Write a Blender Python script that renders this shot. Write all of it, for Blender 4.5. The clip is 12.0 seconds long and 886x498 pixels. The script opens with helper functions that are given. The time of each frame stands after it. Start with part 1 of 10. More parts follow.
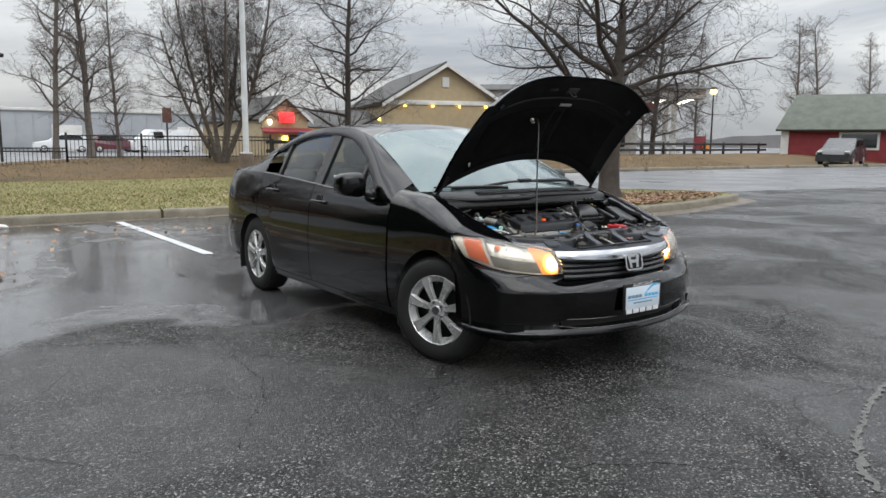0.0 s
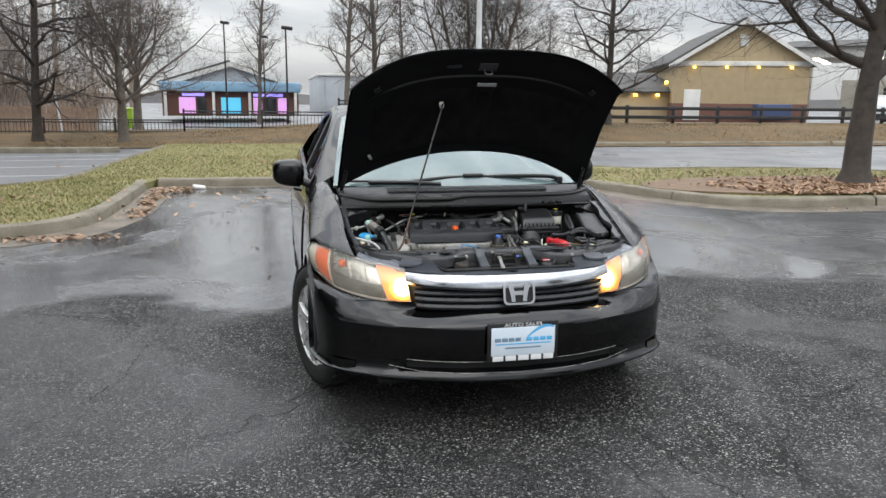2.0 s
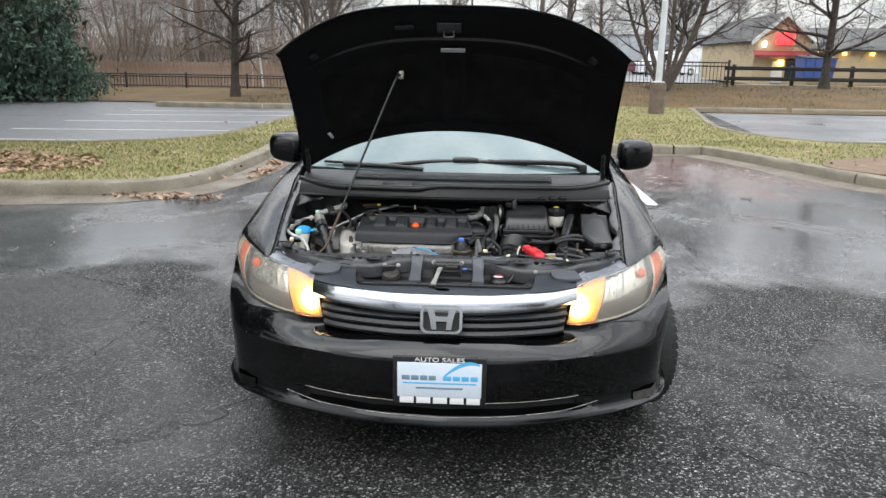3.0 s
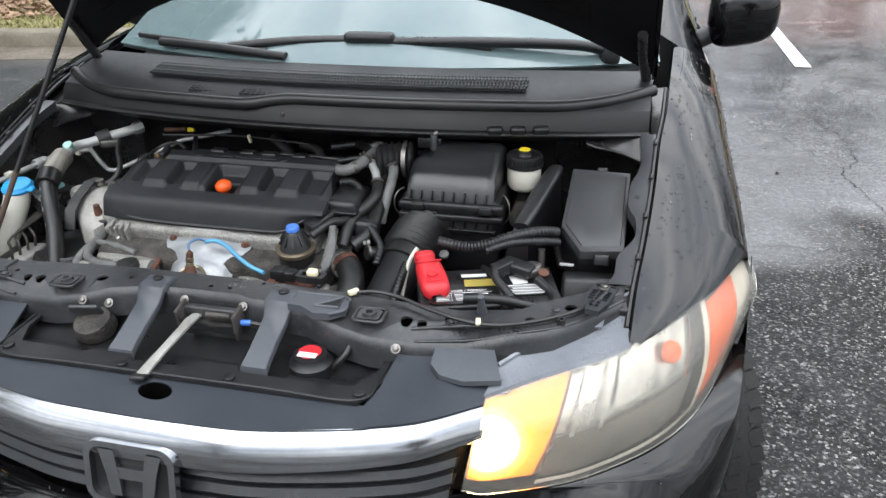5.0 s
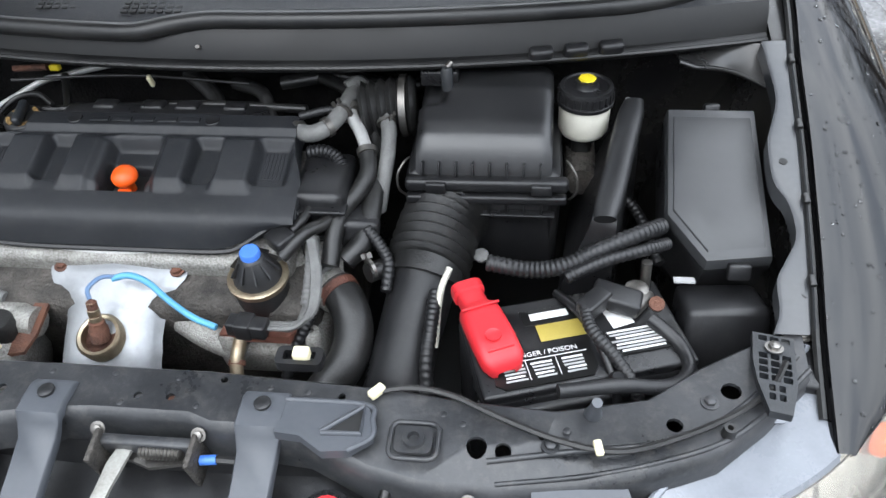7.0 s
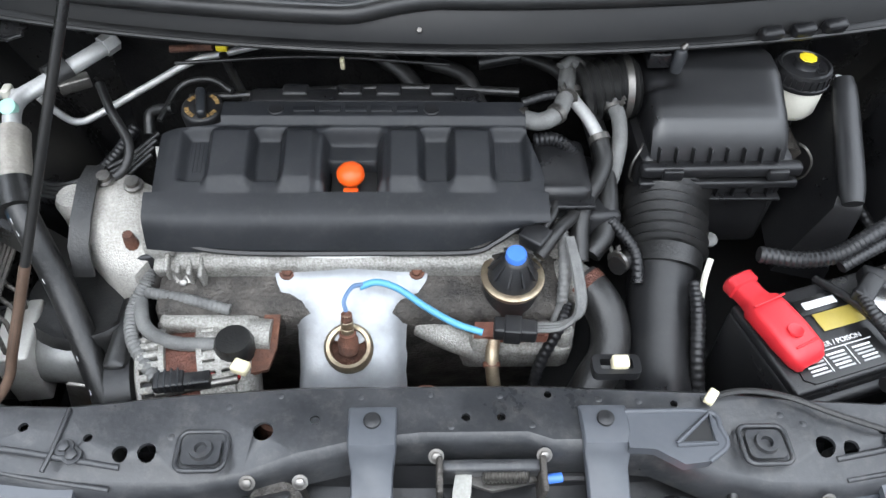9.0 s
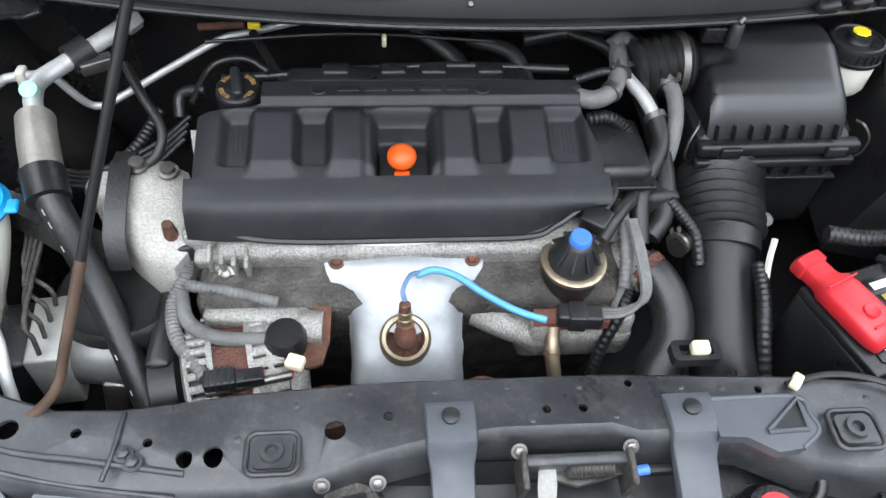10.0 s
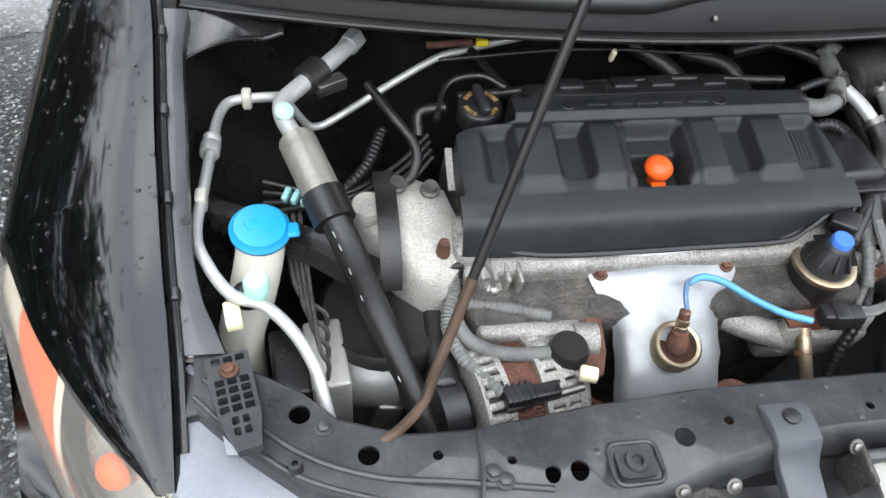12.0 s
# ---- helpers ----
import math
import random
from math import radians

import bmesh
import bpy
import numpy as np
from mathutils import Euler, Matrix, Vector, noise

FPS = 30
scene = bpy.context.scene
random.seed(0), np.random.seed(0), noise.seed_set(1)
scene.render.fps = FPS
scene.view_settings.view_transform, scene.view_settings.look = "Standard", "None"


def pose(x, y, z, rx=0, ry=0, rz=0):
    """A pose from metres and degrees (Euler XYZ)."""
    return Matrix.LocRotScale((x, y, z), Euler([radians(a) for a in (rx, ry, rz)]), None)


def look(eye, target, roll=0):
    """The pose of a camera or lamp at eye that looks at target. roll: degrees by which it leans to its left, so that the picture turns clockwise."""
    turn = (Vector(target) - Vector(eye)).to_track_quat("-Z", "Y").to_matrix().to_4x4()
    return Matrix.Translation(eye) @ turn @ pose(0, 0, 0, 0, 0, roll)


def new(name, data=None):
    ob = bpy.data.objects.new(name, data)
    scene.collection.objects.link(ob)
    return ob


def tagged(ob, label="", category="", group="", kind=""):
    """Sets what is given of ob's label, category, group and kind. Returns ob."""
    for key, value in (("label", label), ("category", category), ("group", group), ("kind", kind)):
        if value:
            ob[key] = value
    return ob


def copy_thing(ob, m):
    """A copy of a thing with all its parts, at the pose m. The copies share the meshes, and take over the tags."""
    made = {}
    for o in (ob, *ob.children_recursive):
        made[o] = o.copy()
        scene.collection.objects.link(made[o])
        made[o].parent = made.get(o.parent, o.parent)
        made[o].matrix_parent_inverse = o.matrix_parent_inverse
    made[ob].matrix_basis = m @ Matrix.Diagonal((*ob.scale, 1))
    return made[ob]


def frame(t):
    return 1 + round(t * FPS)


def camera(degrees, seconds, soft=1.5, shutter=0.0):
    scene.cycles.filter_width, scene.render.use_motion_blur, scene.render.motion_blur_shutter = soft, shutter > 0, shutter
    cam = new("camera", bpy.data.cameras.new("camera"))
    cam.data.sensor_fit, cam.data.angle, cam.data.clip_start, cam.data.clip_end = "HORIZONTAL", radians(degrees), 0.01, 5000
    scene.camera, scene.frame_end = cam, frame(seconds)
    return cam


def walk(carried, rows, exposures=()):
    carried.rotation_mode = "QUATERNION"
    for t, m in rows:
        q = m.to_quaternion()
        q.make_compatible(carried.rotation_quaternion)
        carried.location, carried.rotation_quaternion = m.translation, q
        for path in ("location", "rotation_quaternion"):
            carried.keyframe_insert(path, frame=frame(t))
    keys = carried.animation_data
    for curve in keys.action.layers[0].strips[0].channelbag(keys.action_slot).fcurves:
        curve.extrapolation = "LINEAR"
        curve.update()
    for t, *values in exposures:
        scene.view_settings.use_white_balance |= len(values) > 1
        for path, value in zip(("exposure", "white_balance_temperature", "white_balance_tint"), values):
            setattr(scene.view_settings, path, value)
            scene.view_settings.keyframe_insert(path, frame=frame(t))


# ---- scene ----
cam = camera(61.0, 12.0)
PATH = [
    (0, (-3.364, -2.746, 1.302), (-2.201, -1.144, 1.018), 0.4),
    (0.5, (-2.818, -2.824, 1.33), (-1.756, -1.157, 1.024), 0.5),
    (1, (-2.239, -2.905, 1.363), (-1.343, -1.148, 1.031), 0.5),
    (1.5, (-1.646, -2.964, 1.416), (-0.966, -1.12, 1.048), 0.6),
    (2, (-1.026, -2.976, 1.449), (-0.591, -1.063, 1.062), 0.6),
    (2.5, (-0.43, -2.742, 1.462), (-0.261, -0.793, 1.047), 0.8),
    (3, (0.121, -2.39, 1.506), (0.026, -0.456, 1.008), 0.9),
    (3.2, (0.31, -2.214, 1.508), (0.12, -0.293, 0.984), 0.7),
    (4.8, (0.67, -0.782, 1.377), (0.232, 0.988, 0.554), -0.5),
    (5, (0.625, -0.639, 1.389), (0.2, 1.095, 0.487), -1.0),
    (5.5, (0.548, -0.418, 1.39), (0.162, 1.247, 0.351), -2.1),
    (6, (0.486, -0.234, 1.387), (0.154, 1.348, 0.208), -3.0),
    (6.5, (0.442, -0.133, 1.381), (0.166, 1.388, 0.112), -3.4),
    (7, (0.371, -0.099, 1.385), (0.161, 1.373, 0.047), -3.3),
    (7.5, (0.222, -0.079, 1.409), (0.086, 1.346, 0.012), -2.8),
    (7.7, (0.15, -0.078, 1.424), (0.033, 1.335, 0.013), -2.8),
    (9.3, (-0.065, -0.031, 1.436), (0.02, 1.298, -0.056), 2.5),
    (9.5, (-0.063, -0.028, 1.427), (0.029, 1.297, -0.068), 2.6),
    (10, (-0.162, -0.008, 1.402), (-0.014, 1.3, -0.103), 3.6),
    (10.5, (-0.367, 0.007, 1.374), (-0.161, 1.357, -0.086), 4.3),
    (11, (-0.482, 0.011, 1.377), (-0.234, 1.351, -0.087), 4.5),
    (11.5, (-0.524, 0.009, 1.387), (-0.24, 1.335, -0.083), 5.3),
    (12, (-0.53, 0.023, 1.386), (-0.227, 1.345, -0.084), 6.1),
]
walk(cam, [(t, look(eye, target, roll)) for t, eye, target, roll in PATH],
     [(0, -0.22, 6500, 10), (1.5, -0.1, 6500, 10), (2.5, 0.1, 6500, 10), (3, 0.24, 6500, 10), (4.8, 0.36, 6420, 10), (6.5, 0.72, 6200, 10), (9.5, 0.84, 6150, 10), (12, 0.84, 6350, 10)])

# ---- sky and light ----
world = bpy.data.worlds.new("world")
scene.world = world
world.use_nodes = True
wn, wl = world.node_tree.nodes, world.node_tree.links
back = wn["Background"]
SUN_UP, SUN_TURN = radians(38), radians(20)


def wnode(kind, **values):
    n = wn.new(kind)
    for k, v in values.items():
        n.inputs[k].default_value = v
    return n


sky = wn.new("ShaderNodeTexSky")
sky.sky_type, sky.sun_disc, sky.sun_elevation, sky.sun_rotation = "NISHITA", False, SUN_UP, SUN_TURN
dim = wnode("ShaderNodeVectorMath")
dim.operation = "SCALE"
dim.inputs["Scale"].default_value = 0.12
wl.new(sky.outputs[0], dim.inputs[0])
coord = wn.new("ShaderNodeTexCoord")
split = wn.new("ShaderNodeSeparateXYZ")
wl.new(coord.outputs["Generated"], split.inputs[0])
# an overcast sky, far brighter overhead than at the horizon
rise = wn.new("ShaderNodeMapRange")
rise.inputs["From Min"].default_value, rise.inputs["From Max"].default_value = 0.0, 1.0
rise.inputs["To Min"].default_value, rise.inputs["To Max"].default_value = 0.72, 4.2
steep = wn.new("ShaderNodeMath")
steep.operation = "POWER"
steep.inputs[1].default_value = 1.35
wl.new(split.outputs["Z"], steep.inputs[0])
wl.new(steep.outputs[0], rise.inputs["Value"])
squash = wn.new("ShaderNodeMapping")
squash.inputs["Scale"].default_value = (1.0, 1.0, 4.5)
wl.new(coord.outputs["Generated"], squash.inputs[0])
cloud = wnode("ShaderNodeTexNoise", Scale=2.0, Detail=7.0, Roughness=0.55, Distortion=0.6)
wl.new(squash.outputs[0], cloud.inputs["Vector"])
ramp = wn.new("ShaderNodeValToRGB")
ramp.color_ramp.elements[0].position, ramp.color_ramp.elements[0].color = 0.36, (0.56, 0.61, 0.68, 1)
ramp.color_ramp.elements[1].position, ramp.color_ramp.elements[1].color = 0.64, (1.14, 1.16, 1.16, 1)
wl.new(cloud.outputs["Fac"], ramp.inputs[0])
lit = wn.new("ShaderNodeVectorMath")
lit.operation = "SCALE"
wl.new(ramp.outputs[0], lit.inputs[0])
wl.new(rise.outputs[0], lit.inputs["Scale"])
veil = wn.new("ShaderNodeMix")
veil.data_type = "RGBA"
veil.inputs["Factor"].default_value = 0.93
wl.new(dim.outputs[0], veil.inputs["A"])
wl.new(lit.outputs[0], veil.inputs["B"])
wl.new(veil.outputs["Result"], back.inputs["Color"])
back.inputs["Strength"].default_value = 1.0

sun = new("sun", bpy.data.lights.new("sun", "SUN"))
sun.data.energy, sun.data.angle, sun.data.color = 0.6, radians(40), (1.0, 0.96, 0.9)
sun.matrix_world = look((-3, -9, 10), (0, 0, 0))

# ---- materials ----


def mat(name, base, second=None, scale=8.0, rough=0.5, rough2=None, metal=0.0, bump=0.0, bscale=60.0, coat=0.0,
        fine=0.25, emit=None, power=0.0, transmission=0.0, spread=(0.35, 0.65), ior=1.5, island=0.0, detail=5.0, spec=0.5, dust=0.0):
    m = bpy.data.materials.new(name)
    m.use_nodes = True
    nt = m.node_tree
    p = nt.nodes["Principled BSDF"]
    p.inputs["Metallic"].default_value, p.inputs["Roughness"].default_value = metal, rough
    p.inputs["Coat Weight"].default_value, p.inputs["Coat Roughness"].default_value = coat, 0.03
    p.inputs["Transmission Weight"].default_value, p.inputs["IOR"].default_value = transmission, ior
    p.inputs["Base Color"].default_value, p.inputs["Specular IOR Level"].default_value = (*base, 1), spec
    tc = nt.nodes.new("ShaderNodeTexCoord")
    if second or rough2 is not None:
        big = nt.nodes.new("ShaderNodeTexNoise")
        big.inputs["Scale"].default_value, big.inputs["Detail"].default_value = scale, detail
        small = nt.nodes.new("ShaderNodeTexNoise")
        small.inputs["Scale"].default_value, small.inputs["Detail"].default_value = scale * 14, 3
        blend = nt.nodes.new("ShaderNodeMix")
        blend.inputs["Factor"].default_value = fine
        nt.links.new(tc.outputs["Object"], big.inputs["Vector"])
        nt.links.new(tc.outputs["Object"], small.inputs["Vector"])
        nt.links.new(big.outputs["Fac"], blend.inputs["A"])
        nt.links.new(small.outputs["Fac"], blend.inputs["B"])
        if second:
            r = nt.nodes.new("ShaderNodeValToRGB")
            r.color_ramp.elements[0].position, r.color_ramp.elements[0].color = spread[0], (*base, 1)
            r.color_ramp.elements[1].position, r.color_ramp.elements[1].color = spread[1], (*second, 1)
            nt.links.new(blend.outputs["Result"], r.inputs[0])
            colour = r.outputs[0]
            if island:
                geo = nt.nodes.new("ShaderNodeNewGeometry")
                hsv = nt.nodes.new("ShaderNodeHueSaturation")
                mr = nt.nodes.new("ShaderNodeMapRange")
                mr.inputs["To Min"].default_value, mr.inputs["To Max"].default_value = 1 - island, 1 + island
                nt.links.new(geo.outputs["Random Per Island"], mr.inputs["Value"])
                nt.links.new(mr.outputs[0], hsv.inputs["Value"])
                nt.links.new(colour, hsv.inputs["Color"])
                colour = hsv.outputs[0]
            if dust:
                # fine pale road dust lying on the surface in specks and faint patches
                grit = nt.nodes.new("ShaderNodeTexNoise")
                grit.inputs["Scale"].default_value, grit.inputs["Detail"].default_value, grit.inputs["Roughness"].default_value = 55, 9, 0.78
                nt.links.new(tc.outputs["Object"], grit.inputs["Vector"])
                gr = nt.nodes.new("ShaderNodeMapRange")
                for k, v in zip(("From Min", "From Max", "To Min", "To Max"), (0.50, 0.74, 0.0, dust)):
                    gr.inputs[k].default_value = v
                nt.links.new(grit.outputs["Fac"], gr.inputs["Value"])
                dm = nt.nodes.new("ShaderNodeMix")
                dm.data_type = "RGBA"
                dm.inputs["B"].default_value = (0.17, 0.16, 0.145, 1)
                nt.links.new(gr.outputs[0], dm.inputs["Factor"])
                nt.links.new(colour, dm.inputs["A"])
                colour = dm.outputs["Result"]
            nt.links.new(colour, p.inputs["Base Color"])
        if rough2 is not None:
            mr = nt.nodes.new("ShaderNodeMapRange")
            mr.inputs["From Min"].default_value, mr.inputs["From Max"].default_value = spread
            mr.inputs["To Min"].default_value, mr.inputs["To Max"].default_value = rough, rough2
            nt.links.new(blend.outputs["Result"], mr.inputs["Value"])
            nt.links.new(mr.outputs[0], p.inputs["Roughness"])
    if bump:
        bn = nt.nodes.new("ShaderNodeTexNoise")
        bn.inputs["Scale"].default_value, bn.inputs["Detail"].default_value = bscale, 4
        b = nt.nodes.new("ShaderNodeBump")
        b.inputs["Strength"].default_value, b.inputs["Distance"].default_value = bump, 0.01
        nt.links.new(tc.outputs["Object"], bn.inputs["Vector"])
        nt.links.new(bn.outputs["Fac"], b.inputs["Height"])
        nt.links.new(b.outputs[0], p.inputs["Normal"])
    if emit:
        p.inputs["Emission Color"].default_value, p.inputs["Emission Strength"].default_value = (*emit, 1), power
    return m


PAINT = mat("black_car_paint", (0.0012, 0.0012, 0.0014), (0.002, 0.002, 0.0024), 3, 0.03, 0.07, spec=0.5)
BAY = mat("black_bay_paint", (0.009, 0.009, 0.010), (0.02, 0.019, 0.017), 9, 0.20, 0.40, coat=0.3, dust=0.08)
PLASTIC = mat("black_plastic", (0.008, 0.008, 0.009), (0.017, 0.017, 0.018), 14, 0.26, 0.44, bump=0.10, bscale=700, spec=0.45, dust=0.07)
GREY = mat("dark_grey_plastic", (0.014, 0.016, 0.019), (0.025, 0.027, 0.030), 10, 0.3, 0.46, bump=0.15, bscale=900, dust=0.15)
COVER = mat("engine_cover_plastic", (0.013, 0.014, 0.016), (0.021, 0.022, 0.025), 9, 0.30, 0.45, bump=0.2, bscale=1100, spec=0.38, dust=0.1)
CORE = mat("grey_black_painted_steel", (0.018, 0.019, 0.021), (0.042, 0.043, 0.046), 12, 0.27, 0.46, bump=0.06, bscale=120, dust=0.28)
RUBBER = mat("black_rubber", (0.009, 0.009, 0.009), (0.016, 0.0157, 0.0155), 18, 0.28, 0.46, bump=0.1, bscale=300, dust=0.09)
TREAD = mat("tyre_rubber", (0.009, 0.009, 0.009), (0.02, 0.019, 0.018), 10, 0.6, 0.85, bump=0.3, bscale=160)
DARK = mat("deep_black_plastic", (0.006, 0.006, 0.006), (0.012, 0.012, 0.012), 10, 0.5, 0.7)
LINER = mat("black_felt_liner", (0.005, 0.005, 0.0055), (0.012, 0.0115, 0.011), 16, 0.85, 0.95, bump=0.5, bscale=220, spec=0.08)
CHROME = mat("chrome", (0.50, 0.51, 0.53), (0.40, 0.41, 0.43), 6, 0.07, 0.18, metal=1.0)
ALLOY = mat("silver_wheel_paint", (0.66, 0.66, 0.65), (0.52, 0.52, 0.51), 10, 0.2, 0.34, metal=0.55)
ALU = mat("cast_aluminium", (0.45, 0.44, 0.41), (0.19, 0.18, 0.165), 26, 0.36, 0.6, metal=0.5, bump=0.35, bscale=520, fine=0.6, dust=0.55)
PIPE = mat("aluminium_pipe", (0.60, 0.60, 0.59), (0.42, 0.42, 0.41), 20, 0.36, 0.55, metal=0.45)
STEEL = mat("zinc_steel", (0.26, 0.25, 0.235), (0.13, 0.12, 0.11), 30, 0.3, 0.5, metal=0.9, dust=0.3)
GRIME = mat("oily_iron", (0.09, 0.08, 0.07), (0.03, 0.028, 0.026), 26, 0.5, 0.8, metal=0.3, bump=0.5, bscale=200, dust=0.5)
RUST = mat("rusty_iron", (0.14, 0.055, 0.03), (0.06, 0.03, 0.022), 40, 0.7, 0.9, bump=0.4, bscale=250)
COPPER = mat("copper_winding", (0.16, 0.065, 0.045), (0.09, 0.04, 0.03), 60, 0.45, 0.6, metal=0.4, bump=0.5, bscale=300)
SHIELD = mat("pale_heat_shield", (0.34, 0.352, 0.368), (0.25, 0.255, 0.26), 9, 0.42, 0.58, metal=0.55, bump=0.1, bscale=60, spread=(0.45, 0.8), dust=0.25)
BRASS = mat("brass", (0.46, 0.39, 0.28), (0.26, 0.20, 0.14), 50, 0.35, 0.5, metal=0.9)
RED = mat("red_plastic", (0.62, 0.022, 0.03), (0.5, 0.02, 0.028), 20, 0.38, 0.5)
ORANGE = mat("orange_plastic", (0.85, 0.11, 0.008), (0.75, 0.09, 0.008), 20, 0.35, 0.45)
BLUE = mat("blue_plastic", (0.012, 0.29, 0.62), (0.012, 0.25, 0.55), 20, 0.35, 0.45)
BLUEDOT = mat("blue_cap", (0.06, 0.18, 0.6), None, rough=0.4)
LOOM = mat("light_blue_sleeve", (0.11, 0.36, 0.58), (0.09, 0.30, 0.50), 40, 0.4, 0.5)
MINT = mat("mint_plastic", (0.36, 0.62, 0.53), None, rough=0.45)
TEAL = mat("pale_teal_clip", (0.25, 0.48, 0.48), None, rough=0.5)
MILK = mat("milky_plastic", (0.66, 0.64, 0.56), (0.56, 0.54, 0.46), 18, 0.4, 0.5)
CREAM = mat("cream_clip", (0.72, 0.66, 0.45), None, rough=0.5)
YELLOW = mat("yellow_plastic", (0.75, 0.6, 0.02), None, rough=0.45)
WHITE = mat("white_print", (0.75, 0.75, 0.75), None, rough=0.5)
PRINT = mat("grey_print", (0.4, 0.4, 0.4), None, rough=0.6)
GOLD = mat("gold_label", (0.42, 0.33, 0.07), (0.34, 0.27, 0.06), 30, 0.4, 0.5)
LABEL = mat("black_label", (0.008, 0.008, 0.008), None, rough=0.3)
SKYBLUE = mat("blue_print", (0.1, 0.42, 0.72), None, rough=0.5)
NAVYP = mat("slate_print", (0.16, 0.24, 0.32), None, rough=0.5)
LOOMGREY = mat("grey_wire_sleeve", (0.16, 0.16, 0.155), (0.09, 0.09, 0.088), 40, 0.5, 0.65, bump=0.2, bscale=300, dust=0.3)
SEAT = mat("grey_seat_cloth", (0.035, 0.035, 0.036), (0.055, 0.055, 0.056), 30, 0.85, 0.95, bump=0.2, bscale=400)
CABIN = mat("dark_cabin_trim", (0.025, 0.025, 0.027), (0.035, 0.035, 0.036), 12, 0.6, 0.7)
AMBER = mat("amber_lens", (0.86, 0.15, 0.012), (0.76, 0.11, 0.008), 20, 0.25, 0.35, spec=0.15)
HAZE = mat("hazed_lamp_lens", (0.72, 0.69, 0.62), (0.62, 0.59, 0.52), 12, 0.25, 0.4)
LAMPTOP = mat("grey_lamp_housing", (0.20, 0.212, 0.235), (0.15, 0.16, 0.18), 20, 0.22, 0.4)
REFLECT = mat("lamp_reflector", (0.66, 0.65, 0.62), (0.48, 0.47, 0.445), 30, 0.16, 0.30, metal=0.85)


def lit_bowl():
    """The bowl of a turn lamp, the bulb's falloff put into its emission: bright close by, deep orange further off."""
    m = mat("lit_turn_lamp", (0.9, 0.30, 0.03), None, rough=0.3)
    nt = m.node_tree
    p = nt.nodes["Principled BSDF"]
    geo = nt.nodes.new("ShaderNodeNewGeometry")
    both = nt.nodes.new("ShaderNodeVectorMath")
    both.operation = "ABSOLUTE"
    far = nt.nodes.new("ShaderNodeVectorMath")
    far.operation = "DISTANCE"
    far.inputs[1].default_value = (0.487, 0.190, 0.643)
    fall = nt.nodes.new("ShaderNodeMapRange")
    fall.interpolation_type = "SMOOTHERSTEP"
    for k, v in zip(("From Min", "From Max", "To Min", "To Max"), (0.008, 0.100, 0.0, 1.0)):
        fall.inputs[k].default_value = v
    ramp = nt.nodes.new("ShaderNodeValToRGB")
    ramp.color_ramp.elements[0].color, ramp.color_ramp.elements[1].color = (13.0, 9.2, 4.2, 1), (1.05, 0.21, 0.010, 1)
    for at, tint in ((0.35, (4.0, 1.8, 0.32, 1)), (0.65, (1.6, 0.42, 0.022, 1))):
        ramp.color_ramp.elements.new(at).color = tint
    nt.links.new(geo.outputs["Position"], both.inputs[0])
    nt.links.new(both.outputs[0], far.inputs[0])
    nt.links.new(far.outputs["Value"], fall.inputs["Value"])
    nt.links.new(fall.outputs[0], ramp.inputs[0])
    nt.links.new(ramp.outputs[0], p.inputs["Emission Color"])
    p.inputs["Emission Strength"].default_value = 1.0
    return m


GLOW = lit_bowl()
GLOWCORE = mat("lit_lamp_bulb", (0.9, 0.6, 0.3), None, rough=0.3, emit=(1.0, 0.86, 0.55), power=14.0)
TAIL = mat("red_tail_lamp", (0.35, 0.01, 0.012), None, rough=0.12, coat=0.6)
WATER = mat("water_drop", (0.98, 0.98, 0.98), None, rough=0.0, transmission=1.0, ior=1.33)


# windshield: the pale sky reflection is partly put into its base colour
PALEGLASS = mat("sky_tinted_windshield_glass", (0.25, 0.33, 0.335), (0.21, 0.285, 0.295), 2.2, 0.02, 0.05, transmission=0.5, coat=0.3)


def thin_glass(name, tint):
    """A thin clear pane: it lets light straight through and mirrors at its surface."""
    m = bpy.data.materials.new(name)
    m.use_nodes = True
    nt = m.node_tree
    clear = nt.nodes.new("ShaderNodeBsdfTransparent")
    clear.inputs[0].default_value = (*tint, 1)
    gloss = nt.nodes.new("ShaderNodeBsdfGlossy")
    gloss.inputs["Roughness"].default_value = 0.01
    slant = nt.nodes.new("ShaderNodeLayerWeight")
    slant.inputs["Blend"].default_value = 0.5
    bend = nt.nodes.new("ShaderNodeMath")
    bend.operation = "POWER"
    bend.inputs[1].default_value = 4.0
    amount = nt.nodes.new("ShaderNodeMapRange")
    amount.inputs["To Min"].default_value, amount.inputs["To Max"].default_value = 0.025, 0.45
    both = nt.nodes.new("ShaderNodeMixShader")
    nt.links.new(slant.outputs["Facing"], bend.inputs[0])
    nt.links.new(bend.outputs[0], amount.inputs["Value"])
    nt.links.new(amount.outputs[0], both.inputs[0])
    nt.links.new(clear.outputs[0], both.inputs[1])
    nt.links.new(gloss.outputs[0], both.inputs[2])
    nt.links.new(both.outputs[0], nt.nodes["Material Output"].inputs[0])
    return m


PRIVACY = thin_glass("side_window_glass", (0.86, 0.89, 0.88))
LENS = mat("hazed_clear_lens", (0.95, 0.92, 0.86), (0.90, 0.87, 0.80), 9, 0.05, 0.14, transmission=0.955, spec=0.22)

# ---- shape helpers ----


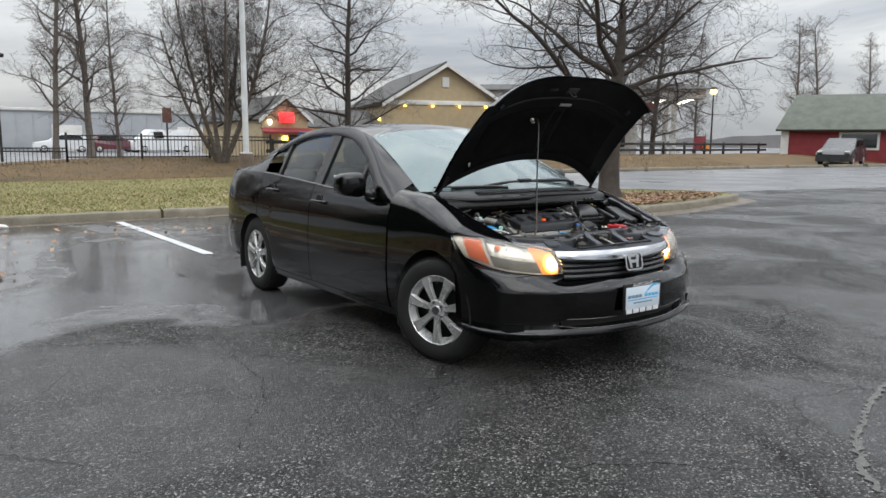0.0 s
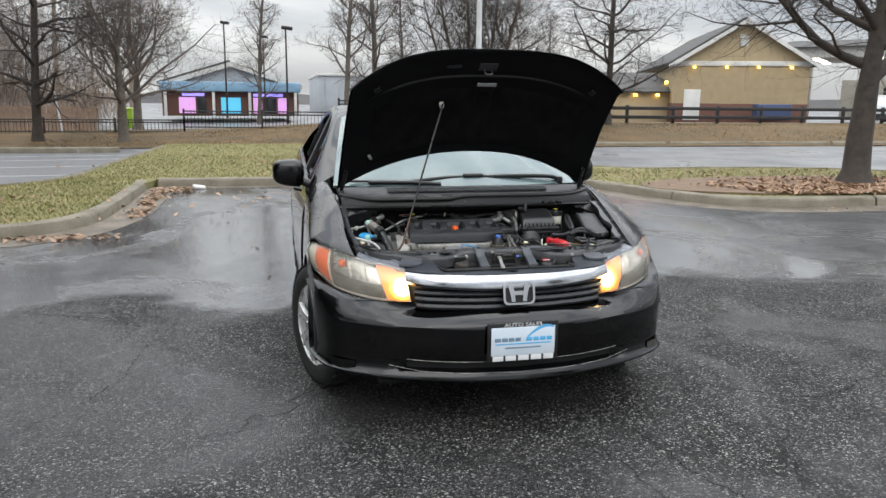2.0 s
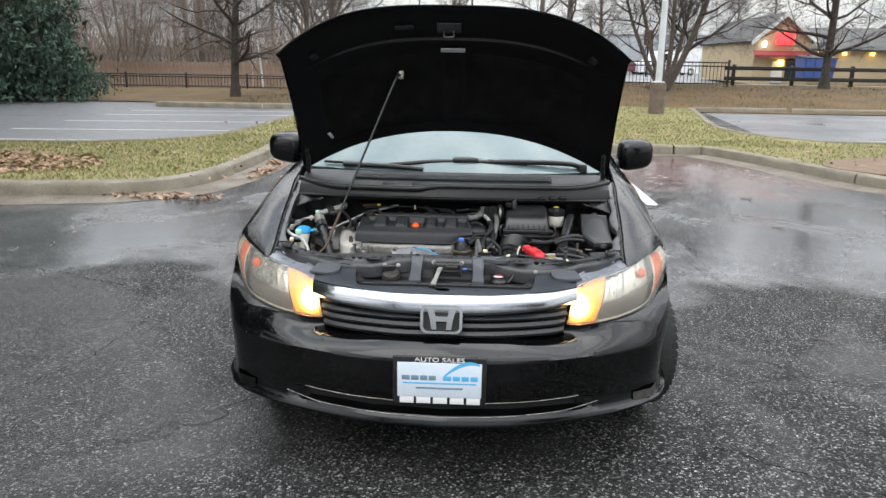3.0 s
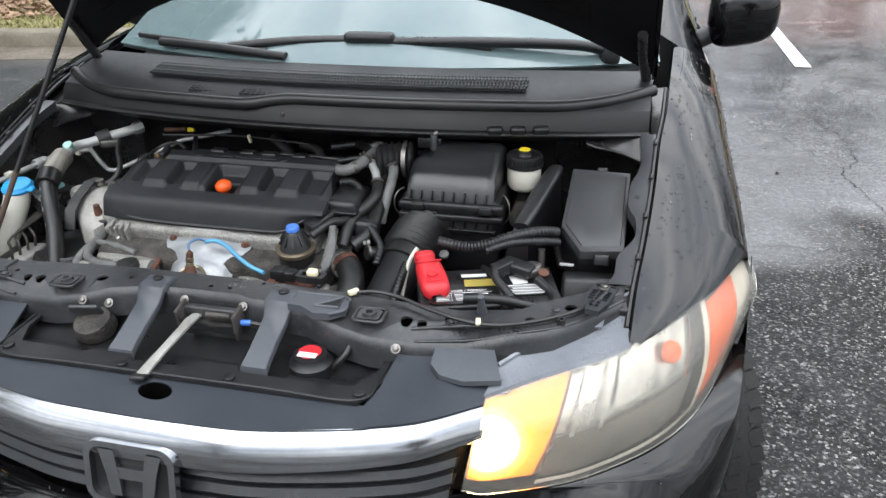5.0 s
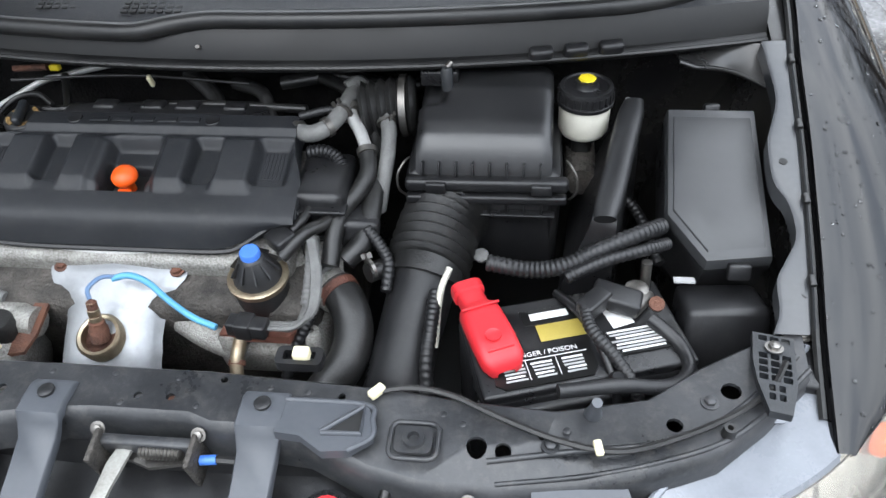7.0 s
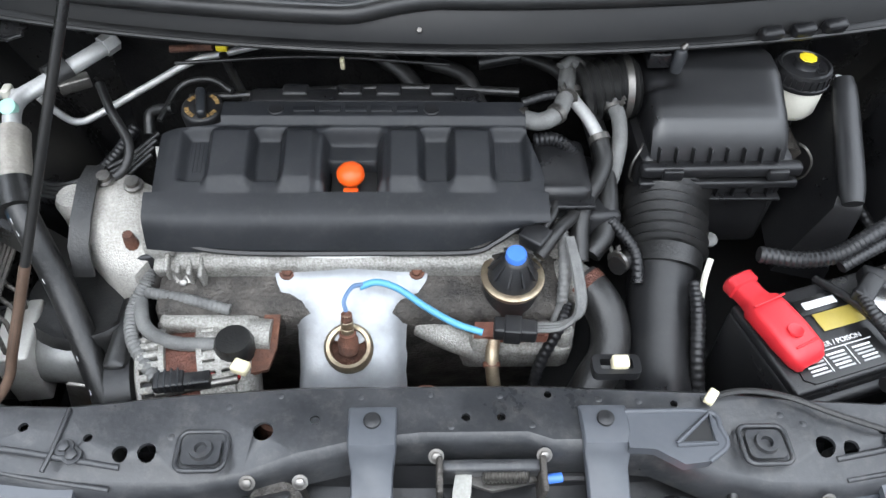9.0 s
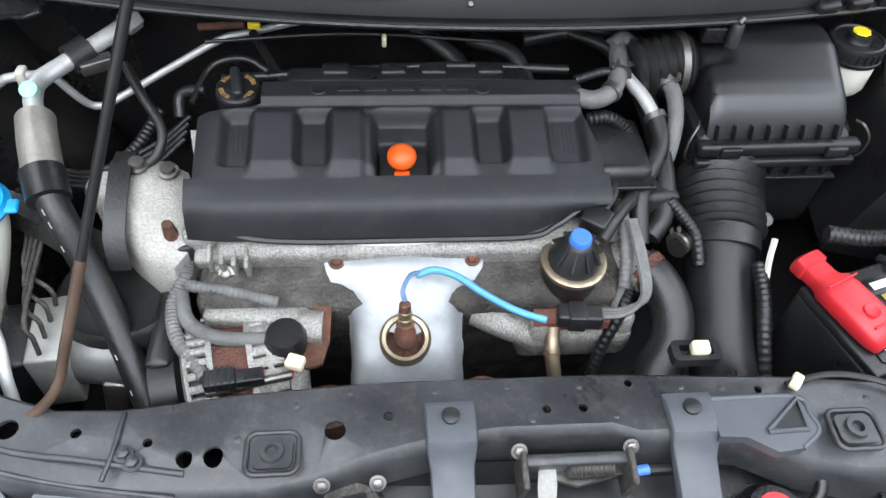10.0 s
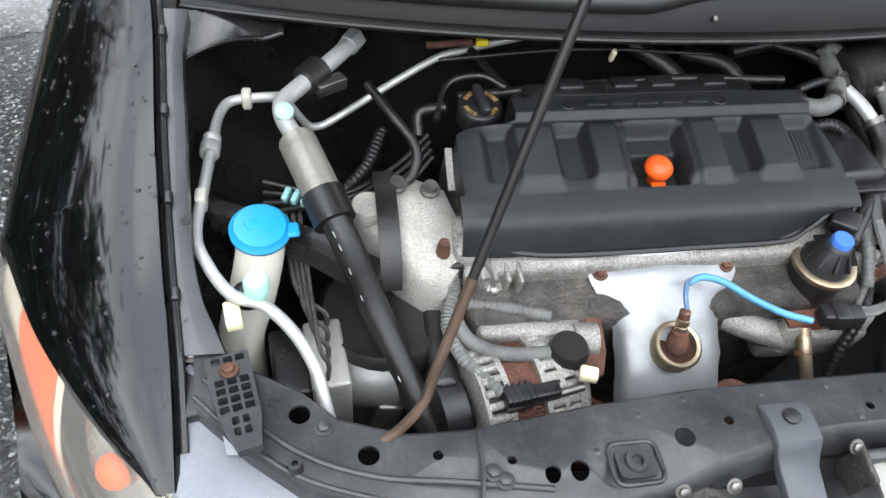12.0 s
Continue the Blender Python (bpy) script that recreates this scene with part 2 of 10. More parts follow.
def crv(points, n):
    """A smooth line of n + 1 points through the given ones."""
    p = [Vector(q) for q in points]
    p = [2 * p[0] - p[1]] + p + [2 * p[-1] - p[-2]]
    out, k = [], len(p) - 3
    for i in range(n + 1):
        s = i / n * k
        j = min(int(s), k - 1)
        t = s - j
        a, b, c, d = p[j:j + 4]
        out.append(0.5 * ((2 * b) + (c - a) * t + (2 * a - 5 * b + 4 * c - d) * t * t + (3 * b - 3 * c + d - a) * t ** 3))
    return out


def lerp(table, x):
    """Reads a table of (x, value) rows at x, straight between rows."""
    if x <= table[0][0]:
        return table[0][1]
    for (a, b), (c, d) in zip(table, table[1:]):
        if x <= c:
            return b + (d - b) * (x - a) / (c - a)
    return table[-1][1]


def smooth(table, x):
    """Reads a table of (x, value) rows at x, along a smooth line."""
    xs = [r[0] for r in table]
    if x <= xs[0]:
        return table[0][1]
    if x >= xs[-1]:
        return table[-1][1]
    j = max(i for i in range(len(xs) - 1) if xs[i] <= x)

    def slope(i):
        if i == 0 or i == len(xs) - 1:
            a, b = (0, 1) if i == 0 else (len(xs) - 2, len(xs) - 1)
        else:
            a, b = i - 1, i + 1
        return (table[b][1] - table[a][1]) / (xs[b] - xs[a])
    h = xs[j + 1] - xs[j]
    t = (x - xs[j]) / h
    return ((2 * t ** 3 - 3 * t * t + 1) * table[j][1] + (t ** 3 - 2 * t * t + t) * h * slope(j)
            + (3 * t * t - 2 * t ** 3) * table[j + 1][1] + (t ** 3 - t * t) * h * slope(j + 1))


def part(name, bm, material, parent=None, label="", flat=False):
    """Links a bmesh as one mesh object under a thing or a part."""
    me = bpy.data.meshes.new(name)
    bmesh.ops.recalc_face_normals(bm, faces=bm.faces)
    if not flat:
        for f in bm.faces:
            f.smooth = True
        for e in bm.edges:
            if len(e.link_faces) == 2 and e.calc_face_angle(0) > 0.8:
                e.smooth = False
    bm.to_mesh(me)
    bm.free()
    me.materials.append(material)
    ob = new(name, me)
    if parent:
        ob.parent = parent
    if label:
        ob["label"] = label
    return ob


def raw(name, verts, faces, material, parent=None, label="", sharp=False):
    me = bpy.data.meshes.new(name)
    me.from_pydata(verts, [], faces)
    if not sharp:
        me.polygons.foreach_set("use_smooth", [True] * len(faces))
    me.materials.append(material)
    ob = new(name, me)
    if parent:
        ob.parent = parent
    if label:
        ob["label"] = label
    return ob


def loft(rows, bm=None, thick=0.0, close=False, m=None):
    """A skin over rows of points, all of one length. thick: how far it is thickened inwards."""
    bm = bm or bmesh.new()
    grid = [[bm.verts.new(Vector(p)) for p in r] for r in rows]
    faces = []
    for a, b in zip(grid, grid[1:]):
        n = len(a)
        for i in range(n if close else n - 1):
            q = [a[i], a[(i + 1) % n], b[(i + 1) % n], b[i]]
            if (q[0].co - q[1].co).length < 1e-6:
                q.pop(0)
            elif (q[2].co - q[3].co).length < 1e-6:
                q.pop(3)
            try:
                faces.append(bm.faces.new(q))
            except ValueError:
                pass
    if thick:
        bmesh.ops.recalc_face_normals(bm, faces=faces)
        bmesh.ops.solidify(bm, geom=faces, thickness=thick)
    return bm


def rbox(size, at=(0, 0, 0), turn=(0, 0, 0), bevel=0.004, bm=None, taper=1.0, segments=2):
    """A box with rounded edges: its size, the middle of it, its turn in degrees; taper: the top's size to the bottom's."""
    own = bmesh.new()
    bmesh.ops.create_cube(own, size=1)
    for v in own.verts:
        k = taper if v.co.z > 0 else 1
        v.co = Vector((v.co.x * size[0] * k, v.co.y * size[1] * k, v.co.z * size[2]))
    if bevel:
        bmesh.ops.bevel(own, geom=list(own.edges), offset=bevel, segments=segments, affect="EDGES", profile=0.5, clamp_overlap=True)
    own.transform(pose(*at, *turn))
    return join(own, bm)


def join(own, bm):
    if bm is None:
        return own
    me = bpy.data.meshes.new("tmp")
    own.to_mesh(me)
    own.free()
    bm.from_mesh(me)
    bpy.data.meshes.remove(me)
    return bm


def turned(profile, m, bm=None, seg=20):
    """A turned body: rows of (radius, height) about the z axis of the pose m."""
    rows = [[m @ Vector((r * math.cos(2 * math.pi * i / seg), r * math.sin(2 * math.pi * i / seg), z)) for i in range(seg)] for r, z in profile]
    own = bmesh.new()
    grid = [[own.verts.new(p) for p in r] for r in rows]
    for a, b in zip(grid, grid[1:]):
        for i in range(seg):
            own.faces.new((a[i], a[(i + 1) % seg], b[(i + 1) % seg], b[i]))
    for g, r in ((grid[0], profile[0][0]), (grid[-1], profile[-1][0])):
        if r > 1e-4:
            own.faces.new(g)
    bmesh.ops.remove_doubles(own, verts=own.verts, dist=1e-5)
    return join(own, bm)


def along(a, b):
    """The pose at a whose z axis points to b."""
    a, b = Vector(a), Vector(b)
    return Matrix.Translation(a) @ (b - a).to_track_quat("Z", "Y").to_matrix().to_4x4()


def rod(a, b, r, bm=None, seg=12, r2=None):
    d = (Vector(b) - Vector(a)).length
    return turned([(r, 0), (r2 or r, d)], along(a, b), bm, seg)


def tube(points, r, n=None, seg=10, ribs=0, depth=0.15, bm=None, ends=True, r2=None, straight=False):
    """A bent tube through points; ribs: how many rings it has along its way."""
    n = n or max(8, 6 * (len(points) - 1))
    if ribs:
        n = ribs * 4
    line = [Vector(p) for p in points] if straight else crv(points, n)
    own = bmesh.new()
    up, last = None, None
    rings = []
    for i, p in enumerate(line):
        d = (line[min(i + 1, len(line) - 1)] - line[max(i - 1, 0)]).normalized()
        if up is None:
            up = d.orthogonal().normalized()
        else:
            up = (up - d * up.dot(d)).normalized()
        side = d.cross(up)
        rr = r + ((r2 if r2 else r) - r) * i / max(1, len(line) - 1)
        if ribs:
            rr *= 1 - depth * (0.5 + 0.5 * math.cos(2 * math.pi * i / 4))
        rings.append([own.verts.new(p + rr * (up * math.cos(2 * math.pi * k / seg) + side * math.sin(2 * math.pi * k / seg))) for k in range(seg)])
    for a, b in zip(rings, rings[1:]):
        for k in range(seg):
            own.faces.new((a[k], a[(k + 1) % seg], b[(k + 1) % seg], b[k]))
    if ends:
        own.faces.new(rings[0])
        own.faces.new(rings[-1])
    return join(own, bm)


def plate(outline, holes=(), thick=0.004, lift=None, m=None, bm=None):
    """A flat sheet with an outline and holes in x and y, thickened downwards; lift(x, y) gives the height of its top."""
    own = bmesh.new()
    edges = []
    for loop in (outline, *holes):
        vs = [own.verts.new((p[0], p[1], 0)) for p in loop]
        edges += [own.edges.new((vs[i], vs[(i + 1) % len(vs)])) for i in range(len(vs))]
    bmesh.ops.triangle_fill(own, use_beauty=True, edges=edges, use_dissolve=False)
    if lift:
        for v in own.verts:
            v.co.z = lift(v.co.x, v.co.y)
    got = bmesh.ops.extrude_face_region(own, geom=list(own.faces))
    for v in got["geom"]:
        if isinstance(v, bmesh.types.BMVert):
            v.co.z -= thick
    if m:
        own.transform(m)
    return join(own, bm)


def ring(x, y, r, n=12):
    return [(x + r * math.cos(2 * math.pi * i / n), y + r * math.sin(2 * math.pi * i / n)) for i in range(n)]


def rounded(x0, x1, y0, y1, r, n=4):
    out = []
    for cx, cy, a in ((x1 - r, y1 - r, 0), (x0 + r, y1 - r, 90), (x0 + r, y0 + r, 180), (x1 - r, y0 + r, 270)):
        for i in range(n + 1):
            t = radians(a + 90 * i / n)
            out.append((cx + r * math.cos(t), cy + r * math.sin(t)))
    return out


def words(name, text, size, m, material, parent, thick=0.0006, wide=None):
    """Lettering lying in the x and y plane of the pose m, centred there."""
    cu = bpy.data.curves.new(name, "FONT")
    cu.body, cu.size, cu.align_x, cu.align_y, cu.extrude = text, size, "CENTER", "CENTER", thick
    tmp = bpy.data.objects.new(name, cu)
    me = bpy.data.meshes.new_from_object(tmp)
    bpy.data.objects.remove(tmp)
    if wide:
        k = wide / max(0.001, max(v.co.x for v in me.vertices) - min(v.co.x for v in me.vertices))
        me.transform(Matrix.Diagonal((k, 1, 1, 1)))
    me.transform(m)
    me.materials.clear()
    me.materials.append(material)
    ob = new(name, me)
    ob.parent = parent
    return ob


def empty(name, label, category, at=(0, 0, 0), group="", kind=""):
    ob = new(name)
    ob.location = at
    ob.empty_display_size = 0.1
    return tagged(ob, label, category, group, kind)


def bolt(at, r, parent, material=STEEL, m=None, name="bolt", label=""):
    p = (m or Matrix.Identity(4)) if m else pose(*at)
    bm = turned([(r * 1.5, 0), (r * 1.5, r * 0.25), (r * 1.05, r * 0.3)], p, None, 14)
    turned([(r, r * 0.3), (r, r * 0.85), (r * 0.8, r)], p, bm, 6)
    return part(name, bm, material, parent, label)


def mirrored(fn):
    for s in (-1, 1):
        fn(s)

# ---- the car: its nose at y = 0, its tail at y = 4.47 ----
car = empty("car", "black compact sedan with its hood propped open, beaded with rain", "car")

WIDTH = [(0.36, 0.846), (0.5, 0.866), (0.7, 0.876), (1.2, 0.878), (3.3, 0.878), (3.8, 0.868), (4.1, 0.845), (4.3, 0.79), (4.42, 0.66)]
BULGE = [(0.2, -0.05), (0.27, -0.022), (0.33, -0.008), (0.45, 0), (0.6, 0.0), (0.72, -0.006), (0.8, -0.012), (0.88, -0.03), (0.95, -0.056), (1.02, -0.085), (1.06, -0.11)]
BELT = [(1.2, 0.895), (1.5, 0.915), (2.2, 0.962), (3.1, 1.008), (3.6, 1.025), (4.1, 1.02), (4.42, 0.98)]
FTOP = [(0.31, 0.757), (0.42, 0.795), (0.6, 0.852), (0.8, 0.918), (1.03, 0.972), (1.3, 1.0)]
GTOP = [(1.48, 0.925), (1.7, 1.08), (1.93, 1.225), (2.2, 1.318), (2.58, 1.342), (3.0, 1.305), (3.43, 1.185), (3.6, 1.10)]
RAIL = [(1.26, 0.92), (1.5, 1.05), (1.75, 1.225), (2.0, 1.345), (2.3, 1.388), (2.7, 1.388), (3.1, 1.34), (3.5, 1.225), (3.8, 1.12), (4.0, 1.075), (4.42, 1.03)]
EDGE = [(0.325, 0.670), (0.43, 0.677), (0.53, 0.688), (0.66, 0.699), (0.79, 0.706), (0.9, 0.717), (1.03, 0.724), (1.285, 0.738)]
HUBS = (0.806, 3.477)
ARCH = 0.357


def body_x(y, z):
    return smooth(WIDTH, y) + smooth(BULGE, z)


def glass_x(y, z):
    return 0.812 - (z - 0.95) * 0.5 - lerp([(2.6, 0), (3.7, 0.05)], y)


def arch_z(y, low):
    for h in HUBS:
        d = abs(y - h)
        if d < ARCH:
            return max(low, 0.315 + math.sqrt(ARCH * ARCH - d * d))
    return low


def spaced(a, b, n, at=()):
    """Steps from a to b, with the given ones among them."""
    return sorted(set([a + (b - a) * i / n for i in range(n + 1)] + [q for q in at if a < q < b]))


def side(name, s, ys, low, high, nz, inset=0.0, thick=0.006, material=PAINT, label=""):
    rows = []
    for k in range(nz + 1):
        row = []
        for y in ys:
            z0, z1 = low(y), high(y)
            z = z0 + (z1 - z0) * k / nz
            row.append((s * (body_x(y, z) - inset), y, z))
        rows.append(row)
    return part(name, loft(rows, thick=-thick if s > 0 else -thick), material, car, label)


def smooth_step(t):
    t = max(0.0, min(1.0, t))
    return t * t * (3 - 2 * t)


def fender(s):
    rows, wall = [], []
    top = crv([(0.5, 0.215, 0.725), (0.677, 0.322, 0.757), (0.79, 0.46, 0.782), (0.866, 0.615, 0.79)], 24)
    for y in spaced(0.325, 1.285, 48, (0.6,)):
        zt = smooth(FTOP, y)
        ty = smooth(EDGE, y)
        low = arch_z(y, 0.235)
        zs = max(low + 0.01 if y >= 0.6 else 0, zt - 0.10 + 0.046 * (1 - smooth_step((y - 0.42) / 0.50)))
        xs = body_x(y, min(zs, 0.86))
        p0, p3 = Vector((xs, y, zs)), Vector((ty, y, zt))
        d, h = abs(p3.x - p0.x), zt - zs
        p1, p2 = p0 + Vector((-0.04 * d, 0, 0.52 * h)), p3 + Vector((0.40 * d, 0, -0.01 * h))

        def skin(t):
            return (1 - t) ** 3 * p0 + 3 * t * (1 - t) ** 2 * p1 + 3 * t * t * (1 - t) * p2 + t ** 3 * p3
        t0, shift = 0.0, Vector()
        if y < 0.5995:
            # cut along the headlamp's upper edge
            k = max(i for i in range(len(top) - 1) if top[i].y <= y)
            a = top[k].lerp(top[k + 1], (y - top[k].y) / (top[k + 1].y - top[k].y))
            while t0 < 0.97 and skin(t0).z < a.z:
                t0 += 0.005
            shift = Vector((a.x, y, a.z)) - skin(t0)
        else:
            wall.append([(s * body_x(y, min(low + (zs - low) * i / 8, 0.86)), y, low + (zs - low) * i / 8) for i in range(9)])
        row = []
        for i in range(13):
            q = skin(t0 + (1 - t0) * i / 12) + shift * (1 - i / 12) ** 2
            row.append((s * q.x, y, q.z))
        rows.append(row + [(s * (ty - 0.004), y, zt - 0.006), (s * (ty - 0.006), y, zt - 0.03)])
    part("fender", loft(wall, loft(rows)), PAINT, car, "glossy black front fender with rain beads")


mirrored(fender)
side_low = lambda y: arch_z(y, 0.25)
belt = lambda y: smooth(BELT, y)
for s in (-1, 1):
    part_door = side("front_door", s, spaced(1.292, 2.398, 22), side_low, belt, 18, label="glossy black front door")
    rear_door = side("rear_door", s, spaced(2.408, 3.398, 24), side_low, belt, 18, label="glossy black rear door")
    side("quarter_panel", s, spaced(3.408, 4.42, 30), lambda y: arch_z(y, 0.28), belt, 18)
    side("sill", s, spaced(HUBS[0] + ARCH + 0.003, HUBS[1] - ARCH - 0.003, 20), lambda y: 0.19, lambda y: 0.243, 5, inset=0.004)
    side("side_shell", s, spaced(1.2, 4.3, 60), lambda y: arch_z(y, 0.22) + 0.01, lambda y: belt(y) - 0.02, 6, inset=0.03, material=DARK)
    # bright strip along the foot of the side windows
    rows = []
    for y in spaced(1.52, 3.42, 30):
        z, x = belt(y), body_x(y, belt(y))
        rows.append([(s * (x + 0.002), y, z - 0.004), (s * (x + 0.004), y, z + 0.004), (s * (x - 0.006), y, z + 0.012), (s * (x - 0.02), y, z + 0.01)])
    part("belt_strip", loft(rows), mat("belt_trim_black", (0.02, 0.02, 0.021), (0.03, 0.03, 0.031), 8, 0.2, 0.3), car, "thin gloss black strip under the side windows")
    # door handles
    for y, z, owner in ((2.26, 0.855, part_door), (3.12, 0.895, rear_door)):
        x = body_x(y, z)
        bm = tube([(s * (x - 0.012), y - 0.1, z), (s * (x + 0.022), y - 0.085, z + 0.002), (s * (x + 0.028), y, z + 0.004), (s * (x + 0.022), y + 0.085, z + 0.002), (s * (x - 0.012), y + 0.1, z)], 0.013, 20, 10)
        part("handle", bm, PAINT, owner)
        # flat dark disc stands in for the shaded hollow behind the handle
        bm = turned([(0.052, -0.002), (0.05, 0.0015), (0.0, 0.001)], pose(s * (x + 0.0025), y, z, 0, 90 * s, 0), None, 20)
        part("handle_recess", bm, DARK, owner)
    # roof side, from the front pillar to the tail
    rows = []
    for y in spaced(1.30, 3.62, 44):
        zt = max(smooth(GTOP, y), belt(y) + 0.004) if 1.48 <= y <= 3.6 else belt(y) + 0.004
        zr = max(smooth(RAIL, y), zt + 0.012)
        xg, xr = glass_x(y, zt), glass_x(y, zr) + 0.006
        t = min(1, max(0, (y - 1.20) / 0.76))
        if y < 1.96:
            inner = Vector((0.70 - 0.115 * t, 1.17 + 0.79 * t, 0.99 + 0.355 * t))
        else:
            inner = Vector((lerp([(1.96, 0.585), (2.6, 0.585), (3.1, 0.57), (3.62, 0.545)], y), y, zr + 0.008))
        rows.append([(s * (xg - 0.012), y, zt - 0.003), (s * (xg + 0.006), y, zt), (s * (xg + xr) / 2 + s * 0.012, y, (zt + zr) / 2), (s * xr, y, zr), (s * (xr + inner.x) / 2, (y + inner.y) / 2, (zr + inner.z) / 2 + 0.006), (s * inner.x, inner.y, inner.z)])
    part("roof_side", loft(rows), PAINT, car, "glossy black pillar and roof side")
    # shoulder beside the rear window
    rows = []
    for y in spaced(3.40, 4.42, 20):
        z0, z1 = belt(y), smooth(RAIL, y)
        x0, x1 = body_x(y, z0), lerp([(3.4, 0.56), (3.9, 0.60), (4.42, 0.56)], y)
        rows.append([(s * (x0 + (x1 - x0) * k / 6), y, z0 + (max(z1, z0) - z0) * math.sin(k / 6 * math.pi / 2) ** 0.8) for k in range(7)])
    part("rear_shoulder", loft(rows), PAINT, car)
    # side windows and the pillar between them
    for name, y0, y1, m in (("front_side_window", 1.80, 2.355, PRIVACY), ("quarter_window", 1.50, 1.785, PRIVACY), ("rear_side_window", 2.455, 3.19, PRIVACY), ("small_rear_window", 3.215, 3.50, PRIVACY)):
        rows = [[(s * (glass_x(y, z) - 0.012), y, z) for z in [belt(y) + 0.004 + (smooth(GTOP, y) - belt(y) - 0.006) * k / 6 for k in range(7)]] for y in spaced(y0, y1, 10)]
        pane = part(name, loft(rows, thick=0.004), m, car, "clear side window glass")
        pane.visible_shadow = False
    for y0, y1 in ((2.34, 2.47), (3.18, 3.225), (1.775, 1.81)):
        rows = [[(s * (glass_x(y, z) + 0.001), y, z) for z in [belt(y) + 0.002 + (smooth(GTOP, y) - belt(y) + 0.006) * k / 6 for k in range(7)]] for y in (y0, (y0 + y1) / 2, y1)]
        part("window_pillar", loft(rows, thick=0.03), PLASTIC, car, "matt black pillar between the side windows")
    # wheel housings
    for h in HUBS:
        rows = []
        for i in range(25):
            a = radians(-12 + 204 * i / 24)
            rows.append([(s * x, h + (ARCH + 0.006) * math.cos(a), 0.315 + (ARCH + 0.006) * math.sin(a)) for x in (0.862, 0.8, 0.7, 0.63)])
        part("wheel_housing", loft(rows, thick=0.006), DARK, car)
        part("mud_flap", rbox((0.16, 0.012, 0.19), (s * 0.79, h + ARCH + 0.008, 0.245), (0, 0, 0), 0.004), PLASTIC, car)

# roof and windows
rows = []
for k in range(25):
    v = k / 24
    row = []
    for i in range(25):
        u = -1 + 2 * i / 24
        y = (1.70 + 0.26 * u * u) * (1 - v) + (3.38 - 0.02 * u * u) * v
        zs = smooth(RAIL, max(y, 1.96)) + 0.008
        zc = smooth([(1.6, 1.365), (1.70, 1.388), (2.0, 1.424), (2.5, 1.44), (3.0, 1.424), (3.38, 1.368)], y)
        row.append((lerp([(1.96, 0.585), (2.6, 0.585), (3.1, 0.57), (3.62, 0.545)], y) * u, y, zs + (zc - zs) * (1 - u * u)))
    rows.append(row)
part("roof", loft(rows, thick=0.01), PAINT, car, "wet black roof")
front_roof = rows[0]
back_roof = rows[-1]
rows = []
for k in range(15):
    v = k / 14
    row = []
    for i in range(25):
        u = -1 + 2 * i / 24
        b = Vector((0.705 * u, 0.965 + 0.205 * u * u, 0.995 - 0.01 * u * u))
        row.append(b.lerp(Vector(front_roof[i]), v) + Vector((0, -0.02, 0.03)) * (math.sin(math.pi * v) * (1 - 0.6 * u * u)))
    rows.append(row)
windshield = part("windshield", loft(rows, thick=0.005), PALEGLASS, car, "raked windshield mirroring a pale sky")
windshield.visible_shadow = False
part("windshield_band", loft([[Vector(p) + Vector((0, 0.006, -0.012)) for p in r] for r in rows[:2]]), DARK, windshield)
part("inspection_sticker", rbox((0.06, 0.05, 0.001), (0.5, 1.35, 1.105), (-27, -8, 0), 0), TEAL, windshield)
rows = []
for k in range(11):
    v = k / 10
    rows.append([Vector(back_roof[i]).lerp(Vector((0.59 * (-1 + 2 * i / 24), 3.99 - 0.1 * (-1 + 2 * i / 24) ** 2, 1.09)), v) + Vector((0, 0.01, 0.025)) * math.sin(math.pi * v) for i in range(25)])
rear_window = part("rear_window", loft(rows, thick=0.005), PRIVACY, car, "rear window glass")
rear_window.visible_shadow = False
low_edge = rows[-1]
rows = [[p.lerp(Vector((0.6 * (-1 + 2 * i / 24), 4.45 - 0.08 * (-1 + 2 * i / 24) ** 2, 1.03)), k / 6) + Vector((0, 0, 0.012)) * math.sin(math.pi * k / 6) for i, p in enumerate(low_edge)] for k in range(7)]
part("trunk_lid", loft(rows, thick=0.01), PAINT, car)
rows = []
for z, d in ((1.03, 0.03), (0.95, 0.0), (0.75, 0.0), (0.62, -0.02), (0.45, -0.02), (0.3, 0.0), (0.22, 0.05)):
    k = 1 + smooth(BULGE, z) * 1.1
    rows.append([(x * k, y - d, z) for x, y in ((-0.795, 4.28), (-0.745, 4.36), (-0.65, 4.42), (-0.4, 4.46), (0, 4.47), (0.4, 4.46), (0.65, 4.42), (0.745, 4.36), (0.795, 4.28))])
part("rear_bumper", loft(rows, thick=0.01), PAINT, car)
for s in (-1, 1):
    rows = [[(s * (body_x(y, z) + 0.006), y, z) for z in (0.80, 0.86, 0.92, 0.965)] for y in spaced(4.08, 4.36, 8)]
    part("tail_lamp", loft(rows, thick=0.01), TAIL, car, "red tail lamp at the rear corner")
part("underbody", rbox((1.36, 3.3, 0.08), (0, 2.3, 0.24), (0, 0, 0), 0.02), DARK, car)
part("front_underbody", rbox((1.2, 0.55, 0.06), (0, 0.45, 0.23), (0, 0, 0), 0.02), DARK, car)

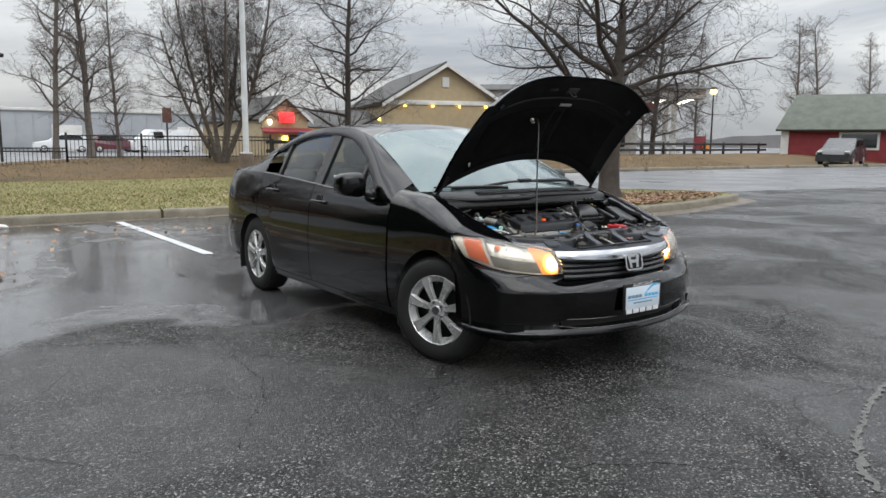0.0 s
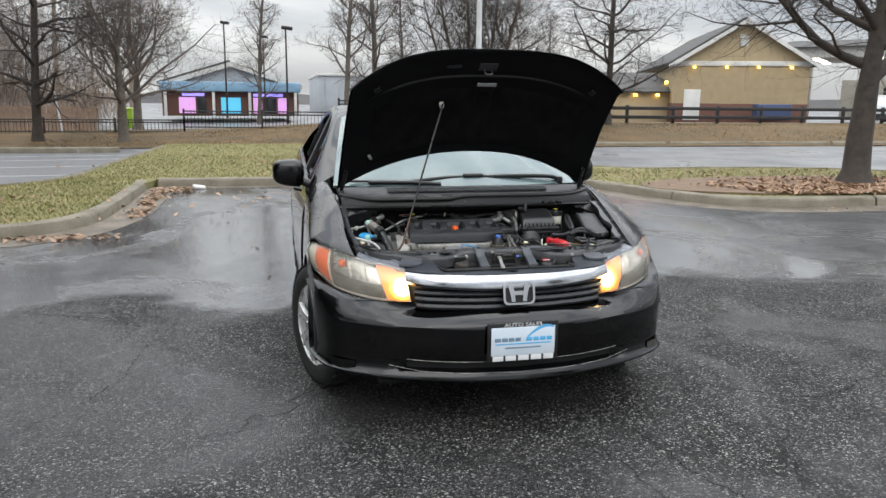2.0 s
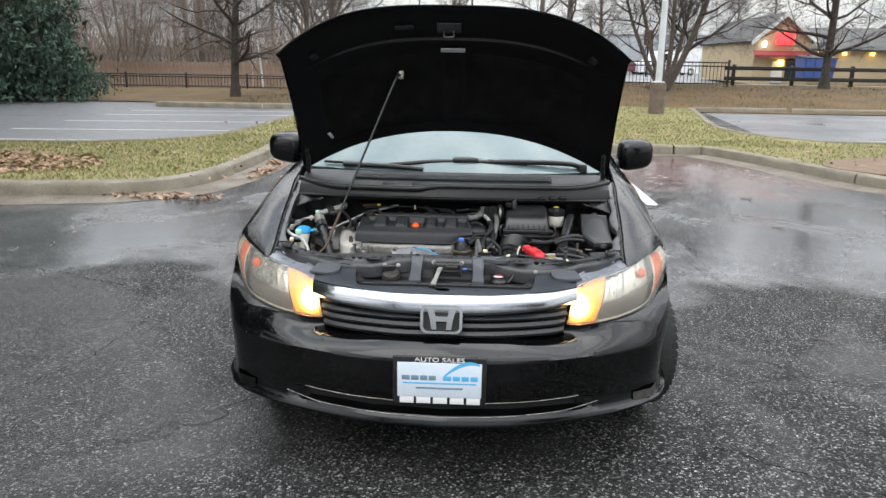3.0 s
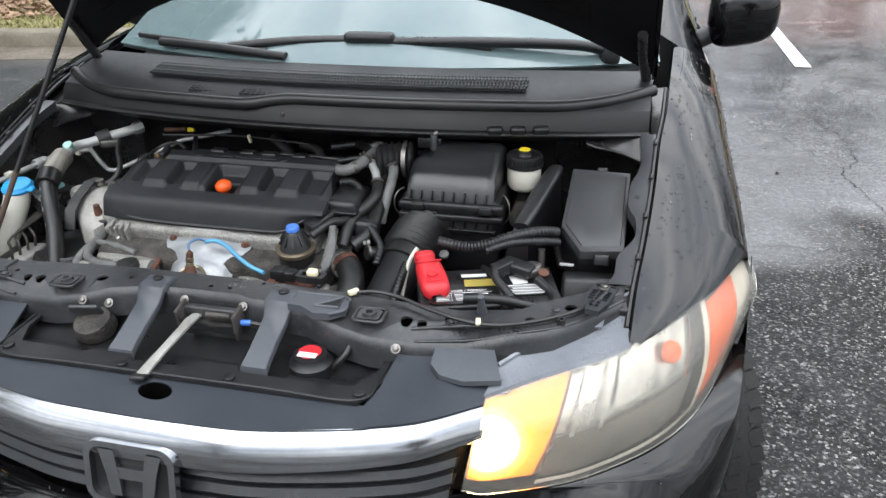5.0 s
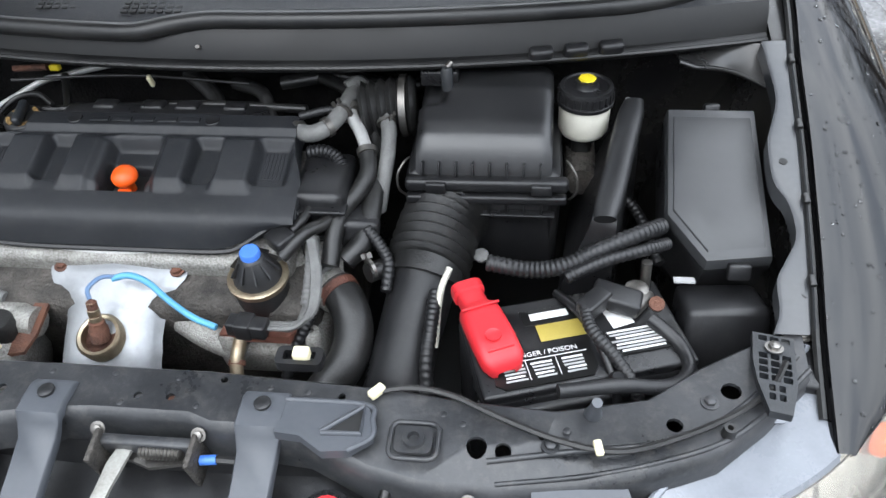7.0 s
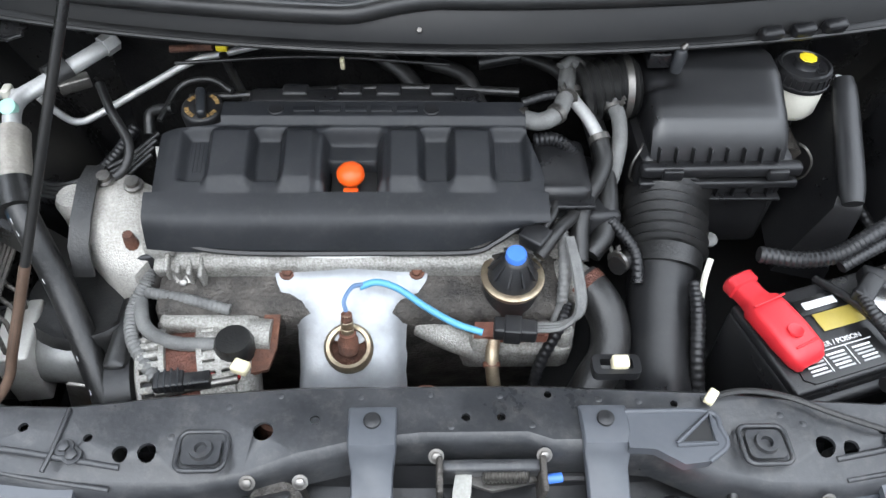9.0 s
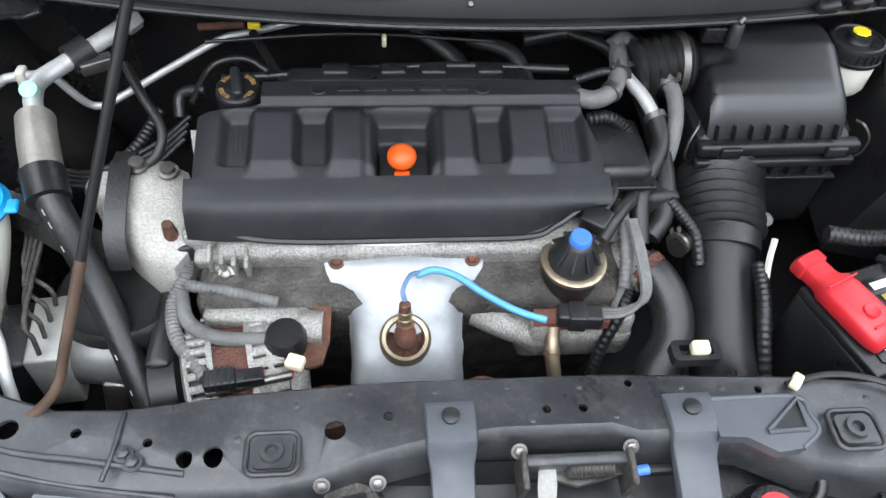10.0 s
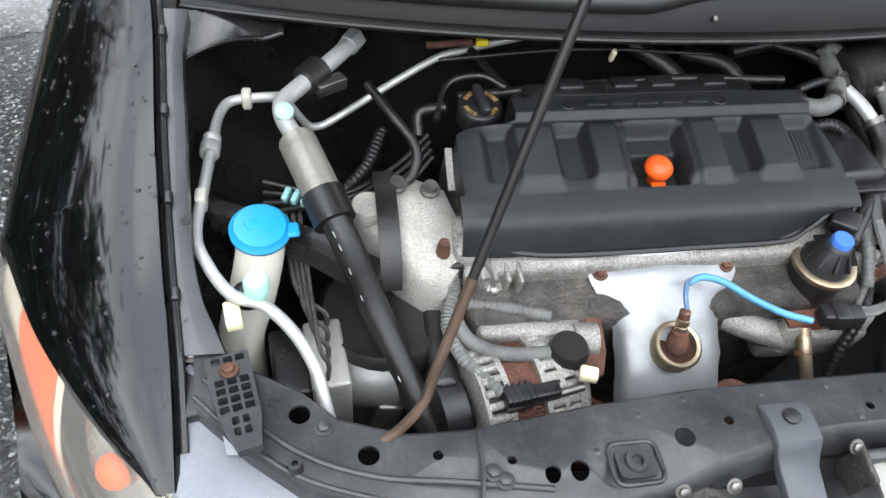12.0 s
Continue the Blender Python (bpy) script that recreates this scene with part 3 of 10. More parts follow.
# front bumper
PLAN = [(0, -0.02), (0.25, 0.004), (0.48, 0.068), (0.65, 0.143), (0.784, 0.24), (0.845, 0.36), (0.866, 0.48), (0.874, 0.602)]
plan = crv([(x, y, 0) for x, y in PLAN], 42)
top = crv([(0, 0.052, 0.556), (0.2, 0.075, 0.552), (0.40, 0.165, 0.545), (0.455, 0.152, 0.585), (0.6, 0.20, 0.588), (0.76, 0.325, 0.612), (0.865, 0.54, 0.672), (0.868, 0.602, 0.785)], 42)
rows = []
for c, t in zip(plan, top):
    x, y = c.x, c.y
    n = Vector((0, 1, 0)).lerp(Vector((-1, 0.15, 0)), max(0, min(1, (x - 0.55) / 0.32))).normalized()
    hole = max(0.0, min(1.0, (0.53 - x) / 0.06))
    brow = 0.516 + 0.012 * (x / 0.87) ** 2
    low = 0.262 + 0.012 * (x / 0.8) ** 2
    crest = Vector((x, y, brow - 0.022))
    ridge = Vector((x, y, max(t.z - 0.008, brow + 0.012))) + n * (0.044 + 0.016 * min(1, x / 0.6)) * max(0.06, min(1, (0.862 - x) / 0.13))
    row = [t, t.lerp(ridge, 0.5) + Vector((0, 0, 0.003)), ridge, crest.lerp(ridge, 0.66) - n * 0.005, crest.lerp(ridge, 0.33) - n * 0.004, crest, crest + n * 0.0005 + Vector((0, 0, -0.010)), Vector((x, y, 0.44)) + n * 0.005,
           Vector((x, y, 0.352)) + n * 0.008]
    for z, d, flat in ((0.343, 0.014, 0.010), (0.338, 0.06, 0.010), (0.302, 0.06, 0.008), (0.297, 0.004, 0.006)):
        row.append(Vector((x, y, z)) + n * (d * hole + flat * (1 - hole)))
    row += [Vector((x, y, 0.286)) - n * 0.003, Vector((x, y, low + 0.008)) - n * 0.012, Vector((x, y, low)) - n * 0.012, Vector((x, y, low - 0.02)) + n * 0.02, Vector((x, y, 0.215)) + n * 0.10]
    rows.append(row)
whole = [[Vector((-p.x, p.y, p.z)) for p in r] for r in rows[:0:-1]] + rows
# above the wheel housing the bumper's end stays above the arch
for r in (whole[0], whole[1], whole[2], whole[-1], whole[-2], whole[-3]):
    for p in r:
        if p.y > HUBS[0] - ARCH - 0.03:
            p.z = max(p.z, 0.315 + math.sqrt(max(0, ARCH ** 2 - (p.y - HUBS[0]) ** 2)) - 0.004)
bumper = part("front_bumper", loft(whole), PAINT, car, "glossy black front bumper with a low lip")
bm = loft([[(x, lerp(PLAN, abs(x)) + 0.05, z) for x in [-0.5 + i / 20 for i in range(21)]] for z in (0.30, 0.34)])
part("lower_grille", bm, DARK, bumper)
for s in (-1, 1):
    # thin steel lines stand in for highlights along the lower bumper edges
    pts = [(s * x, lerp(PLAN, x) + 0.004, z) for x, z in ((0.16, 0.343), (0.3, 0.344), (0.42, 0.347), (0.485, 0.352))]
    part("edge_highlight", tube(pts, 0.0016, 16, 6), STEEL, bumper)
    pts = [(s * x, lerp(PLAN, x) - 0.001, z) for x, z in ((0.56, 0.322), (0.47, 0.308), (0.40, 0.299), (0.2, 0.294), (0.0, 0.293))]
    part("edge_highlight", tube(pts, 0.0016, 16, 6), STEEL, bumper)
    bm = loft([[(s * (x + 0.012 * k), lerp(PLAN, x) - 0.003 - 0.003 * k, z) for z in (0.290, 0.308, 0.326)] for k, x in ((0, 0.70), (0.6, 0.735), (0.8, 0.765), (0, 0.80))])
    part("fog_lamp_trim", bm, PAINT if s < 0 else STEEL, bumper)

# dealer plate on the bumper
plate_frame = part("number_plate", rbox((0.318, 0.012, 0.172), (0, -0.03, 0.438), (0, 0, 0), 0.004), PLASTIC, car, "white dealer plate in a black frame with white lettering")
part("plate_face", rbox((0.286, 0.003, 0.125), (0, -0.0375, 0.441), (0, 0, 0), 0.001), mat("plate_white", (0.66, 0.72, 0.78), (0.58, 0.66, 0.74), 12, 0.4, 0.5), plate_frame)
flatfront = pose(0, 0, 0, 90, 0, 0)
words("lettering", "AUTO SALES", 0.021, pose(0, -0.0365, 0.513) @ flatfront, WHITE, plate_frame, wide=0.17)
for i, (x0, x1) in enumerate(((-0.135, -0.087), (-0.078, -0.030), (-0.021, 0.027), (0.036, 0.084), (0.093, 0.139))):
    part("white_bar", rbox((x1 - x0, 0.002, 0.024), ((x0 + x1) / 2, -0.0365, 0.366), (0, 0, 0), 0.004), WHITE, plate_frame)
for x0, x1 in ((-0.128, -0.100), (-0.096, -0.070), (-0.066, -0.04), (-0.036, -0.012), (0.012, 0.04), (0.045, 0.07), (0.075, 0.1), (0.105, 0.13)):
    part("slate_bar", rbox((x1 - x0, 0.001, 0.017), ((x0 + x1) / 2, -0.0392, 0.449), (0, 0, 0), 0.0004), NAVYP if x0 < 0 else SKYBLUE, plate_frame)
part("fine_bar", rbox((0.25, 0.001, 0.006), (0.0, -0.0392, 0.43), (0, 0, 0), 0.0004), SKYBLUE, plate_frame)
part("fine_bar", rbox((0.16, 0.001, 0.007), (0.0, -0.0392, 0.412), (0, 0, 0), 0.0004), NAVYP, plate_frame)
bm = bmesh.new()
pts = [(0.012 + 0.125 * t, -0.0392, 0.452 + 0.05 * math.sin(t * math.pi * 0.62)) for t in [i / 12 for i in range(13)]]
loft([[(p[0], p[1], p[2] + 0.004 + 0.008 * math.sin(math.pi * i / 12)) for i, p in enumerate(pts)], [(p[0], p[1], p[2] - 0.003) for p in pts]], bm)
part("blue_swoosh", bm, SKYBLUE, plate_frame)

# grille


BROW = [(0, 0.055), (0.08, 0.056), (0.16, 0.060), (0.25, 0.077), (0.33, 0.098), (0.40, 0.125), (0.475, 0.178)]


def grille_y(x):
    return smooth(BROW, abs(x))


bm = bmesh.new()
xs = [-0.475 + 0.95 * i / 40 for i in range(41)]
rows = []
for x in xs:
    y = grille_y(x)
    k = abs(x) / 0.475
    zt, zb = 0.714 + 0.002 * k, 0.641 + 0.020 * k ** 2
    rows.append([(x, y + 0.030, zt - 0.012), (x, y + 0.020, zt - 0.0045), (x, y + 0.010, zt - 0.012), (x, y - 0.004, zt - 0.028), (x, y - 0.007, zb + 0.012), (x, y + 0.006, zb), (x, y + 0.03, zb + 0.004)])
loft(rows, bm)
part("chrome_grille_bar", bm, CHROME, car, "wide chrome bar over the grille")
part("grille_back", loft([[(x, grille_y(x) + 0.06, z) for x in xs] for z in (0.54, 0.68)]), DARK, car)
for z, t in ((0.624, 0.012), (0.595, 0.0135), (0.565, 0.014)):
    rows = []
    for x in [q * 0.94 * (1 - (0.66 - z) * 0.35) for q in xs]:
        y = grille_y(x) + 0.014
        rows.append([(x, y + 0.03, z + t), (x, y + 0.004, z + t * 0.8), (x, y - 0.004, z), (x, y + 0.002, z - t * 0.7), (x, y + 0.03, z - t)])
    part("grille_slat", loft(rows), GREY, car, "dark grey horizontal grille slat")
# badge: a rounded chrome frame round two slanted uprights and a bridge
stand = pose(0, 0.046, 0.631, 79, 0, 0)
bm = bmesh.new()
outer, inner = rounded(-0.072, 0.072, -0.05, 0.05, 0.024, 6), rounded(-0.062, 0.062, -0.041, 0.041, 0.018, 6)
for a, b, z0, z1 in ((outer, outer, 0.0, 0.012), (outer, inner, 0.012, 0.012), (inner, inner, 0.012, 0.0)):
    n = len(a)
    loft([[stand @ Vector((p[0], p[1], z0)) for p in a], [stand @ Vector((p[0], p[1], z1)) for p in b]], bm, close=True)
badge = part("grille_badge", bm, CHROME, car, "chrome badge in a rounded frame")
part("badge_back", plate(rounded(-0.064, 0.064, -0.043, 0.043, 0.02), thick=0.01, m=stand), DARK, badge)
bm = bmesh.new()
for s in (-1, 1):
    plate([(s * 0.050, 0.036), (s * 0.026, 0.036), (s * 0.020, 0.006), (s * 0.016, -0.036), (s * 0.034, -0.036), (s * 0.040, 0.0)], thick=0.008, m=stand @ pose(0, 0, 0.009), bm=bm)
plate([(-0.026, 0.010), (0.026, 0.010), (0.020, -0.008), (-0.020, -0.008)], thick=0.008, m=stand @ pose(0, 0, 0.0085), bm=bm)
part("badge_mark", bm, CHROME, badge, flat=True)

# headlamps


def headlamp(s):
    up = crv([(0.472, 0.205, 0.716), (0.55, 0.245, 0.735), (0.672, 0.318, 0.757), (0.78, 0.45, 0.783), (0.858, 0.63, 0.785)], 36)
    low = crv([(0.452, 0.150, 0.590), (0.50, 0.158, 0.588), (0.64, 0.222, 0.596), (0.775, 0.345, 0.622), (0.868, 0.555, 0.682)], 36)

    def at(u, v, inset=0.0):
        i = u * 36
        k = min(35, int(i))
        a, b = up[k].lerp(up[k + 1], i - k), low[k].lerp(low[k + 1], i - k)
        p = a.lerp(b, v)
        t = (low[k + 1] - low[k]).normalized()
        n = Vector((t.y, -t.x, 0.35)).normalized()
        p = p + n * (0.022 * math.sin(math.pi * v) - inset)
        return Vector((s * p.x, p.y, p.z))

    def patch(u0, u1, v0, v1, inset, nu=16, nv=8, bm=None, thick=0.0, wave=0.0, waves=0):
        return loft([[at(u0 + (u1 - u0) * i / nu, v0 + (v1 - v0) * j / nv, inset + wave * math.cos(2 * math.pi * waves * i / nu)) for j in range(nv + 1)] for i in range(nu + 1)], bm, thick)

    body = part("headlamp", patch(0, 1, -0.02, 1.02, 0.055, 30, 6), mat_lamp_back, car, "hazed headlamp with a lit amber turn lamp")
    lens = part("lamp_lens", patch(0, 1, 0, 1, 0.0, 36, 10, thick=0.003), LENS, body)
    lens.visible_shadow = False
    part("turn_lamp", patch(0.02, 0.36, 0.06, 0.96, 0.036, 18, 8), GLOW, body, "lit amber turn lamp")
    c = at(0.11, 0.60, 0.028)
    part("turn_bulb", turned([(0.0, -0.004), (0.009, 0.0), (0.011, 0.008), (0.006, 0.016), (0.0, 0.018)], along(c, c + Vector((s * 0.2, -1, 0.1))), None, 14), GLOWCORE, body)
    part("lamp_reflector", patch(0.37, 0.752, 0.06, 0.9, 0.035, 40, 8, wave=0.0008, waves=7), REFLECT, body)
    # dark band laid over the reflector's lower half
    part("lamp_shade", patch(0.37, 0.75, 0.60, 0.97, 0.028, 20, 4), mat_dark_band, body)
    # an amber disc stands in for the orange glow behind the lens
    c = at(0.66, 0.30, 0.030)
    part("amber_glow_disc", turned([(0.0, 0.0), (0.018, 0.0), (0.0176, 0.007), (0.012, 0.014), (0.0, 0.017)], along(c, at(0.66, 0.30, -0.1)), None, 18), AMBER, body, "orange disc for the glow inside the headlamp")
    part("bowl_rim", patch(0.50, 0.575, 0.10, 0.50, 0.026, 10, 6), REFLECT, body)
    for k in (0.40, 0.47):
        part("reflector_rib", patch(k, k + 0.012, 0.08, 0.62, 0.024, 3, 6), REFLECT, body)
    part("lamp_divider", patch(0.752, 0.772, 0.02, 0.97, 0.012, 4, 6), HAZE, body)
    part("amber_reflector", patch(0.775, 0.915, 0.10, 0.90, 0.012, 40, 8, wave=0.0005, waves=10), AMBER, body, "orange side reflector")
    part("lamp_tip", patch(0.915, 0.995, 0.04, 0.96, 0.012, 6, 6), HAZE, body)
    part("lamp_foot", patch(0.36, 0.97, 0.95, 0.99, 0.015, 20, 3), HAZE, body)
    # housing top inside the hood's edge
    inner = crv([(0.485, 0.26, 0.735), (0.52, 0.30, 0.742), (0.575, 0.355, 0.752), (0.63, 0.40, 0.762), (0.665, 0.44, 0.775)], 18)
    rows = []
    for i in range(19):
        a = up[i]
        b = inner[i]
        rows.append([(s * p.x, p.y, p.z) for p in (a + Vector((0, 0.002, -0.004)), a.lerp(b, 0.06) + Vector((0, 0, 0.003)), a.lerp(b, 0.55), b + Vector((0, 0, 0.002)), b + Vector((0, 0.003, -0.02)))])
    part("lamp_housing", loft(rows), LAMPTOP, body, "pale grey plastic top of the headlamp")
    pts = [(s * p.x, p.y, p.z + 0.004) for p in inner]
    part("housing_rim", tube(pts, 0.004, 18, 6), LAMPTOP, body)
    bm = plate([(0.0, 0.0), (0.030, 0.002), (0.034, 0.024), (0.022, 0.040), (0.010, 0.036), (0.004, 0.02)], thick=0.006, m=pose(s * 0.598, 0.352, 0.764, 25, 0, 0) @ Matrix.Diagonal((s, 1, 1, 1)))
    part("housing_tab", bm, LAMPTOP, body)


mat_dark_band = mat("dark_band_grey", (0.08, 0.075, 0.065), (0.15, 0.14, 0.125), 14, 0.4, 0.55)
mat_lamp_back = mat("lamp_back", (0.42, 0.41, 0.38), (0.28, 0.27, 0.25), 20, 0.4, 0.5)
mirrored(headlamp)

# hood, propped open


def hood_at(u, v, inset=0.0):
    k = abs(u)
    r = Vector((0.695 * u, 0.90 + 0.13 * k ** 2, 1.19 - 0.205 * k ** 2.2))
    f = Vector((0.665 * u, 0.475 + 0.045 * k ** 2, 1.705 - 0.185 * k ** 3.2))
    p = r.lerp(f, v)
    p += Vector((0, 0.7, 0.7)) * (0.045 * math.sin(math.pi * v) * (1 - 0.3 * k * k) - inset)
    if v > 0.9:
        p += Vector((0, -0.7, -0.7)) * (0.03 * ((v - 0.9) / 0.1) ** 2)
    return p


def hood_patch(u0, u1, v0, v1, inset, nu=28, nv=18, bm=None, thick=0.0, rise=0.0):
    rows = []
    for j in range(nv + 1):
        b = j / nv
        row = []
        for i in range(nu + 1):
            a = i / nu
            edge = min(1, min(a, 1 - a, b, 1 - b) * 9)
            row.append(hood_at(u0 + (u1 - u0) * a, v0 + (v1 - v0) * b, inset + rise * edge))
        rows.append(row)
    return loft(rows, bm, thick)


hood = part("hood", hood_patch(-1, 1, 0, 1, 0.0, 36, 22, thick=0.004), PAINT, car, "black hood propped wide open, dark underside")
part("inner_panel", hood_patch(-0.985, 0.985, 0.012, 0.985, 0.010, 36, 22, rise=0.018), mat("hood_inner_black", (0.004, 0.004, 0.0045), (0.007, 0.007, 0.0075), 8, 0.35, 0.55, spec=0.2), hood, "black painted inner hood panel")
for u0, u1, v0, v1 in ((-0.80, -0.06, 0.10, 0.62), (0.06, 0.80, 0.10, 0.62)):
    part("hood_liner", hood_patch(u0, u1, v0, v1, 0.026, 22, 14, rise=0.012), LINER, hood, "black insulation pad under the hood")
part("hood_liner", hood_patch(-0.055, 0.055, 0.12, 0.6, 0.024, 6, 14, rise=0.006), LINER, hood)
part("front_rib", hood_patch(-0.86, 0.86, 0.68, 0.74, 0.026, 30, 6, rise=0.012), mat("hood_rib_black", (0.004, 0.004, 0.0045), (0.007, 0.007, 0.0075), 8, 0.4, 0.6, spec=0.2), hood)


def under_hood(name, u, v, size, material, lift=0.045, turn=0.0):
    c, e, f = hood_at(u, v, lift), hood_at(u + 0.01, v, lift), hood_at(u, v + 0.01, lift)
    x, y = (e - c).normalized(), (f - c).normalized()
    z = x.cross(y).normalized()
    y = z.cross(x)
    m = Matrix((x, y, z)).transposed().to_4x4()
    m.translation = c
    bm = rbox(size, (0, 0, 0), (0, 0, turn), 0.002)
    bm.transform(m)
    return part(name, bm, material, hood)


under_hood("caution_label", 0.0, 0.66, (0.095, 0.022, 0.002), PRINT, 0.045)
under_hood("caution_label", -0.27, 0.84, (0.07, 0.02, 0.002), GREY, 0.04)
under_hood("striker_plate", -0.02, 0.82, (0.09, 0.05, 0.004), CORE, 0.032)
c = hood_at(-0.02, 0.80, 0.03)
d = Vector((0, -0.72, -0.7))
part("striker", tube([c + Vector((-0.018, 0, 0)), c + Vector((-0.016, 0, 0)) + d * 0.035, c + Vector((0.016, 0, 0)) + d * 0.035, c + Vector((0.018, 0, 0))], 0.004, 16, 8), STEEL, hood)
under_hood("bump_stop", 0.80, 0.80, (0.03, 0.03, 0.012), RUBBER, 0.036)
under_hood("bump_stop", -0.80, 0.80, (0.03, 0.03, 0.012), RUBBER, 0.036)
under_hood("white_tag", -0.78, 0.18, (0.014, 0.032, 0.004), PRINT, 0.034)
for s in (-1, 1):
    bm = tube([(s * 0.675, 1.05, 0.955), (s * 0.672, 1.02, 0.985), (s * 0.660, 0.975, 1.04), (s * 0.655, 0.93, 1.09)], 0.011, 12, 8)
    part("hood_hinge", bm, BAY, hood)
# prop rod from the core support to the hood
rod_pts = [(-0.497, 0.350, 0.765), (-0.478, 0.354, 0.778), (-0.456, 0.362, 0.806), (-0.444, 0.376, 0.838), (-0.335, 0.497, 1.125), (-0.226, 0.612, 1.405), (-0.214, 0.65, 1.425), (-0.207, 0.69, 1.430)]
prop = part("prop_rod", tube(rod_pts, 0.0047, 40, 8), mat("prop_black", (0.008, 0.008, 0.008), (0.016, 0.015, 0.014), 9, 0.22, 0.4), car, "thin black hood prop rod, scuffed brown near its foot")
part("rod_foot", tube([Vector(p) for p in rod_pts[:4]] + [Vector(rod_pts[3]).lerp(Vector(rod_pts[4]), 0.28)], 0.0050, 24, 8), mat("prop_scuffed_brown", (0.05, 0.030, 0.020), (0.10, 0.062, 0.042), 30, 0.4, 0.6), prop, "scuffed brown foot of the rod")
part("rod_clip", rbox((0.02, 0.03, 0.02), (-0.209, 0.683, 1.428), (45, 0, 0), 0.004), MILK, prop)

# door mirrors


def mirror(s):
    bm = bmesh.new()
    bmesh.ops.create_uvsphere(bm, u_segments=24, v_segments=16, radius=1)
    for v in bm.verts:
        q = [math.copysign(abs(c) ** 0.62, c) for c in v.co]
        x = q[0]
        v.co = Vector((s * (0.935 + 0.094 * x), 1.655 + 0.075 * q[1] + 0.018 * x * (1 if q[1] < 0 else 0.4), 1.014 + 0.080 * q[2] * (1 - 0.12 * x) + 0.004 * x))
    body = part("door_mirror", bm, PAINT, car, "black door mirror with water beads")
    part("mirror_glass", rbox((0.15, 0.004, 0.118), (s * 0.938, 1.731, 1.014), (0, 0, s * 4), 0.02), CHROME, body)
    part("mirror_stalk", tube([(s * 0.79, 1.60, 0.945), (s * 0.84, 1.625, 0.958), (s * 0.885, 1.645, 0.985)], 0.026, 10, 10), PLASTIC, body)
    part("mirror_foot", rbox((0.03, 0.13, 0.05), (s * 0.79, 1.60, 0.945), (0, 0, 0), 0.012), PLASTIC, body)


mirrored(mirror)

# wipers and cabin
part("wiper_arm", tube([(0.60, 1.14, 1.005), (0.52, 1.10, 1.03), (0.30, 1.05, 1.040), (0.06, 1.035, 1.036)], 0.012, 20, 8), PLASTIC, car, "black wiper arm")
part("wiper_blade", tube([(-0.30, 1.02, 1.018), (-0.1, 1.03, 1.036), (0.1, 1.04, 1.038), (0.33, 1.06, 1.026)], 0.011, 22, 8), RUBBER, car)
part("wiper_joint", rbox((0.12, 0.034, 0.026), (0.05, 1.034, 1.046), (0, 0, 4), 0.011), PLASTIC, car)
part("wiper_arm", tube([(-0.14, 0.985, 1.006), (-0.3, 1.01, 1.014), (-0.52, 1.08, 1.010)], 0.011, 16, 8), PLASTIC, car)
part("wiper_blade", tube([(-0.62, 1.14, 1.012), (-0.4, 1.05, 1.018), (-0.2, 1.01, 1.012)], 0.007, 16, 8), RUBBER, car)
part("wiper_cap", turned([(0.024, 0), (0.026, 0.02), (0.02, 0.035), (0, 0.038)], pose(0.59, 1.13, 0.99), None, 14), PLASTIC, car)
part("dashboard", loft([[(x, y + 0.16 * (x / 0.7) ** 2, z) for x in [-0.68 + 1.36 * i / 12 for i in range(13)]] for y, z in ((1.05, 0.94), (1.25, 0.97), (1.5, 0.99), (1.62, 0.95), (1.66, 0.80), (1.6, 0.55))]), CABIN, car)
part("cabin_floor", rbox((1.4, 2.6, 0.05), (0, 2.55, 0.35), (0, 0, 0), 0.01), CABIN, car)
part("parcel_shelf", rbox((1.2, 0.5, 0.04), (0, 3.62, 0.98), (0, 0, 0), 0.01), CABIN, car)
part("rear_bench", rbox((1.25, 0.2, 0.6), (0, 3.30, 0.75), (-14, 0, 0), 0.06, segments=4), SEAT, car)
for s in (-1, 1):
    seat = part("front_seat", rbox((0.48, 0.16, 0.62), (s * 0.36, 2.42, 0.78), (-16, 0, 0), 0.06, segments=4), SEAT, car)
    part("headrest", rbox((0.27, 0.11, 0.18), (s * 0.36, 2.53, 1.19), (-10, 0, 0), 0.05, segments=4), SEAT, seat)
    part("seat_cushion", rbox((0.5, 0.5, 0.16), (s * 0.36, 2.15, 0.5), (4, 0, 0), 0.06, segments=4), SEAT, seat)
    part("rear_headrest", rbox((0.26, 0.1, 0.15), (s * 0.36, 3.40, 1.11), (-14, 0, 0), 0.045, segments=4), SEAT, car)
wheel_m = pose(0.36, 1.78, 0.93, -62, 0, 0)
bm = tube([wheel_m @ Vector((0.185 * math.cos(a), 0.185 * math.sin(a), 0)) for a in [2 * math.pi * i / 24 for i in range(25)]], 0.015, straight=True, ends=False)
part("steering_wheel", bm, PLASTIC, car)
part("rearview_mirror", rbox((0.22, 0.03, 0.06), (0, 1.72, 1.33), (10, 0, 0), 0.015), PLASTIC, car)

# wheels


def open_ring(profile, seg):
    """A turned ring, open at both ends."""
    bm = turned(profile, Matrix.Identity(4), None, seg)
    bmesh.ops.delete(bm, geom=[f for f in bm.faces if len(f.verts) > 4], context="FACES_ONLY")
    return bm


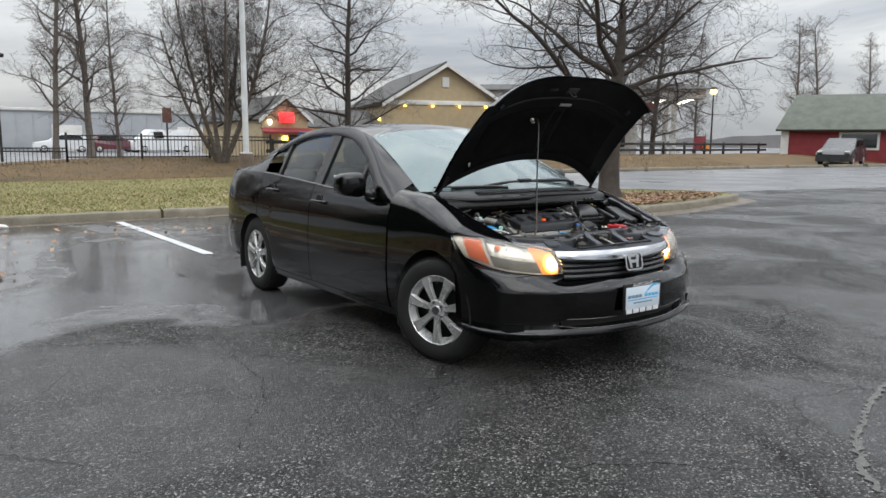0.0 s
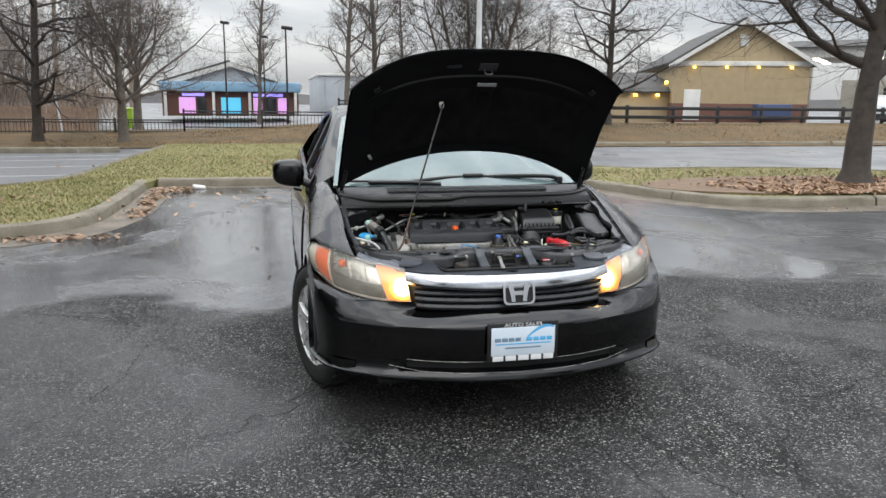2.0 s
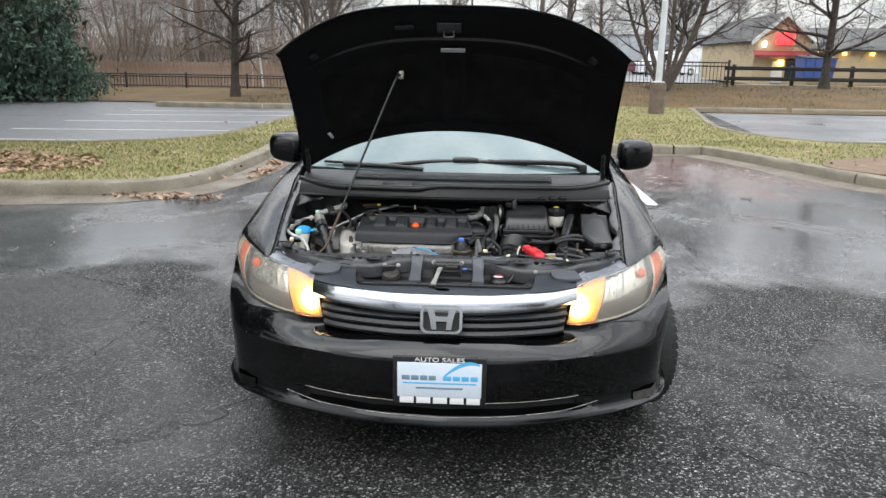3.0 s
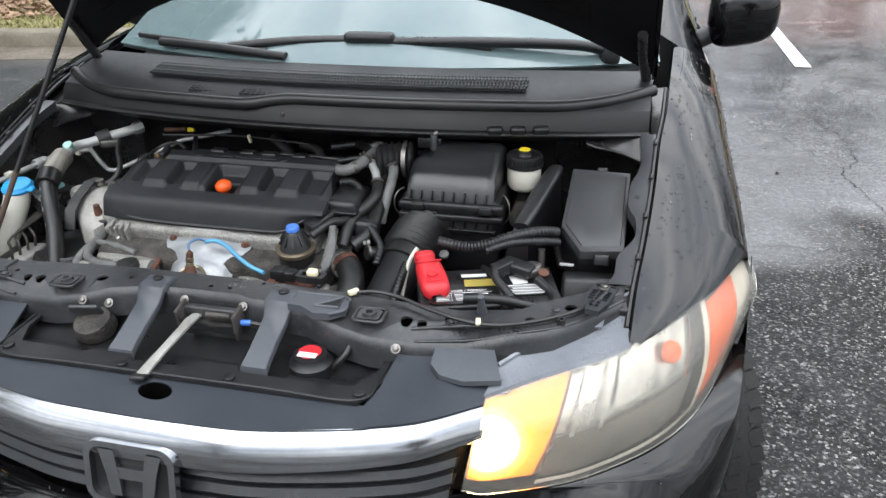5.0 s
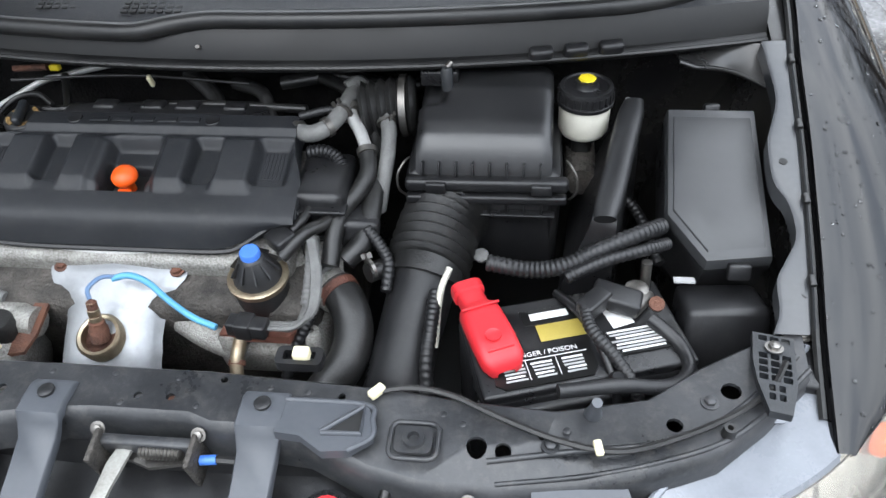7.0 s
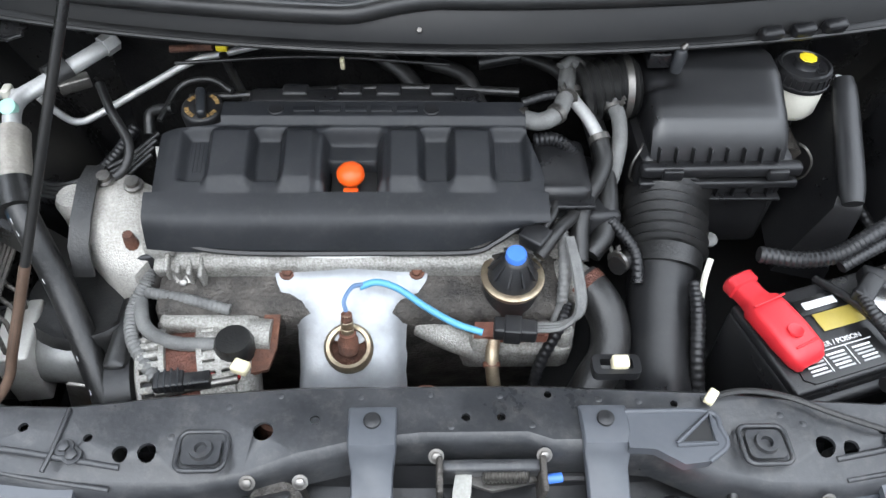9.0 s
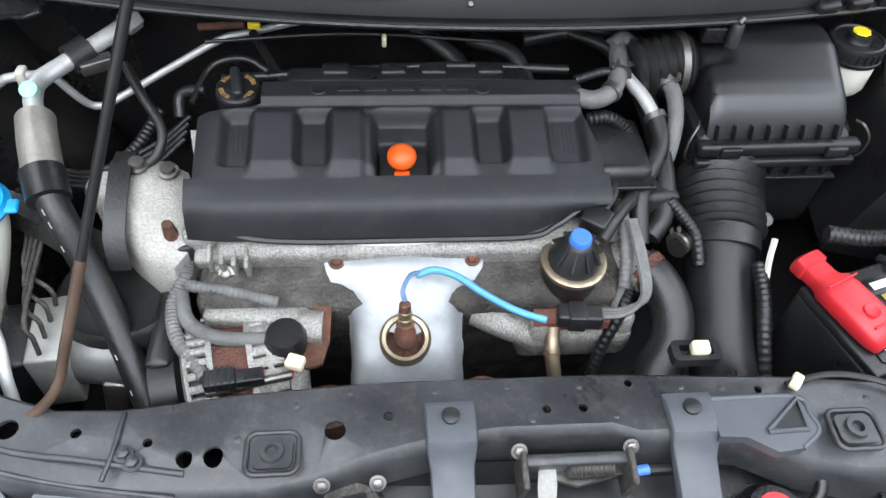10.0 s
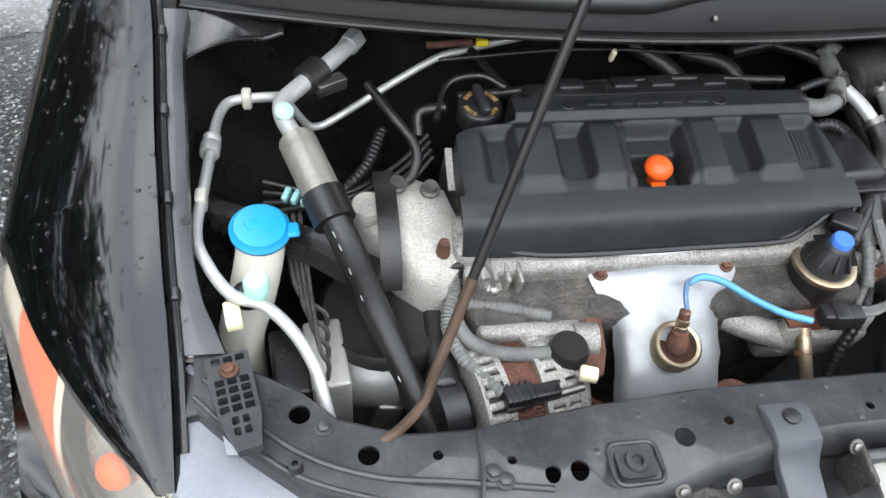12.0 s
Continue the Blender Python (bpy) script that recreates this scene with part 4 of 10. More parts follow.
def wheel(s, y, steer):
    m = pose(s * 0.765, y, 0.3165, 0, 0, steer) @ pose(0, 0, 0, 0, 90 * s, 0)
    hub = part("wheel", turned([(0.19, -0.09), (0.2, -0.02), (0.19, 0.0), (0.0, 0.0)], Matrix.Identity(4), None, 32), DARK, car, "tyre with a seven-spoke silver wheel cover")
    hub.matrix_basis = m
    prof = [(0.197, -0.095), (0.23, -0.1), (0.275, -0.098), (0.302, -0.085), (0.3135, -0.06), (0.3165, -0.03), (0.3165, 0.03), (0.3135, 0.06), (0.302, 0.085), (0.275, 0.098), (0.235, 0.1), (0.205, 0.09), (0.197, 0.085)]
    part("tyre", open_ring(prof, 56), TREAD, hub)
    bm = bmesh.new()
    for i in range(56):
        for k, (h, w) in enumerate(((-0.072, 0.028), (-0.028, 0.03), (0.028, 0.03), (0.072, 0.028))):
            a = 2 * math.pi * (i + (0.5 if k % 2 else 0)) / 56
            q = pose(0, 0, 0, 0, 0, math.degrees(a)) @ pose(0.3160 if abs(h) < 0.05 else 0.3118, 0, h, 14 if h > 0 else -14, 0, 0)
            b = bmesh.new()
            bmesh.ops.create_cube(b, size=1)
            b.transform(q @ Matrix.Diagonal((0.004, 0.030, w, 1)))
            join(b, bm)
    part("tread_block", bm, TREAD, hub)["kind"] = "stuff"
    # cover: rim ring, spokes and hub disc
    bm = open_ring([(0.208, 0.078), (0.212, 0.088), (0.205, 0.093), (0.198, 0.086), (0.195, 0.07), (0.193, 0.05)], 56)
    part("rim", bm, ALLOY, hub, "silver rim edge")
    for i in range(7):
        rows = []
        for k in range(9):
            t = k / 8
            r = 0.04 + 0.160 * t
            w = 0.0185 + 0.020 * t ** 1.6 - 0.002 * math.sin(math.pi * t)
            h = 0.088 + 0.003 * t + 0.006 * math.sin(math.pi * t)
            rows.append([(r, -w, h - 0.02), (r, -w * 0.94, h - 0.004), (r, -w * 0.74, h + 0.002), (r, 0, h - 0.003), (r, w * 0.74, h + 0.002), (r, w * 0.94, h - 0.004), (r, w, h - 0.02)])
        bm = loft(rows)
        bm.transform(pose(0, 0, 0, 0, 0, 360 * i / 7 + 25.7))
        part("spoke", bm, ALLOY, hub)
    part("rim_dish", open_ring([(0.200, 0.086), (0.192, 0.079), (0.178, 0.073), (0.170, 0.069), (0.168, 0.05)], 48), ALLOY, hub, "silver dished ring of the wheel cover")
    part("hub_disc", turned([(0.066, 0.06), (0.064, 0.086), (0.058, 0.094), (0.032, 0.095), (0.03, 0.099), (0.026, 0.101), (0, 0.101)], Matrix.Identity(4), None, 30), ALLOY, hub)
    part("centre_cap", turned([(0.026, 0.1), (0.024, 0.104), (0, 0.104)], Matrix.Identity(4), None, 20), CHROME, hub)
    for i in range(5):
        a = 2 * math.pi * i / 5 + 0.3
        part("lug_nut", turned([(0.0095, 0.084), (0.0095, 0.101), (0.007, 0.106), (0, 0.106)], pose(0.048 * math.cos(a), 0.048 * math.sin(a), 0), None, 8), CHROME, hub)
    part("valve", rod((0.17, 0, 0.07), (0.165, 0, 0.1), 0.004), RUBBER, hub)


for s in (-1, 1):
    wheel(s, HUBS[0], 19)
    wheel(s, HUBS[1], 0)

# ---- the engine bay ----


def moulded(xl, xr, ys, height, skirt=0.03, nx=40, bm=None, thick=0.0):
    """A moulded lid: a height over a field of x and y, with walls turned down all round."""
    rows = []
    for y in [ys[0]] + list(ys) + [ys[-1]]:
        a, b = xl(y), xr(y)
        rows.append([(x, y, height(x, y)) for x in [a + (b - a) * i / nx for i in range(nx + 1)]])
    rows[0] = [(x, y - 0.002, z - skirt) for x, y, z in rows[0]]
    rows[-1] = [(x, y + 0.002, z - skirt) for x, y, z in rows[-1]]
    out = []
    for r in rows:
        f, l = r[0], r[-1]
        out.append([(f[0] - 0.002, f[1], f[2] - skirt)] + list(r) + [(l[0] + 0.002, l[1], l[2] - skirt)])
    return loft(out, bm, thick)


def bump_box(v, a, b, soft):
    """1 between a and b, 0 outside, with soft shoulders."""
    t = min((v - a) / soft, (b - v) / soft)
    t = max(0.0, min(1.0, t + 0.5))
    return t * t * (3 - 2 * t)


# walls of the bay
for s in (-1, 1):
    rows = []
    for y in spaced(0.40, 1.08, 16):
        z = smooth(FTOP, y) - 0.03
        tower = 0.07 * math.exp(-((y - 0.86) / 0.13) ** 2)
        rows.append([(s * (smooth(EDGE, y) - 0.006), y, z), (s * 0.690, y, z - 0.004), (s * 0.685, y, z - 0.05), (s * (0.675 - tower * 0.3), y, min(z - 0.12, 0.79)), (s * (0.655 - tower), y, 0.70), (s * (0.62 - tower), y, 0.62), (s * 0.58, y, 0.40)])
    part("inner_fender", loft(rows, thick=0.003), BAY, car, "black inner fender wall with a wheel tower")
part("firewall", loft([[(x, 0.90 + 0.10 * x * x, z) for x in [-0.68 + 1.36 * i / 12 for i in range(13)]] for z in (0.40, 0.6, 0.8, 0.95)]), BAY, car)
# dark plate added below the bay so that no light leaks in
part("bay_floor", rbox((1.25, 0.62, 0.02), (0, 0.62, 0.44), (0, 0, 0), 0.004), DARK, car)
part("firewall_padding", loft([[(x, 0.872 + 0.1 * x * x + 0.006 * math.sin(x * 23), z) for x in [-0.5 + 1.0 * i / 24 for i in range(25)]] for z in (0.62, 0.75, 0.88)]), LINER, car)

# fender rails beside the hood's edges
RAIL_R = [(0.84, 0.668), (0.78, 0.672), (0.74, 0.672), (0.70, 0.660), (0.68, 0.655), (0.63, 0.655), (0.60, 0.668), (0.56, 0.670), (0.53, 0.655), (0.505, 0.642), (0.47, 0.640), (0.445, 0.63)]
RAIL_L = [(0.84, 0.672), (0.78, 0.676), (0.70, 0.672), (0.62, 0.668), (0.55, 0.662), (0.50, 0.652), (0.47, 0.640), (0.445, 0.63)]
# black rail paint with the sky's grey-blue sheen put into its colour
mat_rail = mat("sky_sheen_steel", (0.030, 0.032, 0.036), (0.052, 0.054, 0.058), 10, 0.3, 0.45, coat=0.3)
for s, table in ((1, RAIL_R), (-1, RAIL_L)):
    rows = []
    for y, x in [(p.x, p.y) for p in crv([(a, b, 0) for a, b in table], 40)]:
        z = smooth(FTOP, y) - 0.014
        rows.append([(s * x, y, z - 0.02), (s * x, y, z), (s * (x + 0.004), y, z + 0.001), (s * (smooth(EDGE, y) - 0.012), y, z + 0.002), (s * (smooth(EDGE, y) - 0.009), y, z + 0.010)])
    rail = part("fender_rail", loft(rows), mat_rail, car, "black painted steel rail along the fender, sky sheen in its colour")
    part("rail_seal", tube([(s * (smooth(EDGE, y) - 0.008), y, smooth(FTOP, y) - 0.010) for y in spaced(0.36, 1.02, 20)], 0.0042, 40, 6), RUBBER, rail)
    for y in (0.50, 0.60, 0.70, 0.80):
        part("rail_clip", rbox((0.008, 0.014, 0.008), (s * (smooth(EDGE, y) - 0.010), y, smooth(FTOP, y) - 0.006), (14, 0, 0), 0.002), RUBBER, rail)
    # flat dark discs stand in for shaded holes in the rail
    for y in ((0.655, 0.49) if s > 0 else (0.58, 0.48)):
        part("rail_hole", turned([(0.005, 0), (0.005, 0.0012), (0, 0.0012)], pose(s * 0.669, y, smooth(FTOP, y) - 0.0135, 15, 0, 0), None, 12), DARK, rail)


mat_corner = mat("satin_black_corner_paint", (0.012, 0.012, 0.013), (0.022, 0.021, 0.020), 9, 0.2, 0.34, coat=0.2)
# painted corners between the inner fenders and the cowl
for s in (-1, 1):
    rows = []
    for k in range(9):
        v = k / 8
        rows.append([(s * (0.704 - 0.138 * u), 0.822 + 0.034 * v + 0.022 * math.sin(math.pi * min(1, u * 1.2)) * (1 - 0.4 * v), 0.850 + 0.046 * u * (1 - v) + 0.052 * v * (1 - 0.25 * u)) for u in [i / 12 for i in range(13)]])
    corner = part("cowl_corner", loft(rows, thick=0.003), mat_corner, car, "glossy black painted corner panel")
    part("corner_bead", tube([(s * (0.704 - 0.138 * u), 0.820 + 0.022 * math.sin(math.pi * min(1, u * 1.2)), 0.849 + 0.046 * u) for u in [i / 12 for i in range(13)]], 0.0028, 24, 8), mat_corner, corner)

# cowl and its vents
def lip_y(x):
    return 0.75 + 0.26 * x * x


COWL = [(0.02, -0.016), (0.004, -0.006), (0.0, 0.0), (0.004, 0.005), (0.012, 0.006), (0.022, 0.03), (0.034, 0.042), (0.06, 0.052), (0.095, 0.062), (0.15, 0.073), (0.215, 0.082)]
rows = [[(x, lip_y(x) + d * (1 - 0.1 * x * x), 0.916 - 0.03 * x * x + h) for x in [-0.685 + 1.37 * i / 48 for i in range(49)]] for d, h in COWL]
cowl = part("cowl", loft(rows[6:], thick=0.003), mat("weathered_cowl_plastic", (0.013, 0.0135, 0.015), (0.026, 0.027, 0.030), 7, 0.36, 0.52, bump=0.15, bscale=700, spec=0.35, dust=0.15), car, "black plastic cowl below the windshield")
part("cowl_apron", loft(rows[:7], thick=0.003), mat("satin_apron_black", (0.006, 0.006, 0.0065), (0.012, 0.0118, 0.0115), 9, 0.34, 0.5, spec=0.3), cowl, "black lower apron of the cowl")
pts = []
for i in range(31):
    x = -0.69 + 1.38 * i / 30
    step = 0.5 + 0.5 * math.tanh((x + 0.10) / 0.03)
    end = (max(0.0, abs(x) - 0.48) / 0.2) ** 2
    pts.append((x, lip_y(x) + 0.018 + 0.022 * step + 0.055 * end, 0.955 + 0.010 * step - 0.03 * x * x + 0.016 * end))
part("hood_seal", tube(pts, 0.0125, 90, 10), mat("seal_rubber", (0.012, 0.012, 0.0125), (0.024, 0.0235, 0.023), 14, 0.3, 0.45), cowl, "soft black rubber hood seal")
part("apron_lip", tube([(x, y - 0.001, z + 0.001) for x, y, z in rows[2]], 0.003, 60, 6), RUBBER, cowl)
grid = bmesh.new()
for i in range(120):
    x = -0.44 + 0.87 * i / 119
    for k in range(4):
        y0, y1 = lip_y(x) + 0.095 + 0.013 * k, lip_y(x) + 0.095 + 0.013 * (k + 1)
        z = 0.9865 - 0.03 * x * x + 0.0026 * k
        b = bmesh.new()
        bmesh.ops.create_cube(b, size=1)
        b.transform(pose(x, (y0 + y1) / 2, z, 12, 0, 18 if k % 2 else -18) @ Matrix.Diagonal((0.0019, 0.014, 0.005, 1)))
        join(b, grid)
for k in range(5):
    tube([(x, lip_y(x) + 0.095 + 0.013 * k, 0.9865 - 0.03 * x * x + 0.0026 * k) for x in (-0.44, -0.22, 0, 0.22, 0.43)], 0.0016, 24, 4, bm=grid)
part("vent_grille", grid, GREY, cowl, "fine plastic mesh of the cowl vent")["kind"] = "stuff"
part("vent_gap", loft([[(x, lip_y(x) + d, 0.981 - 0.03 * x * x + h) for x in [-0.44 + 0.87 * i / 24 for i in range(25)]] for d, h in ((0.094, 0.0), (0.148, 0.011))]), DARK, cowl)
# small dark blocks stand in for the shaded openings of the slots
for x0 in (-0.30, -0.17):
    for i in range(7):
        for k in range(3):
            part("vent_slot", rbox((0.009, 0.006, 0.003), (x0 + 0.0125 * i, lip_y(x0) + 0.052 + 0.009 * k, 0.9675 - 0.03 * x0 * x0 + 0.0018 * k), (12, 0, 0), 0.001), DARK, cowl)
for x in (0.385, 0.43, 0.475):
    part("cowl_clip", rbox((0.032, 0.016, 0.022), (x, lip_y(x) + 0.004, 0.918), (20, 0, 12), 0.005), PLASTIC, cowl)
part("cowl_screw", turned([(0.004, 0), (0.003, 0.002), (0, 0.002)], pose(-0.06, lip_y(0) + 0.017, 0.9375, 40, 0, 0), None, 10), STEEL, cowl)
for s in (-1, 1):
    rows = [[(s * x, y, z) for x, y, z in ((0.50, 0.83, 0.905), (0.56, 0.855, 0.915), (0.63, 0.89, 0.925), (0.675, 0.93, 0.935))], [(s * x, y, z) for x, y, z in ((0.50, 0.86, 0.935), (0.56, 0.885, 0.945), (0.63, 0.92, 0.95), (0.68, 0.97, 0.955))],
            [(s * x, y, z) for x, y, z in ((0.50, 0.93, 0.96), (0.56, 0.95, 0.965), (0.63, 0.99, 0.97), (0.69, 1.04, 0.975))]]
    part("cowl_end", loft(rows, thick=0.004), PLASTIC, cowl)

# core support across the front of the bay
back = [(-0.66, 0.455), (-0.60, 0.425), (-0.565, 0.405), (-0.53, 0.372), (-0.47, 0.352), (-0.41, 0.35), (-0.3, 0.362), (-0.18, 0.37), (0.05, 0.37), (0.24, 0.36), (0.33, 0.35), (0.41, 0.345), (0.50, 0.365), (0.555, 0.405), (0.60, 0.43), (0.66, 0.455)]
fore = [(0.655, 0.40), (0.61, 0.355), (0.56, 0.315), (0.50, 0.292), (0.43, 0.282), (0.35, 0.272), (0.28, 0.274), (0.23, 0.284), (0.17, 0.305), (0.10, 0.311), (0.07, 0.311), (0.045, 0.320), (-0.06, 0.320), (-0.08, 0.318), (-0.13, 0.311), (-0.18, 0.30), (-0.23, 0.287), (-0.28, 0.280), (-0.41, 0.282), (-0.50, 0.297), (-0.56, 0.32), (-0.61, 0.358), (-0.655, 0.40)]
holes = [(-0.345, 0.302, 0.0075), (-0.32, 0.303, 0.009), (-0.379, 0.318, 0.0045), (-0.213, 0.323, 0.010), (-0.164, 0.335, 0.005), (-0.015, 0.336, 0.0045), (0.02, 0.336, 0.0045), (0.069, 0.361, 0.004), (0.196, 0.349, 0.004), (0.335, 0.302, 0.010), (0.36, 0.299, 0.008), (0.397, 0.317, 0.005),
         (-0.564, 0.381, 0.010), (-0.505, 0.336, 0.010), (-0.444, 0.330, 0.005), (0.521, 0.337, 0.008), (0.579, 0.378, 0.010)]


def core_z(x, y):
    k = max(0.0, abs(x) - 0.45)
    return 0.772 + 0.35 * k * k + (0.02 * bump_box(y, 0.2, 0.29, 0.03) * -1 if abs(x) < 0.5 else 0)


core = part("core_support", plate(back + fore, [ring(x, y, r) for x, y, r in holes], 0.004, core_z), CORE, car, "grey-black steel core support with round holes")
rows = []
for x, y in fore:
    z = core_z(x, y)
    rows.append([(x, y, z), (x, y - 0.006, z - 0.004), (x, y - 0.009, z - 0.014), (x, y - 0.010, z - 0.05)])
part("front_flange", loft(rows), CORE, core)
rows = [[(x, y, core_z(x, y)), (x, y + 0.004, core_z(x, y) - 0.004), (x, y + 0.005, core_z(x, y) - 0.05)] for x, y in back]
part("rear_flange", loft(rows), CORE, core)
part("panel_seam", tube([(-0.405, 0.349, 0.7735), (-0.407, 0.31, 0.7735), (-0.412, 0.284, 0.771)], 0.0025, 10, 6), CORE, core)
for x, y in ((-0.268, 0.303), (0.275, 0.303)):
    loop = rounded(x - 0.023, x + 0.023, y - 0.020, y + 0.020, 0.009, 5)
    part("embossed_bead", tube([(a, b, 0.7722) for a, b in loop + loop[:1]], 0.0026, straight=True, seg=8, ends=False), CORE, core)
    part("embossed_pad", plate(rounded(x - 0.018, x + 0.018, y - 0.015, y + 0.015, 0.007), [ring(x, y, 0.0115, 16)], 0.003, lambda a, b: 0.7742), CORE, core)
    part("pad_boss", turned([(0.012, -0.004), (0.0105, 0.003), (0.006, 0.003), (0.005, -0.002), (0, -0.002)], pose(x, y, 0.7755), None, 18), CORE, core)
for s in (-1, 1):
    for d, r in ((0.0, 0.0032), (-0.017, 0.0026)):
        line = [(0.648, 0.420), (0.607, 0.378), (0.56, 0.340), (0.50, 0.315), (0.43, 0.303), (0.345, 0.291)]
        part("pressed_bead", tube([(s * (x - d * 0.5), y + d, core_z(x, y + d) + 0.0004) for x, y in line], r, 40, 8), CORE, core)
for x, y in ((-0.398, 0.308), (-0.543, 0.366), (0.557, 0.364), (0.404, 0.306), (-0.389, 0.300)):
    bolt((x, y, core_z(x, y)), 0.006, core, CORE)
for x, y in ((-0.12, 0.36), (-0.05, 0.362), (0.02, 0.36), (0.12, 0.355), (-0.2, 0.362), (0.16, 0.352), (-0.25, 0.35), (0.30, 0.335), (0.42, 0.325), (-0.03, 0.326), (0.05, 0.327), (-0.30, 0.318), (0.32, 0.325)):
    part("weld_spot", turned([(0.004, 0), (0.003, 0.0006), (0, 0.0003)], pose(x, y, 0.7718), None, 10), CORE, core)
for s in (-1, 1):
    # lattice brackets that hold the headlamps
    m = pose(s * 0.623, 0.412, 0.793, -8, 0, s * -12)
    bm = plate([(-0.020, 0.034), (0.020, 0.034), (0.020, -0.040), (0.014, -0.078), (-0.006, -0.078), (-0.016, -0.040), (-0.020, -0.01)], [rounded(a, a + 0.0085, b, b + 0.0085, 0.001, 1) for a in (-0.0145, -0.0035, 0.0075) for b in (-0.036, -0.0255, -0.015, -0.0045, 0.0225)] + [rounded(a, a + 0.006, b, b + 0.009, 0.001, 1) for a in (-0.006, 0.003) for b in (-0.062, -0.05)], 0.008, m=m)
    bracket = part("lamp_bracket", bm, GREY, core, "black lattice bracket of the headlamp")
    bolt((0, 0, 0), 0.0062, bracket, RUST if s < 0 else STEEL, m=m @ pose(0, 0.012, 0.001))
    m2 = pose(s * 0.655, 0.425, 0.782)
    part("lamp_mount", rbox((0.05, 0.06, 0.014), (s * 0.65, 0.42, 0.772), (0, 0, s * -10), 0.004), PLASTIC, core)
    bolt((s * 0.662, 0.45, 0.783), 0.0055, core, STEEL)
    part("grommet", turned([(0.007, 0), (0.006, 0.012), (0.003, 0.012), (0.0025, 0.006), (0, 0.006)], pose(s * 0.568, 0.328, 0.776), None, 14), RUBBER, core)

# grey straps, latch and tray in front of it
strap = mat("blue_grey_strap", (0.055, 0.06, 0.07), (0.075, 0.08, 0.09), 10, 0.38, 0.5)


def strap_part(x, w, name="grille_strap"):
    rows = []
    for y, z, k in ((0.346, 0.776, 1.08), (0.338, 0.780, 1.08), (0.318, 0.780, 1.08), (0.304, 0.778, 1.06), (0.298, 0.768, 1.0), (0.288, 0.757, 0.92), (0.25, 0.742, 0.9), (0.218, 0.730, 0.92), (0.200, 0.722, 1.0), (0.196, 0.700, 1.0)):
        rows.append([(x - w * k, y, z - 0.012), (x - w * k, y, z - 0.002), (x - w * k * 0.92, y, z), (x + w * k * 0.92, y, z), (x + w * k, y, z - 0.002), (x + w * k, y, z - 0.012)])
    ob = part(name, loft(rows), strap, car, "slate grey plastic strap over the core support")
    part("push_pin", turned([(0.0085, 0), (0.0085, 0.003), (0.007, 0.0042), (0, 0.0036)], pose(x, 0.328, 0.7805), None, 16), PLASTIC, ob)
    return ob


strap_part(-0.107, 0.022)
right_strap = strap_part(0.121, 0.022)
bm = plate([(0.14, 0.338), (0.225, 0.337), (0.234, 0.318), (0.236, 0.300), (0.215, 0.283), (0.19, 0.280), (0.165, 0.296), (0.14, 0.298)], thick=0.012, lift=lambda x, y: 0.779)
part("strap_arm", bm, strap, right_strap)
# flat dark triangle stands in for the shaded pocket in the arm
part("arm_pocket", plate([(0.188, 0.303), (0.222, 0.330), (0.223, 0.303)], thick=0.001, lift=lambda x, y: 0.7802), DARK, right_strap)
part("arm_rib", tube([(0.186, 0.301, 0.780), (0.2235, 0.332, 0.781), (0.2245, 0.301, 0.780), (0.186, 0.300, 0.780)], 0.0028, straight=True, seg=8), strap, right_strap)
part("arm_edge", tube([(0.142, 0.337, 0.778), (0.224, 0.336, 0.778), (0.233, 0.318, 0.778), (0.235, 0.300, 0.777), (0.214, 0.284, 0.777)], 0.003, 24, 8), strap, right_strap)
tray = part("front_tray", loft([[(x, y - 0.02 * (x / 0.35) ** 2 * -1, z) for x in [-0.36 + 0.72 * i / 20 for i in range(21)]] for y, z in ((0.305, 0.73), (0.295, 0.70), (0.27, 0.695), (0.20, 0.692), (0.178, 0.70))]), PLASTIC, car, "black plastic tray in front of the core support")
for x0, x1 in ((-0.34, -0.16), (0.17, 0.28)):
    part("tray_step", rbox((x1 - x0, 0.035, 0.012), ((x0 + x1) / 2, 0.200, 0.7), (0, 0, 0), 0.004), PLASTIC, tray)
part("tray_step", rbox((0.16, 0.05, 0.014), (0.01, 0.205, 0.698), (0, 0, 0), 0.004), PLASTIC, tray)
for x, y, z in ((-0.225, 0.292, 0.752), (-0.175, 0.292, 0.752), (0.33, 0.268, 0.748), (-0.045, 0.312, 0.762), (0.06, 0.312, 0.762)):
    bolt((0, 0, 0), 0.0052, core, STEEL, m=pose(x, y - 0.012, z, 50, 0, 0))
for x, y in ((-0.295, 0.178), (0.297, 0.178), (0.095, 0.174), (-0.085, 0.172)):
    part("push_pin", turned([(0.009, 0), (0.009, 0.003), (0.007, 0.004), (0, 0.0035)], pose(x, y, 0.7178), None, 16), PLASTIC, tray)
latch = part("hood_latch", rbox((0.1, 0.012, 0.05), (0.008, 0.296, 0.735), (10, 0, 0), 0.003), CORE, car, "steel hood latch with a pale release lever")
part("latch_cheek", rbox((0.006, 0.035, 0.05), (-0.042, 0.285, 0.74), (10, 0, 0), 0.002), GRIME, latch)
part("latch_cheek", rbox((0.006, 0.035, 0.05), (0.058, 0.285, 0.74), (10, 0, 0), 0.002), GRIME, latch)
part("latch_spring", tube([(0.0, 0.286, 0.748), (0.045, 0.286, 0.748)], 0.008, seg=10, ribs=12, depth=0.3), STEEL, latch)
part("latch_hook", plate([(-0.02, 0.30), (0.05, 0.295), (0.055, 0.285), (0.01, 0.275), (-0.02, 0.285)], thick=0.005, lift=lambda x, y: 0.737), STEEL, latch)
rows = []
